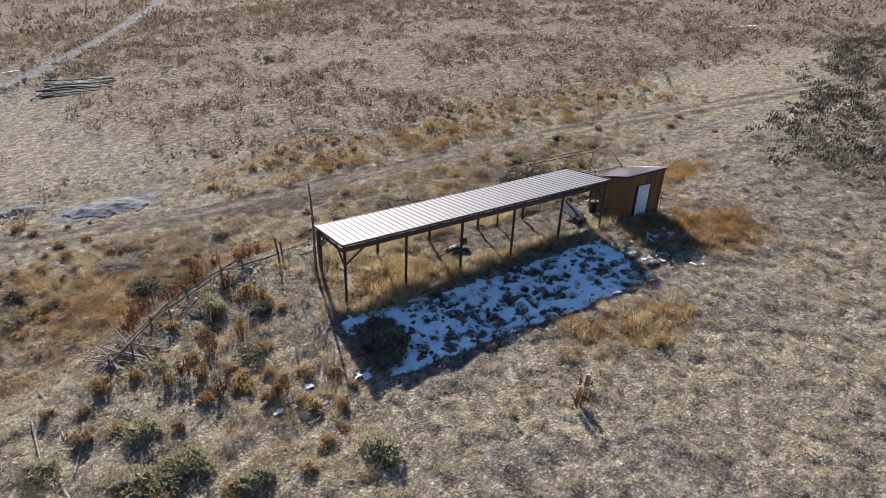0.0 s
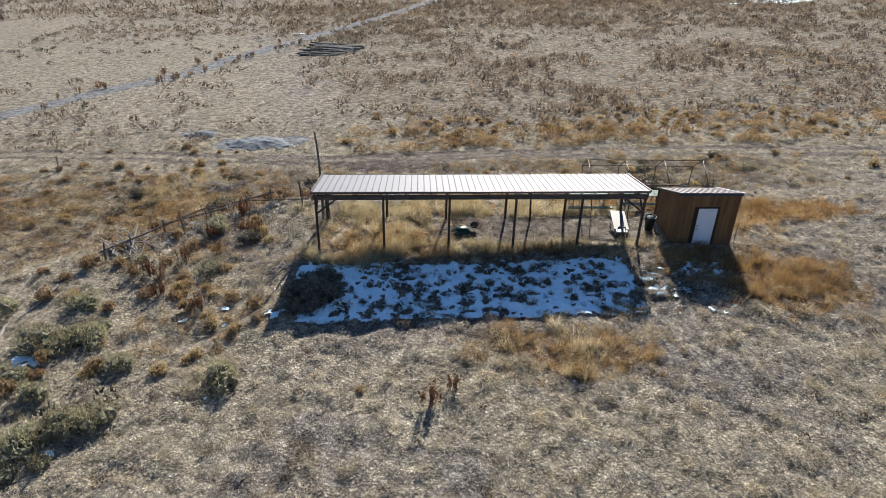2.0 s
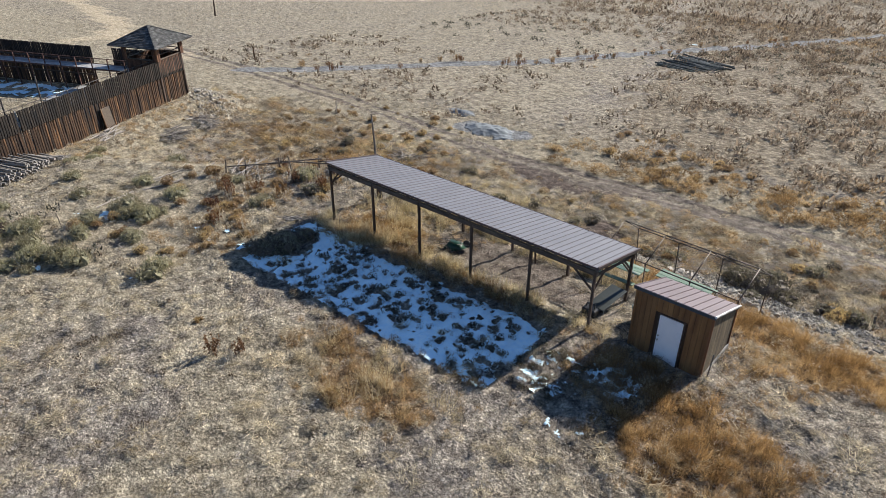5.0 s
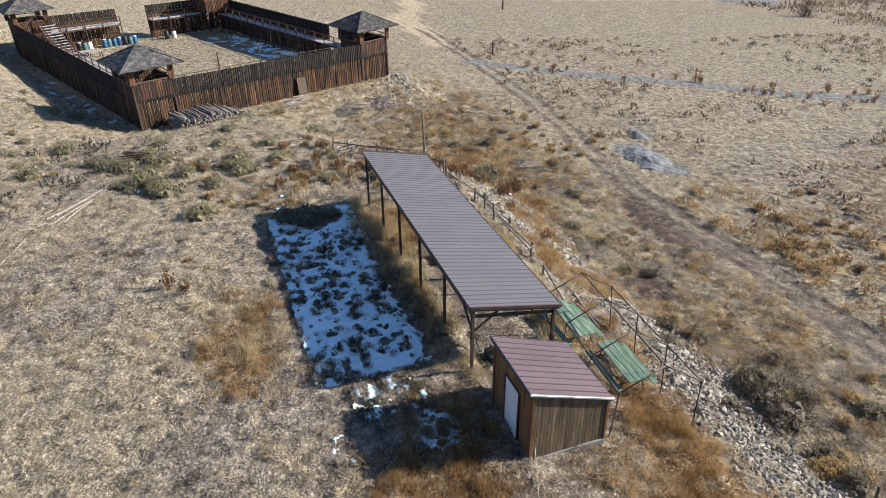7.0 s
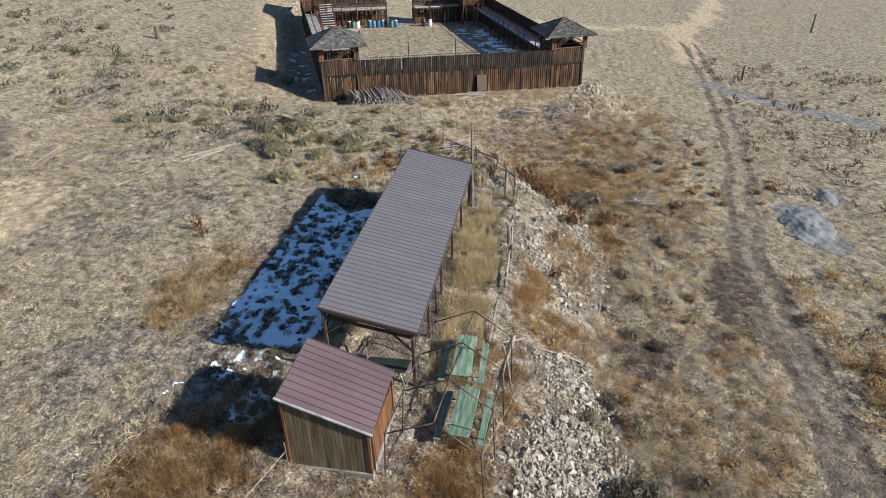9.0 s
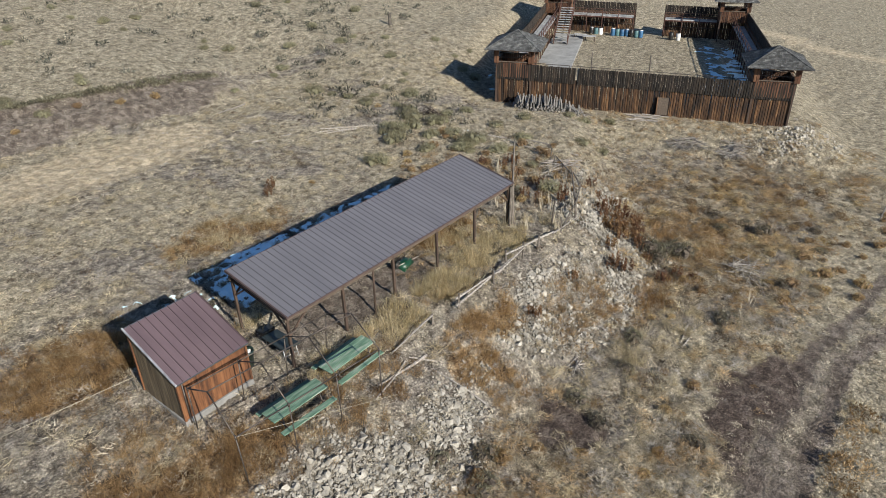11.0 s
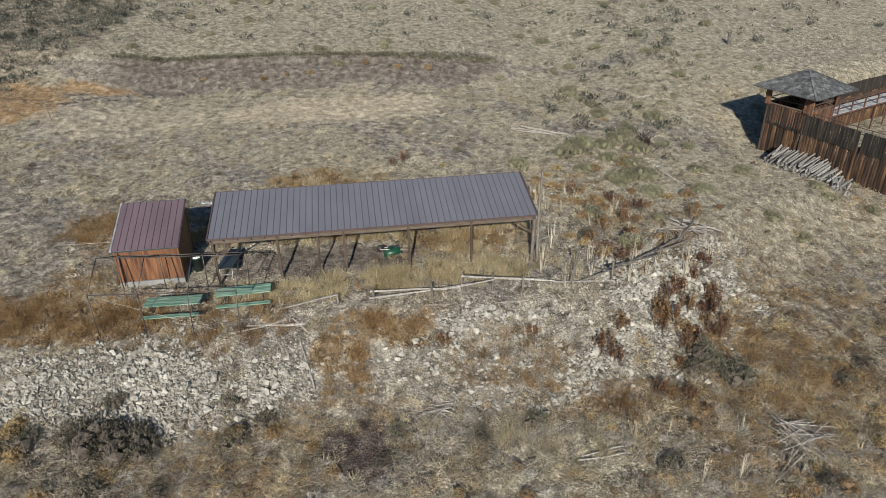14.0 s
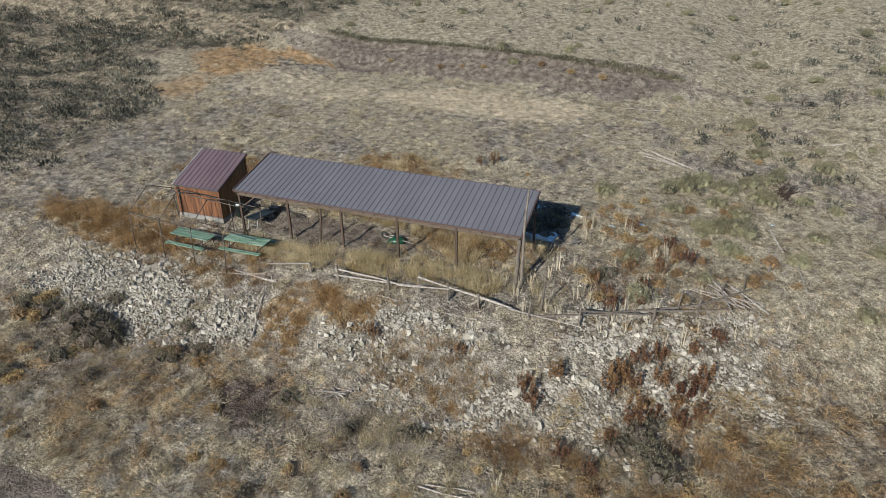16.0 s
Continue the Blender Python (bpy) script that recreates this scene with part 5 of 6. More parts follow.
    for u, v, h in ((8.2, 2.3, 4.6), (13.3, 4.5, 4.2), (20.2, 2.0, 3.6), (17.2, 3.4, 2.4), (12.6, 2.2, 2.6)):
        q = in_fort(u, v)
        stake(q.x, q.y, h, 0.07, M_LOG_DARK, (0.1, 0.05), "upright grey pole in the fort's yard")
    q = in_fort(13.8, 12.5)
    rk = thing("boulder", at(q.x, q.y, q.z), "dark boulder lying in the fort's yard", "rock")
    bm = bmesh.new()
    bmesh.ops.create_icosphere(bm, subdivisions=2, radius=0.42)
    for v in bm.verts:
        v.co *= g.uniform(0.88, 1.12)
        v.co.z = v.co.z * 0.8 + 0.22
    part("stone", bm, M_LOG_DARK, rk)
    for u, v in ((4.9, 30.0), (6.1, 29.3)):
        q = in_fort(u, v)
        build = thing("yard_table", at(q.x, q.y, q.z) @ Matrix.Rotation(radians(20 * u), 4, "Z"), "weathered grey wooden table standing in the yard", "table", "tables in the yard")
        part("top", boxed(at(0, 0, 0.72), 1.6, 0.75, 0.06), M_DECK, build)
        for x in (-0.65, 0.65):
            for y in (-0.28, 0.28):
                stick("leg", (x, y, -0.05), (x, y, 0.7), 0.08, 0.08, M_POST, build)
    q = in_fort(14.75, -0.2)
    pq = thing("leaning_panel", at(q.x, q.y, q.z) @ Matrix.Rotation(math.atan2(FU[1], FU[0]), 4, "Z"), "grey framed board panel leaning on the palisade", "panel")
    part("board", boxed(at(0, -0.03, 0.95) @ Matrix.Rotation(radians(-7), 4, "X"), 1.05, 0.05, 1.5), M_BEAM, pq)
    for x in (-0.52, 0.52):
        stick("frame", (x, -0.17, 0.15), (x, 0.02, 1.75), 0.08, 0.08, M_PLANK, pq)


build_props()

# ---- snow ----
def snow_depth(x, y):
    """Snow left where the roofs' shade lies, eaten away round the tufts."""
    n = 0.14 * vnoise(x * 1.1 + 9, y * 1.1) + 0.44 * vnoise(x * 3.4 + 4, y * 3.9) + 0.26 * vnoise(x * 7.3, y * 8.1 + 7) + 0.16 * vnoise(x * 15, y * 17 + 3)
    shade = sm(-0.35, 0.15, x + 0.25 + 0.15 * (y + 5.7)) * (1 - sm(14.3, 14.8, x)) * sm(5.85, 5.6, -y) * sm(0.75, 1.4, -y + 1.1 * (fbm(x, y, 0.8) - 0.5))
    lit = blob(x, y, 15.9, -3.3, 1.6, 1.9) * 0.82
    cold = np.maximum(0.88 * blob(x, y, 17.6, -5.3, 0.9, 0.7), 0.8 * blob(x, y, 17.8, -2.2, 1.6, 1.2)) * 0.95
    spots = np.zeros_like(x)
    for cx, cy, r in ((-1.2, -4.9, 0.75), (-10.2, -7.5, 1.0), (-2.7, -10.0, 0.2), (-5.0, -5.2, 0.3), (-3.5, -4.4, 0.35), (-7.1, -12.4, 0.3), (-9.9, -7.0, 0.3), (-12.1, -8.5, 0.35), (10.4, -9.8, 0.12), (-3.2, -5.6, 0.2), (-2.6, -6.6, 0.2)):
        spots = np.maximum(spots, blob(x, y, cx, cy, r, r * 0.7) * (0.88 if r < 0.8 else 0.97))
    west = 0.8 * blob(x, y, 0.2, -3.1, 1.2, 1.2)
    d = np.maximum(np.maximum(shade * (1 - west), lit), np.maximum(cold, spots))
    return 1.5 * (n - 0.36) - 1.05 * (1 - d)


def build_snow(name, x0, x1, y0, y1, label, fn, step=0.075):
    gx, gy = np.arange(x0, x1, step), np.arange(y0, y1, step)
    X, Y = np.meshgrid(gx, gy)
    d = fn(X, Y)
    x, y = X.ravel(), Y.ravel()
    z = height(x, y) + np.clip(d.ravel() * 0.4, -0.05, 0.055) + 0.012 * vnoise(x * 7, y * 7)
    f = grid_faces(len(gx), len(gy))
    f = f[(d.ravel()[f] > -0.01).all(1)]
    used, inv = np.unique(f, return_inverse=True)
    co = np.stack([x, y, z], 1)[used]
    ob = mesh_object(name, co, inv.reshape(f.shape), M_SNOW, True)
    return tagged(ob, label, "snow", kind="stuff")


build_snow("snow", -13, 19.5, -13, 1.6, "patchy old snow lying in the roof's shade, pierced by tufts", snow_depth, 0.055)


def fort_snow(x, y):
    u, v = fort_uv(x, y)
    n = fbm(x, y, 1.1)
    inside = sm(18.5, 20.5, u + 3 * (n - 0.5)) * (1 - sm(23.6, 24.2, u)) * sm(3.5, 5, v) * (1 - sm(30, 33, v)) * (1 - blob(u, v, 20.8, 8.2, 2.6, 2.5))
    outside = sm(-3.2, -2.4, u) * (1 - sm(-0.6, -0.3, u)) * sm(1, 3, v) * (1 - sm(20, 30, v)) * 0.76
    return 1.5 * (n - 0.44) - 1.2 * (1 - np.maximum(inside, outside))


build_snow("snow", -66, -20, -34, 14, "thin snow left in the palisade's shade", fort_snow, 0.2)


def far_snow(x, y):
    n = vnoise(x * 0.5, y * 1.1)
    bank = np.maximum(sm(84, 87, y) * (1 - sm(92, 97, y)) * sm(86, 92, x) * 0.9, np.maximum(blob(x, y, 78, 113, 9, 6, 20), blob(x, y, 66, 110, 3.5, 1.2)))
    spot = 0.85 * np.maximum(0.8 * blob(x, y, -15, 87, 3, 0.8), blob(x, y, 80, 44, 6, 0.6, -30))
    return np.maximum(bank, spot) - 0.55 - 1.2 * np.maximum(0, 0.56 - n)


build_snow("snow", -34, 110, 38, 126, "thin snow streaks left in far hollows", far_snow, 0.33)


# ---- plants ----
def blades(n, tall, spread, wide, lean, bend=0.0, seed=0):
    """A tuft of n blades as triangles: vertices and faces."""
    g = np.random.default_rng(seed)
    a, r = g.random(n) * 2 * np.pi, spread * np.sqrt(g.random(n))
    bx, by = r * np.cos(a), r * np.sin(a)
    h = tall * g.uniform(0.55, 1.1, n)
    tilt = np.radians(g.uniform(lean[0], lean[1], n))
    da = a + g.normal(0, 0.7, n)
    tx, ty, tz = bx + h * np.sin(tilt) * np.cos(da), by + h * np.sin(tilt) * np.sin(da), h * np.cos(tilt)
    fa = g.random(n) * np.pi
    ox, oy = wide * np.cos(fa) / 2, wide * np.sin(fa) / 2
    base = np.zeros(n) - 0.02
    v = np.stack([np.stack([bx - ox, by - oy, base], 1), np.stack([bx + ox, by + oy, base], 1), np.stack([tx, ty, tz], 1)], 1)
    return v.reshape(-1, 3), np.arange(3 * n).reshape(-1, 3)


def mop(n, wide, tall, length, thick, seed=0, droop=0.35):
    """A matted tussock: blades that start all over a low dome and lie outwards and down."""
    g = np.random.default_rng(seed)
    a, q = g.random(n) * 2 * np.pi, np.sqrt(g.random(n))
    ell = 1 + 0.25 * np.cos(a + g.random() * 6) + 0.15 * np.cos(3 * a + g.random() * 6)
    r = 0.5 * wide * q * ell
    p = np.stack([r * np.cos(a), r * np.sin(a), tall * (1 - q ** 2) * g.uniform(0.6, 1.0, n)], 1)
    da = a + g.normal(0, 1.1, n)
    way = np.stack([np.cos(da), np.sin(da), g.normal(0.35 - droop * q, 0.35, n)], 1)
    way /= np.linalg.norm(way, axis=1)[:, None]
    side = np.cross(way, g.normal(0, 0.6, (n, 3)) + np.array([0, 0, 1.0]))
    side *= thick / 2 / np.linalg.norm(side, axis=1)[:, None]
    l = (length * g.uniform(0.6, 1.3, n))[:, None]
    tip = p + way * l
    tip[:, 2] = np.maximum(tip[:, 2], 0.015)
    back = p - way * l * 0.25
    back[:, 2] = np.maximum(back[:, 2] - 0.02, -0.01)
    v = np.stack([back - side, back + side, tip], 1)
    return v.reshape(-1, 3), np.arange(3 * n).reshape(-1, 3)


def lump(points=9, seed=0, flat=0.7):
    """An angular convex stone as vertices and triangles."""
    g = np.random.default_rng(seed)
    bm = bmesh.new()
    p = g.normal(size=(points, 3))
    p *= (g.uniform(0.85, 1.1, points) / np.linalg.norm(p, axis=1))[:, None]
    p = np.sign(p) * np.abs(p) ** 0.8
    for q in p * np.array([1.0, 0.8, flat]):
        bm.verts.new(q)
    bmesh.ops.convex_hull(bm, input=bm.verts)
    bmesh.ops.delete(bm, geom=[v for v in bm.verts if not v.link_faces], context="VERTS")
    bmesh.ops.triangulate(bm, faces=bm.faces)
    bm.verts.index_update()
    v, f = np.array([q.co[:] for q in bm.verts]), np.array([[q.index for q in t.verts] for t in bm.faces])
    bm.free()
    return v, f


def shrub(n, wide, tall, leaf, lobes=7, seed=0, upright=0.5, twigs=26, split=False):
    """A dense shrub: small leaves over several uneven domes, with a mass of twigs and woody stems inside."""
    g = np.random.default_rng(seed)
    a, q = g.random(lobes) * 6.283, 0.37 * wide * np.sqrt(g.random(lobes))
    rad = wide * g.uniform(0.17, 0.27, lobes)
    c = np.stack([q * np.cos(a), q * np.sin(a), tall * (0.64 - 0.9 * q / wide) * g.uniform(0.6, 1.05, lobes)], 1)
    k = g.integers(0, lobes, n)
    d = g.normal(size=(n, 3))
    d[:, 2] = np.abs(d[:, 2]) - 0.35
    d /= np.linalg.norm(d, axis=1)[:, None]
    p = c[k] + d * (rad[k] * g.uniform(0.8, 1.12, n))[:, None]
    inside = (np.linalg.norm(p[:, None] - c[None], axis=2) < 0.74 * rad[None]).any(1)
    p[:, 2] = np.maximum(p[:, 2], 0.02)
    way = d * (1 - upright) + np.array([0, 0, upright]) + g.normal(0, 0.3, (n, 3))
    way /= np.linalg.norm(way, axis=1)[:, None]
    side = np.cross(way, g.normal(size=(n, 3)))
    side /= np.linalg.norm(side, axis=1)[:, None]
    l = leaf * g.uniform(0.6, 1.5, n)[:, None]
    v = np.stack([p - side * l * 0.32, p + side * l * 0.32, p + way * l * 1.5], 1)[~inside].reshape(-1, 3)
    crown = v, np.arange(len(v)).reshape(-1, 3)
    if not split:
        return crown
    t = g.random(twigs) * 2 * np.pi
    tip = np.stack([np.cos(t) * wide * 0.45, np.sin(t) * wide * 0.45, tall * g.uniform(0.3, 1.0, twigs)], 1) * g.uniform(0.6, 1.0, (twigs, 1))
    w = np.stack([-np.sin(t), np.cos(t), 0 * t], 1) * 0.012
    vs, fs = [np.stack([w, -w, tip], 1).reshape(-1, 3)], [np.arange(3 * twigs).reshape(-1, 3)]
    for i in range(lobes):
        lv, lf = lump(12, seed * 50 + i, 1.0)
        fs.append(lf + sum(len(o) for o in vs))
        cv = c[i] * np.array([1, 1, 0.9]) + lv * rad[i] * 0.72
        cv[:, 2] = np.maximum(cv[:, 2], -0.02)
        vs.append(cv)
    return crown, (np.concatenate(vs), np.concatenate(fs))


def weed(n, tall, seed=0, flecks=9, spread=0.16):
    """Dead upright weeds: seed clusters, and the thin stalks that carry them."""
    g = np.random.default_rng(seed)
    tips, stalks = [], []
    for _ in range(n):
        a = g.random() * 6.28
        b = np.array([np.cos(a), np.sin(a), 0]) * spread * g.random()
        tip = b + np.array([np.cos(a) * 0.3 * g.random(), np.sin(a) * 0.3 * g.random(), 1]) * tall * g.uniform(0.6, 1.1)
        s = np.array([-np.sin(a), np.cos(a), 0]) * 0.017
        stalks += [b - s, b + s, tip]
        for _ in range(flecks):
            q = b + (tip - b) * g.uniform(0.35, 1.0)
            u, w = g.normal(size=3) * 0.05, g.normal(size=3) * 0.05
            tips += [q, q + u, q + w + np.array([0, 0, 0.04])]
    tri = lambda v: (np.array(v), np.arange(len(v)).reshape(-1, 3))
    return tri(tips), tri(stalks)


def spread_out(name, shapes, x, y, size, material, label, category, seed=0, lift=0.0, flat=None):
    """One object of many plants: each place takes a shape at random, turned and sized."""
    if len(x) == 0:
        return None
    g = np.random.default_rng(seed)
    z = height(x, y) + lift
    which, turn = g.integers(0, len(shapes), len(x)), g.random(len(x)) * 2 * np.pi
    vs, fs, ts, base = [], [], [], 0
    tint = g.uniform(-1, 1, len(x))
    for k, (v, f) in enumerate(shapes):
        i = np.flatnonzero(which == k)
        if not len(i):
            continue
        c, s = np.cos(turn[i])[:, None], np.sin(turn[i])[:, None]
        sz = size[i][:, None]
        px = (v[:, 0] * c - v[:, 1] * s) * sz + x[i][:, None]
        py = (v[:, 0] * s + v[:, 1] * c) * sz + y[i][:, None]
        pz = v[:, 2] * sz + z[i][:, None]
        vs.append(np.stack([px, py, pz], -1).reshape(-1, 3))
        fs.append((f[None] + (np.arange(len(i)) * len(v))[:, None, None] + base).reshape(-1, 3))
        ts.append(np.repeat(tint[i], len(v)))
        base += len(i) * len(v)
    ob = mesh_object(name, np.concatenate(vs), np.concatenate(fs), material)
    ob.data.attributes.new("tint", "FLOAT", "POINT").data.foreach_set("value", np.concatenate(ts).astype(np.float32))
    return tagged(ob, label, category, kind="stuff")


def scatter(n, box, weight, seed):
    """Up to n places in a box, kept by chance as the weight says."""
    g = np.random.default_rng(seed)
    x, y = g.uniform(box[0], box[1], n), g.uniform(box[2], box[3], n)
    k = g.random(n) < weight(x, y)
    return x[k], y[k]


def open_ground(x, y):
    """Where plants may stand: not in the fort's slabs, the shed or on the track."""
    m = masks(x, y)
    free = 1 - np.clip(m["gravel"] * 1.3, 0, 1)
    free = free * (1 - 0.9 * sm(0.35, 0.7, m["dirt"])) * (1 - 0.85 * sm(0.35, 0.7, m["earth"])) * (1 - 0.85 * sm(0.3, 0.7, m["tan"])) * (1 - 0.7 * sm(0.3, 0.7, m["clay"]))
    free = free * (1 - ((x > 17.0) & (x < 20.15) & (y > 0.05) & (y < 2.95)))
    u, v = fort_uv(x, y)
    slab = ((u > 1.2) & (u < 5.6) & (v > 4) & (v < 32)) | ((u > 18.2) & (u < 23.4) & (v > 5.8) & (v < 10.6))
    return free * (1 - slab), m


def sizes(n, lo, hi, seed):
    return np.random.default_rng(seed).uniform(lo, hi, n)


def mixed(n, seed, mean=1.0):
    """Many small and a few large."""
    return np.clip(np.random.default_rng(seed).lognormal(-0.12, 0.38, n), 0.4, 2.2) * mean


M_DOCKPALE = foliage("red_brown_weeds", [(0.2, 0.11, 0.06), (0.3, 0.18, 0.1), (0.4, 0.27, 0.16)], 0.35, 0.7, spread=0.3)
M_STEM = surface("grey_brown_stem", [(0.07, 0.055, 0.04), (0.13, 0.1, 0.075)], 6, bump=0)
M_TWIG_SAGE = surface("olive_grey_twigs", [(0.13, 0.123, 0.072), (0.22, 0.207, 0.125)], 9, bump=0)
M_TWIG_GOLD = surface("tan_brown_twigs", [(0.13, 0.08, 0.04), (0.23, 0.15, 0.075)], 9, bump=0)
STEMS = {M_SAGE.name: M_TWIG_SAGE, M_RABBIT.name: M_TWIG_GOLD, M_STALK.name: M_STALK}
MOP = [mop(29, 0.38, 0.14, 0.085, 0.018, 500 + k, 0.3) for k in range(12)]
SOFT = [mop(84, 0.8, 0.34, 0.27, 0.016, 560 + k, 0.15) for k in range(8)]
TURF_FAR = [mop(10, 0.55, 0.16, 0.2, 0.035, 520 + k) for k in range(6)]
FLUFF = [mop(64, 0.44, 0.17, 0.17, 0.013, 540 + k, 0.1) for k in range(8)]
TUFT = [blades(60, 0.38, 0.12, 0.014, (5, 62), seed=40 + k) for k in range(6)]
TALL = [blades(52, 0.6, 0.2, 0.0095, (4, 52), seed=60 + k) for k in range(6)]


def build_grass():
    near = (-32, 42, -33, 30)

    def w_pale(x, y):
        f, m = open_ground(x, y)
        n = fbm(x, y, 0.22)
        w = (0.25 + 0.4 * sm(9.5, 11, y) * sm(19, 17, y) + 0.85 * m["pale"] + 0.9 * sm(0.45, 0.62, n)) * (0.45 + 0.8 * sm(0.3, 0.62, fbm(x, y, 2.2)))
        w = w * (1 - 0.75 * m["stony"]) * (1 - 0.7 * m["rust"]) * (1 - 0.65 * blob(x, y, -15, 11, 13, 8, -15)) * (1 - 0.6 * sm(9.5, 11.5, y) * sm(-14, -8, x) * sm(19, 17, y))
        return f * w * (1 - 0.9 * sm(-0.1, 0.15, snow_depth(x, y))) * (0.3 + 0.9 * sm(-0.035, 0.03, hummocks(x, y)))

    x, y = scatter(44000, near, w_pale, 1)
    spread_out("dry_grass", MOP, x, y, mixed(len(x), 2), M_GRASS, "matted pale straw-coloured dry grass", "grass", 3)

    def w_grey(x, y):
        f, m = open_ground(x, y)
        n = fbm(x, y, 0.22)
        w = (0.3 + 0.9 * sm(0.58, 0.42, n) * (1 - m["pale"])) * (0.45 + 0.8 * sm(0.35, 0.6, fbm(x + 50, y, 2.2)))
        return f * w * (1 - 0.6 * m["stony"]) * (1 - 0.5 * m["rust"]) * (1 - 0.7 * sm(0.0, 0.2, snow_depth(x, y))) * (0.45 + 0.6 * sm(-0.04, 0.04, hummocks(x + 0.3, y)))

    x, y = scatter(38000, near, w_grey, 4)
    spread_out("grey_grass", MOP, x, y, mixed(len(x), 5, 0.85), M_GRASS_GREY, "short grey-brown trampled dry grass", "grass", 6)

    def w_tuft(x, y):
        f, m = open_ground(x, y)
        return f * (0.05 + 0.55 * sm(0.44, 0.62, fbm(x, y + 80, 0.7))) * (1 - 0.6 * m["stony"]) * (1 - sm(0.0, 0.2, snow_depth(x, y))) * sm(-0.04, 0.03, hummocks(x, y)) * (1 - 0.6 * sm(14, 18, y))

    x, y = scatter(24000, (-26, 33, -28, 24), w_tuft, 7)
    spread_out("grass_tufts", FLUFF, x, y, mixed(len(x), 8), M_GRASS_TUFT, "scattered fluffy pale bunchgrass tufts", "grass", 9)

    small = [shrub(70, 0.42, 0.2, 0.045, 5, 220 + k, 0.5, 0) for k in range(4)]
    x, y = scatter(8200, near, lambda x, y: (open_ground(x, y)[0] * 0.34 * sm(0.42, 0.6, fbm(x + 9, y + 70, 0.5)) + 0.3 * masks(x, y)["clay"]) * (snow_depth(x, y) < -0.1), 67)
    spread_out("low_shrublets", small, x, y, sizes(len(x), 0.5, 1.2, 68), M_SHRUBLET, "low brown shrublets dotted through dry grass", "shrub", 69)

    def w_snow(x, y):
        d = snow_depth(x, y)
        return sm(-0.35, -0.05, d) * (1 - sm(0.05, 0.12, d)) * 0.9 * ((x > -1.5) & (y < -1))

    low = [shrub(150, 0.5, 0.3, 0.05, 5, 210 + k, 0.6, 0) for k in range(4)]
    x, y = scatter(1500, (-0.5, 17, -6.0, -1.4), lambda x, y: 0.9 * sm(-0.3, -0.1, snow_depth(x, y)) * (1 - sm(0.03, 0.12, snow_depth(x, y))), 64)
    spread_out("snow_shrublets", low, x, y, sizes(len(x), 0.35, 0.95, 65), M_SAGE_DARK, "low dark shrublets melted out of old snow", "shrub", 66)
    x, y = scatter(5200, (-1.5, 18.5, -6.2, -1.2), w_snow, 61)
    spread_out("snow_tufts", TUFT, x, y, sizes(len(x), 0.3, 0.75, 62), M_GRASS_GREY, "dark dry tufts standing up through old snow", "grass", 63)

    def w_gold(x, y):
        f, m = open_ground(x, y)
        strip = 0.9 * blob(x, y, 7, 4.5, 9.0, 1.1) + 0.5 * blob(x, y, 3.0, 2.8, 3.6, 1.2) + 0.9 * blob(x, y, 2.1, 0.3, 2.9, 1.9) + 0.85 * blob(x, y, 7.2, 0.0, 8.4, 0.65) + 0.9 * blob(x, y, 3.4, 12.6, 0.7, 0.5) + 0.9 * blob(x, y, 2.7, 12.0, 0.5, 0.4) + 0.15 * blob(x, y, -9, 14, 5, 3) + 0.12 * blob(x, y, 2, 13.0, 6, 2.0) + 0.25 * blob(x, y, 11, -7.4, 3.5, 1.3) + 1.2 * blob(x, y, 10.6, -9.3, 0.55, 0.45)
        return np.clip(strip, 0, 1) * sm(0.3, 0.6, fbm(x, y, 0.9)) * (1 - ((x > 16.9) & (x < 20.2) & (y > 0) & (y < 3))) * (1 - 0.8 * m["stony"]) * (1 - 0.9 * blob(x, y, 11, 1.8, 5, 1.4))

    x, y = scatter(26000, (-14, 22, -11, 17), w_gold, 10)
    spread_out("golden_grass", TALL, x, y, sizes(len(x), 0.55, 1.25, 11) , M_GRASS_GOLD, "tall golden dry grass round the shelter", "grass", 12)

    def w_rust(x, y):
        f, m = open_ground(x, y)
        w = np.maximum(m["rust"], np.maximum(1.2 * 0.45 * blob(x, y, 7.2, -0.5, 8.4, 0.8), 0.6 * blob(x, y, 15.5, 6.2, 4, 1.6) + 1.0 * blob(x, y, 18.3, -1.8, 2.4, 1.9)))
        w = np.maximum(w, np.maximum(0.6 * blob(x, y, -1.5, 11.2, 3.6, 1.1) + 0.5 * blob(x, y, 2.8, 9.3, 3.4, 1.7) + 0.5 * blob(x, y, -10, 10, 3, 4) + 0.12 * blob(x, y, -6.5, 1.5, 4.5, 4.5) + 0.1 * blob(x, y, -5, -5, 4, 3) + 0.45 * blob(x, y, 2.0, 0.2, 2.6, 1.7), 0.5 * blob(x, y, 22, 1.0, 2.0, 4.0)))
        w = w * (1 - 0.65 * blob(x, y, 10.8, -7.6, 4.5, 2.0))
        return w * sm(0.25, 0.5, fbm(x, y + 20, 1.0)) * (1 - ((x > 16.95) & (x < 20.2) & (y > 0) & (y < 3))) * (1 - 0.5 * m["stony"]) * (1 - 0.85 * blob(x, y, 23.2, 0.4, 2.6, 1.7))

    x, y = scatter(30000, (-14, 31, -11, 18), w_rust, 13)
    spread_out("rust_grass", TALL, x, y, sizes(len(x), 0.45, 1.05, 14) , M_GRASS_RUST, "knee-high rust-brown dry grass and weeds", "grass", 15)

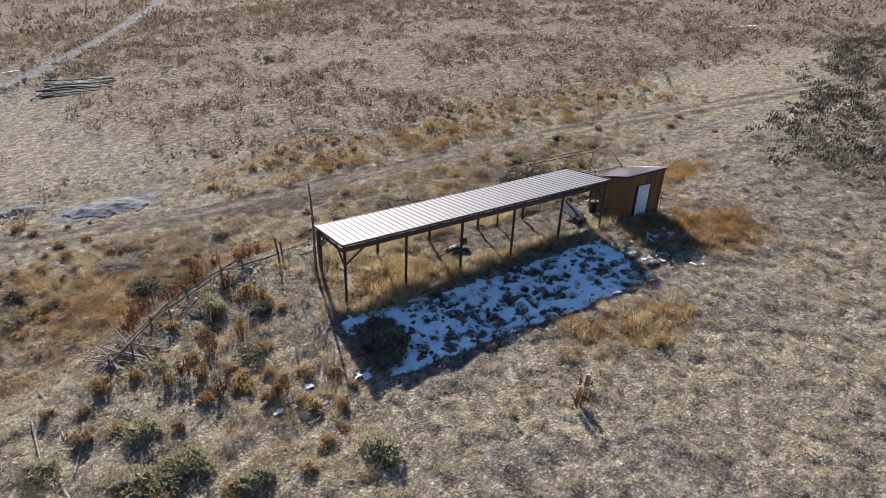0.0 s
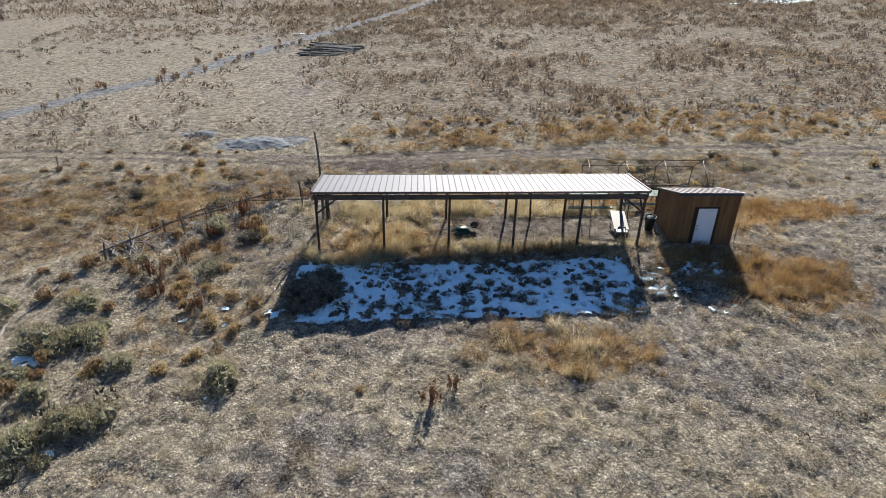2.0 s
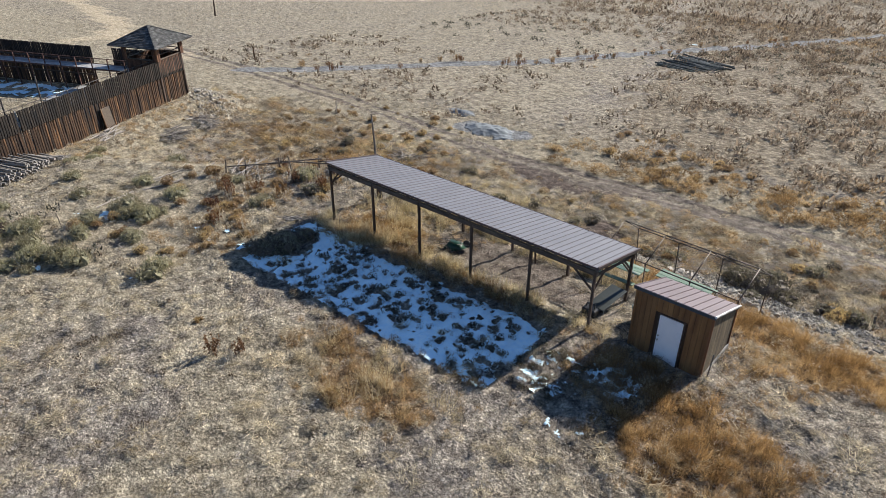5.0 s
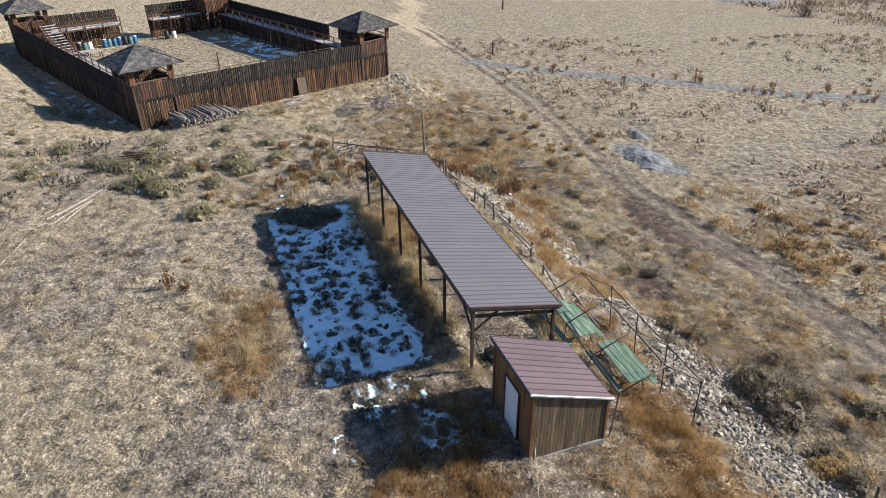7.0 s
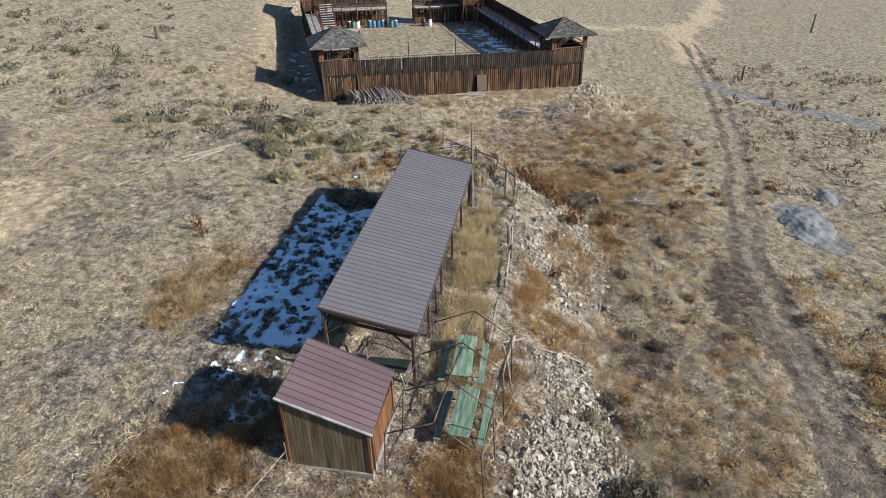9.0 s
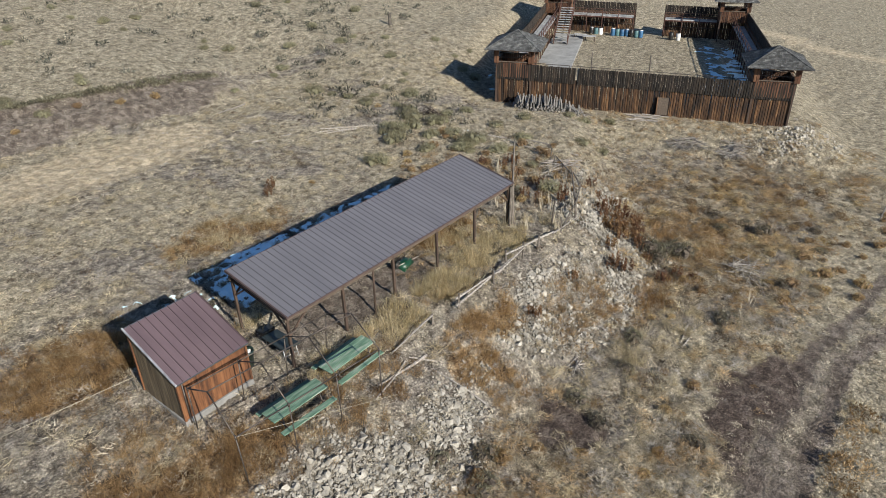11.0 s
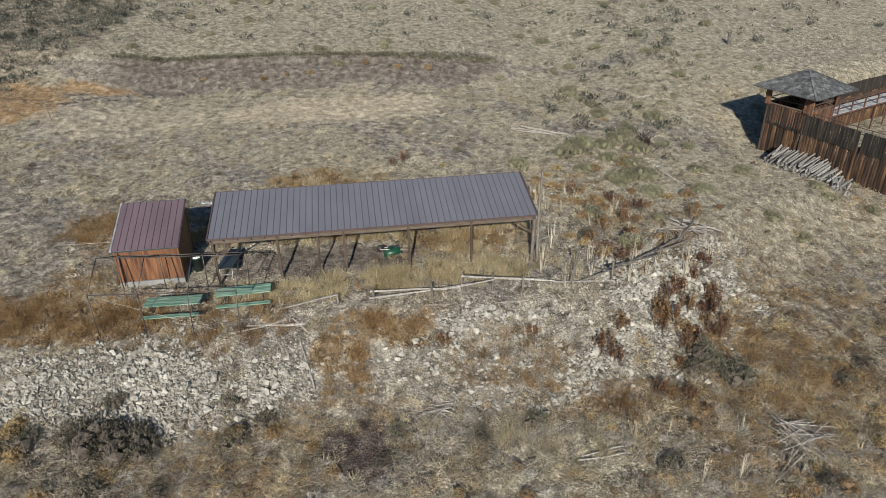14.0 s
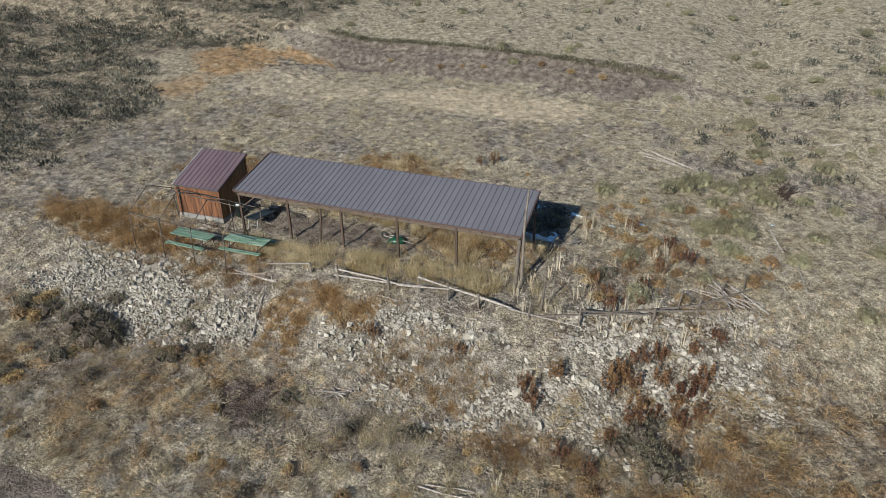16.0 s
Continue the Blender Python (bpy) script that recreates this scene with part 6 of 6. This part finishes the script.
    def w_amber(x, y):
        w = 0.7 * blob(x, y, 10.8, -7.6, 4.2, 1.6) + 0.5 * blob(x, y, 4.0, 2.2, 4.5, 1.8) + 0.5 * blob(x, y, 21.0, 4.5, 5.0, 3.0) + 0.4 * blob(x, y, 20.0, -3.0, 3.0, 2.0) + 0.4 * blob(x, y, 9, 4.6, 8, 0.9) + 0.3 * blob(x, y, -9, 3.5, 5, 3.0) + 0.7 * blob(x, y, -10, 11, 5, 4) + 0.6 * blob(x, y, 2.8, 9.2, 3.8, 1.9)
        u, v = fort_uv(x, y)
        w = w + 0.5 * sm(7, 9, u) * sm(24, 22, u) * sm(-5, -3, v) * sm(0, -0.6, v) + 0.22 * blob(x, y, -17, 6, 8, 7)
        return w * sm(0.3, 0.55, fbm(x + 31, y, 0.9)) * (1 - ((x > 16.95) & (x < 20.2) & (y > 0) & (y < 3)))

    x, y = scatter(19000, (-34, 27, -10, 14), w_amber, 84)
    spread_out("amber_grass", TALL, x, y, sizes(len(x), 0.32, 0.68, 85), M_GRASS_AMBER, "wispy amber dry grass round the shelter", "grass", 86)

    w_slope = lambda x, y: open_ground(x, y)[0] * sm(9.8, 11.3, y) * sm(19, 17, y) * sm(-16, -9, x) * sm(34, 26, x) * (0.3 + 0.7 * sm(0.4, 0.55, fbm(x, y, 0.6)))
    for seed, material, label in ((87, M_GRASS_SLOPE, "soft grey-tan grass covering the lower bank"), (187, M_GRASS_AMBER, "soft amber grass covering the lower bank"), (287, M_GRASS_GREY, "soft grey grass covering the lower bank"), (387, M_GRASS_GOLD, "soft golden grass clumps on the lower bank")):
        x, y = scatter(2400 if seed < 300 else 700, (-16, 34, 9.5, 19), lambda x, y: w_slope(x, y) * sm(0.36, 0.54, fbm(x + seed, y, 0.4)), seed)
        spread_out("slope_grass", SOFT, x, y, sizes(len(x), 0.35, 1.05, seed + 1), material, label, "grass", seed + 2)

    # old earth steps down the bank, overgrown
    g = np.random.default_rng(81)
    sx, sy = [], []
    for k in range(9):
        for _ in range(24):
            s = g.random()
            s = s if g.random() < 0.35 else (0.22 * s if g.random() < 0.5 else 1 - 0.3 * s)
            sx.append(8.25 + 0.07 * k + 2.0 * s)
            sy.append(6.75 + 0.45 * k + g.normal(0, 0.07))
    for _ in range(90):
        sx.append(g.uniform(5.6, 9.3))
        sy.append(7.0 + 0.12 * (9 - sx[-1]) + g.normal(0, 0.3))
    sx, sy = np.array(sx), np.array(sy)
    spread_out("step_grass", TALL, sx, sy, sizes(len(sx), 0.4, 0.75, 82), M_GRASS_AMBER, "rust-gold grass in rows on old earth steps", "grass", 83)

    # what shows farther off
    def w_far(x, y):
        f, m = open_ground(x, y)
        out = 1 - ((x > near[0]) & (x < near[1]) & (y > near[2]) & (y < near[3]))
        return f * out * (0.3 + 0.7 * m["pale"]) * (0.3 + sm(0.3, 0.6, fbm(x, y, 0.5))) * 0.9

    x, y = scatter(30000, (-110, 85, -85, 125), w_far, 16)
    spread_out("far_grass", TURF_FAR, x, y, sizes(len(x), 0.6, 1.2, 17), M_GRASS_FAR, "pale dry grass covering the fields beyond", "grass", 18)


SAGE = [shrub(1600, 1.15, 0.62, 0.046, 11, 100 + k, 0.55, 26, True) for k in range(5)]
RABBIT = [shrub(1000, 0.9, 0.62, 0.043, 9, 120 + k, 0.75, 26, True) for k in range(5)]
DOCK = [weed(18, 0.95, 140 + k, 24, 0.36) for k in range(4)]
TWIGGY = [weed(12, 1.15, 160 + k, 1, 0.25) for k in range(4)]
BRUSH_FAR = [shrub(52, 1.0, 0.6, 0.13, 6, 180 + k, 0.5, 0) for k in range(6)]
BRUSH_LOW = [shrub(24, 1.0, 0.55, 0.19, 5, 190 + k, 0.4, 0) for k in range(6)]


def plant_each(name, shapes, places, material, labels, category, group, seed):
    """Shrubs one by one: leaves and woody stems on a few shared meshes."""
    g = random.Random(seed)
    meshes = []
    for crown, stems in shapes:
        pair = []
        for kind, (v, f) in (("leaves", crown), ("stem", stems)):
            o = mesh_object(kind, v, f, material if kind == "leaves" else STEMS.get(material.name, M_STEM))
            pair.append((kind, o.data))
            bpy.data.objects.remove(o)
        meshes.append(pair)
    for x, y, s in places:
        m = at(x, y, ground_at(x, y) - 0.03) @ Matrix.Rotation(g.random() * 6.28, 4, "Z") @ Matrix.Diagonal((s, s * g.uniform(0.85, 1.1), s * g.uniform(0.85, 1.1), 1))
        ob = thing(name, m, labels[0] if s > 1.0 else labels[1], category, group)
        for kind, me in g.choice(meshes):
            tagged(piece(kind, me, Matrix(), ob), kind="stuff")


def picked(n, box, weight, seed, lo, hi, apart=0.6):
    """Places for single shrubs that keep off one another."""
    g = random.Random(seed)
    x, y = scatter(n, box, weight, seed)
    out = []
    for a, b in zip(x, y):
        if all((a - c) ** 2 + (b - d) ** 2 > apart ** 2 for c, d, _ in out):
            out.append((float(a), float(b), g.uniform(lo, hi)))
    return out


def build_shrubs():
    clear = lambda x, y: open_ground(x, y)[0] * (1 - ((x > -1) & (x < 21) & (y > -6.5) & (y < 6.5)))
    sage = [(-10.3, -6.5, 1.3), (-2.4, -9.0, 1.3), (-6.6, -8.0, 1.1), (-9.3, -6.7, 1.3), (-8.4, -6.3, 1.1), (-6.2, -11.0, 1.2), (-7.2, -11.4, 1.2), (-9.0, -9.6, 1.0), (-8.1, -12.2, 1.3), (-4.9, -1.3, 1.0), (-9.6, -3.8, 1.1), (-9.5, -11.9, 1.2),
            (-5.6, 2.7, 1.1), (-6.7, -11.3, 1.0), (-11.6, -11.4, 1.3), (-11.1, -13.2, 1.2), (-10.3, -8.6, 1.1), (-8.8, -6.1, 1.0), (-10.9, -24.5, 1.3), (-11.8, -14.2, 1.2), (-11.9, -10.9, 1.1), (-15.7, -17.4, 1.2), (-11.7, -18.9, 1.1)]
    sage = [(x, y, 1.15 * s) for x, y, s in sage]
    w = lambda x, y: clear(x, y) * (0.6 * sm(6, 9, -x) * sm(3, -2, y) * sm(28, 22, -y) * sm(0.42, 0.57, fbm(x, y, 0.3)) + 0.16 * sm(26, 33, -y)) * (fort_near(x, y) > 2.5)
    sage += picked(800, (-32, 30, -60, 2), w, 31, 0.6, 1.25, 0.9)
    plant_each("sagebrush", SAGE, sage[:170], M_SAGE, ("broad grey-green sagebrush in dry grass", "small grey-green sagebrush in dry grass"), "shrub", "sagebrush", 1)
    dark = [(-0.1, -4.4, 1.5), (0.5, -3.6, 1.3), (-0.5, -3.4, 1.3), (0.6, -2.4, 1.0), (18.3, 11.5, 1.9), (19.4, 11.2, 1.8), (17.5, 11.8, 1.4), (20.2, 10.8, 1.3), (22.2, 10.9, 1.3), (23.3, 11.0, 1.2), (14.2, 11.7, 1.0), (-6.7, 8.9, 1.5), (-7.7, 10.5, 1.6), (-7.0, 9.8, 1.3), (-6.0, 9.9, 1.2), (2.1, 12.1, 1.0), (14.5, 9.9, 0.8), (-3.7, 1.4, 1.1)]
    w = lambda x, y: clear(x, y) * (0.35 * sm(8, 11, y) * sm(19, 16, y) * sm(0.52, 0.66, fbm(x, y, 0.35)))
    dark += picked(500, (-18, 30, 9, 18), w, 33, 0.5, 1.1, 1.4)
    plant_each("dark_sagebrush", SAGE, dark[:45], M_SAGE_DARK, ("large dark sagebrush on the bank", "dark twiggy sagebrush on the bank"), "shrub", "dark sagebrush", 2)
    rabbit = [(-7.5, -8.0, 1.1), (-5.6, -3.4, 1.0), (-5.1, -4.4, 1.1), (-3.4, -3.7, 1.1), (-4.6, -3.0, 0.9), (-7.2, -3.2, 1.1), (-3.7, -5.6, 1.0), (-2.6, -6.0, 0.8), (-3.1, -7.2, 0.6), (-4.1, -7.7, 0.8), (-10.1, -9.3, 1.2), (-3.8, 3.4, 1.0),
              (-3.2, 2.2, 1.0), (-5.8, -2.9, 1.0), (-2.7, -6.1, 0.7), (-7.6, -8.5, 0.9), (-4.0, -5.2, 1.0), (-3.8, -7.4, 0.8), (-11.6, -17.5, 0.9), (-5.7, -2.5, 1.0), (-2.3, -4.2, 1.0), (-1.9, -5.2, 0.9), (2.7, -9.8, 0.5), (10.6, -9.4, 0.6), (14.1, 11.3, 0.8), (12.6, 11.5, 0.8), (22.6, 10.6, 1.1), (-7.2, -0.4, 0.9), (22.2, 11.5, 1.2), (23.2, 11.7, 1.1), (19.7, 15.1, 1.0), (18.9, 17.1, 0.9), (17.2, 17.4, 0.8), (-5.2, 12.6, 1.0), (3.4, 14.2, 0.6), (12.6, 11.2, 0.8), (14.3, 11.3, 0.8), (-4.9, 12.0, 0.8), (-4.6, 13.1, 0.8), (-6.8, 13.2, 0.8), (-2.3, 12.2, 0.6), (-13.2, 11.2, 1.3), (-12.4, 11.8, 1.1), (22.5, 10.2, 0.9), (20.7, 13.5, 0.9), (6.7, -31.2, 0.9), (3.8, -30.4, 0.9), (21.1, -29.6, 0.7), (15.9, -29.4, 0.8), (13.8, -29.6, 0.6), (11.8, -29.8, 0.7), (1.0, -30.2, 1.0)]
    rabbit = [(x, y, 0.8 * s) if x < 0 and y < 5 else (x, y, s) for x, y, s in rabbit]
    w = lambda x, y: clear(x, y) * (0.22 * sm(-1, -3, x) * sm(-14, -10, x) * sm(6, 3, y) * sm(-10, -6, y) * sm(0.4, 0.58, fbm(x, y, 0.5)) + 0.8 * sm(20.8, 22, y - 0.03 * x) * sm(34, 29, y) * sm(-2, 4, x) * sm(0.44, 0.56, fbm(x, y, 0.25)) + 0.07 * sm(10.5, 12.5, y) * sm(19, 16, y) + 0.25 * sm(-5, -8, x) * sm(6, 9, y) * sm(26, 20, y))
    rabbit += picked(4200, (-24, 40, -9, 34), w, 35, 0.4, 1.1, 0.85)
    plant_each("rabbitbrush", RABBIT, rabbit[:430], M_RABBIT, ("rounded golden-brown rabbitbrush gone to seed", "small golden-brown rabbitbrush in grass"), "shrub", "rabbitbrush", 3)
    dock = [(-6.0, 7.2, 1.1), (-5.3, 7.6, 1.3), (-8.7, 6.1, 1.2), (-8.2, 6.6, 1.1), (-1.9, 9.0, 1.1), (-2.3, 9.5, 1.1), (5.3, 8.4, 0.8), (-3.0, 8.2, 1.0), (5.2, -10.7, 0.9), (6.0, -10.0, 0.7), (-6.4, -0.2, 1.0), (-4.6, 4.0, 1.0), (1.2, 8.2, 0.8)]
    w = lambda x, y: (0.9 * blob(x, y, -7.0, 6.4, 4.2, 2.2, 35) + 0.25 * blob(x, y, -6, 0, 3.5, 4.5) + 0.08 * blob(x, y, -3, 12, 6, 3)) * 0.7
    dock += picked(420, (-13, 6, -5, 15), w, 37, 0.6, 1.1, 0.5)
    plant_each("dead_weeds", DOCK, dock[:150], M_DOCK, ("tall clump of dark red-brown dead weeds", "clump of dark red-brown dead weeds"), "weeds", "dead weeds", 4)
    w = lambda x, y: 0.9 * blob(x, y, -3.5, 4.2, 4.5, 2.4, 10) + 0.5 * blob(x, y, -4, 0, 4, 5) + 0.3 * blob(x, y, -2, 14, 6, 2) + 0.3 * blob(x, y, -9, 3, 4, 3)
    twiggy = picked(380, (-13, 4, -6, 16), w, 39, 0.6, 1.15, 0.6)
    plant_each("dead_stalks", TWIGGY, twiggy[:140], M_STALK, ("tall bleached dead stalks standing in brush", "bleached dead stalks standing in brush"), "weeds", "dead stalks", 5)

    g = random.Random(77)
    weeds = []
    for (ax, ay), (bx, by) in zip(PATHWAY[1:6], PATHWAY[2:7]):
        for k in range(8):
            t, side = g.random(), g.choice((-1, 1)) * g.uniform(1.3, 2.2)
            n = math.hypot(bx - ax, by - ay)
            weeds.append((ax + (bx - ax) * t - (by - ay) / n * side, ay + (by - ay) * t + (bx - ax) / n * side, g.uniform(0.5, 1.1)))
    plant_each("path_weeds", DOCK, weeds, M_DOCKPALE, ("tall red-brown weeds beside the gravel path", "red-brown weeds beside the gravel path"), "weeds", "weeds along the path", 6)

    # the brush that goes on into the distance
    def w_brush(x, y):
        f, m = open_ground(x, y)
        return f * (m["brush"] * sm(-4, 10, x + 0.3 * (y - 30)) * (y > 10) * (0.1 + 0.9 * sm(0.42, 0.56, fbm(x, y, 0.13))) + 0.3 * sm(22, 26, y) * sm(64, 44, y) * sm(0.4, 0.54, fbm(x, y, 0.16)) + 0.35 * sm(80, 92, y))

    x, y = scatter(16500, (-60, 95, 22, 128), w_brush, 41)
    spread_out("low_brush", BRUSH_LOW, x, y, sizes(len(x), 0.5, 1.25, 42), M_BROWNBRUSH, "low brown-grey brush covering the slope", "brush", 43)
    x, y = scatter(9000, (-60, 95, 22, 128), lambda x, y: 0.5 * w_brush(x, y) * sm(0.5, 0.66, fbm(x + 30, y, 0.12)), 44)
    spread_out("golden_brush", BRUSH_FAR, x, y, sizes(len(x), 0.5, 1.0, 45), M_RABBIT, "scattered golden-brown brush on the slope", "brush", 46)

    band = lambda x, y: open_ground(x, y)[0] * (0.85 * sm(20.6, 22, y - 0.04 * np.maximum(x - 20, 0) + 0.12 * np.maximum(x - 20, 0)) * sm(31, 26, y) * sm(-4, 4, x) * (0.25 + 0.75 * sm(0.42, 0.54, fbm(x, y, 0.3))) + 0.12 * sm(15, 17, y) * sm(20, 18, y) * sm(8, 14, x))
    x, y = scatter(1500, (-6, 46, 15, 32), band, 141)
    spread_out("golden_brush", [shrub(260, 1.0, 0.6, 0.07, 8, 240 + k, 0.6, 0) for k in range(5)], x, y, sizes(len(x), 0.55, 1.25, 142), M_RABBIT, "band of golden rabbitbrush along the track", "brush", 143)

    nw = lambda x, y: open_ground(x, y)[0] * (fort_near(x, y) > 1.5) * np.maximum(blob(x, y, -15, 11, 12, 7, -15), 0.7 * blob(x, y, -27, 13, 9, 7)) * (0.15 + 0.85 * sm(0.4, 0.55, fbm(x + 7, y, 0.45))) * sm(21.5, 18, y)
    for seed, material, label in ((151, M_RABBIT, "golden-brown brush crowding the bank towards the fort"), (154, M_GRASS_AMBER, "amber grass clumps on the bank towards the fort"), (157, M_MATTED, "brown brush crowding the bank towards the fort"), (160, M_GRASS_SLOPE, "pale grass clumps on the bank towards the fort")):
        x, y = scatter(900, (-36, -2, 3, 22), lambda x, y: nw(x, y) * sm(0.38, 0.56, fbm(x + seed, y, 0.35)), seed)
        spread_out("bank_brush", SOFT, x, y, sizes(len(x), 0.55, 1.5, seed + 1), material, label, "brush", seed + 2)

    def w_mat(x, y):
        f, m = open_ground(x, y)
        slope = sm(10, 11.5, y) * sm(19, 17, y) * sm(-14, -8, x) * sm(32, 26, x) * 0.55
        west = 0.8 * blob(x, y, -16, 8, 8, 8) + 0.5 * blob(x, y, -7, 4, 5, 6) + 0.5 * blob(x, y, -24, 12, 6, 5)
        return f * np.maximum(slope, west) * (0.15 + 0.85 * sm(0.42, 0.58, fbm(x, y, 0.4))) * (1 - 0.7 * m["stony"]) * (fort_near(x, y) > 1.0)

    x, y = scatter(2600, (-34, 32, -4, 20), w_mat, 144)
    spread_out("matted_brush", [shrub(120, 0.9, 0.4, 0.065, 8, 250 + k, 0.5, 0) for k in range(5)], x, y, sizes(len(x), 0.45, 1.1, 145), M_MATTED, "low matted brown brush on the bank", "brush", 146)

    def w_sage(x, y):
        f, m = open_ground(x, y)
        east = sage_slope(x + 6 * (fbm(x, y, 0.12) - 0.5), y)
        return f * (east * (0.35 + 1.4 * sm(0.39, 0.52, fbm(x, y, 0.2))) * sm(-80, -55, y) + 0.05 * sm(60, 70, y) + 0.05 * sm(33, 36, -y) * (x < 35) + 0.5 * blob(x, y, 33, -43, 9, 6) * sm(0.4, 0.55, fbm(x, y, 0.25)) + 0.16 * (1 - sm(1.0, 9.0, along(x, y, [(-10, -14), (-16.5, -24.5), (-17.6, -32), (-24, -41), (-30, -50)]))))

    x, y = scatter(42000, (-60, 90, -85, 100), w_sage, 47)
    spread_out("far_sagebrush", BRUSH_FAR, x, y, sizes(len(x), 0.6, 1.35, 48), M_SAGE_FAR, "grey-green sagebrush scattered over the hillside", "brush", 49)


def build_bank_edge():
    """The dark ragged sod along the top of the cut bank."""
    g = np.random.default_rng(91)
    x = g.uniform(-6, 29, 900)
    y = -32.0 - 0.5 * np.sin((x - 2) * 0.12) + g.normal(0, 0.14, len(x))
    spread_out("bank_edge", BRUSH_LOW, x, y, sizes(len(x), 0.3, 0.6, 92), M_SAGE_DARK, "dark ragged sod edge along the cut bank", "brush", 93, -0.02)


def build_far_plants():
    """Coarse grass and brush where the land runs out of sight."""
    big = [shrub(11, 1.6, 0.7, 0.4, 4, 230 + k, 0.4, 0) for k in range(5)]
    w = lambda x, y: open_ground(x, y)[0] * sm(112, 120, y) * (0.3 + 0.7 * sm(0.4, 0.6, fbm(x, y, 0.1)))
    x, y = scatter(9000, (-120, 170, 112, 230), w, 71)
    spread_out("far_brush", big, x, y, sizes(len(x), 0.6, 1.3, 72), M_BROWNBRUSH, "brown brush on the farthest slope", "brush", 73)
    tree = weed(150, 4.2, 300, 4, 1.6)
    plant_each("bare_willow", [tree], [(-82.5, 118, 1.5)], M_DOCK, ("bare red-brown willow thicket in the far field", "bare red-brown willow thicket in the far field"), "shrub", "", 7)
    w = lambda x, y: open_ground(x, y)[0] * sm(93, 100, x) * (y > -40) * 0.8
    x, y = scatter(4000, (93, 170, -40, 115), w, 74)
    spread_out("far_brush", big, x, y, sizes(len(x), 0.6, 1.3, 75), M_BROWNBRUSH, "brown brush on the eastern slope", "brush", 76)


def build_rocks():
    """The rubble bank north of the shelter."""
    g = np.random.default_rng(51)
    tri = [lump(11, 400 + k, random.Random(k).uniform(0.62, 0.85)) for k in range(8)]
    shapes = []
    for v, f in tri:
        o = mesh_object("rock", v, f, M_ROCK)
        shapes.append(o.data)
        bpy.data.objects.remove(o)
    bank = thing("rock_bank", at(0, 0, 0), "bank of pale angular rubble rocks below the shelter", "rocks")
    w = lambda x, y: np.clip(masks(x, y)["stony"], 0, 1) ** 1.3 * (0.25 + 0.9 * sm(0.36, 0.56, fbm(x, y, 0.55))) * (1 - 0.7 * blob(x, y, 2.8, 9.2, 3.2, 1.5))
    x, y = scatter(58000, (-15, 28, 1, 13), w, 52)
    size = np.clip(np.exp(g.normal(-2.43, 0.33, len(x))), 0.045, 0.22)
    order = np.argsort(-size)
    near = [i for i in order if -9 < x[i] < 20][:300]
    rnd = random.Random(53)
    for i in near:
        m = at(x[i], y[i], ground_at(x[i], y[i]) + size[i] * 0.32) @ Euler((rnd.uniform(-0.4, 0.4), rnd.uniform(-0.4, 0.4), rnd.random() * 6.3)).to_matrix().to_4x4() @ Matrix.Scale(float(size[i]), 4)
        piece("rock", shapes[rnd.randrange(8)], m, bank)
    rest = np.setdiff1d(np.arange(len(x)), near)
    ob = spread_out("rubble", tri, x[rest], y[rest], size[rest] * 0.9, M_ROCK, "small pale rubble between the rocks", "rocks", 54, 0.035)
    ob.parent = bank
    del ob["category"]
    xs, ys = scatter(500, (-30, 30, -28, 20), lambda x, y: 0.25 * open_ground(x, y)[0], 55)
    spread_out("loose_stones", tri, xs, ys, sizes(len(xs), 0.03, 0.11, 56), M_ROCK, "loose pale stones lying in the grass", "stones", 57)
    xs, ys = np.concatenate([g.normal(-29.8, 1.4, 150), g.normal(-33.0, 1.6, 110), g.normal(-27.5, 1.0, 60)]), np.concatenate([g.normal(11.4, 0.9, 150), g.normal(12.6, 1.0, 110), g.normal(9.6, 0.8, 60)])
    spread_out("stone_heap", tri, xs, ys, sizes(320, 0.06, 0.2, 58), M_ROCK, "heap of pale rubble by the fort's corner", "rocks", 59, 0.05)


build_grass()
build_shrubs()
build_bank_edge()
build_far_plants()
build_rocks()
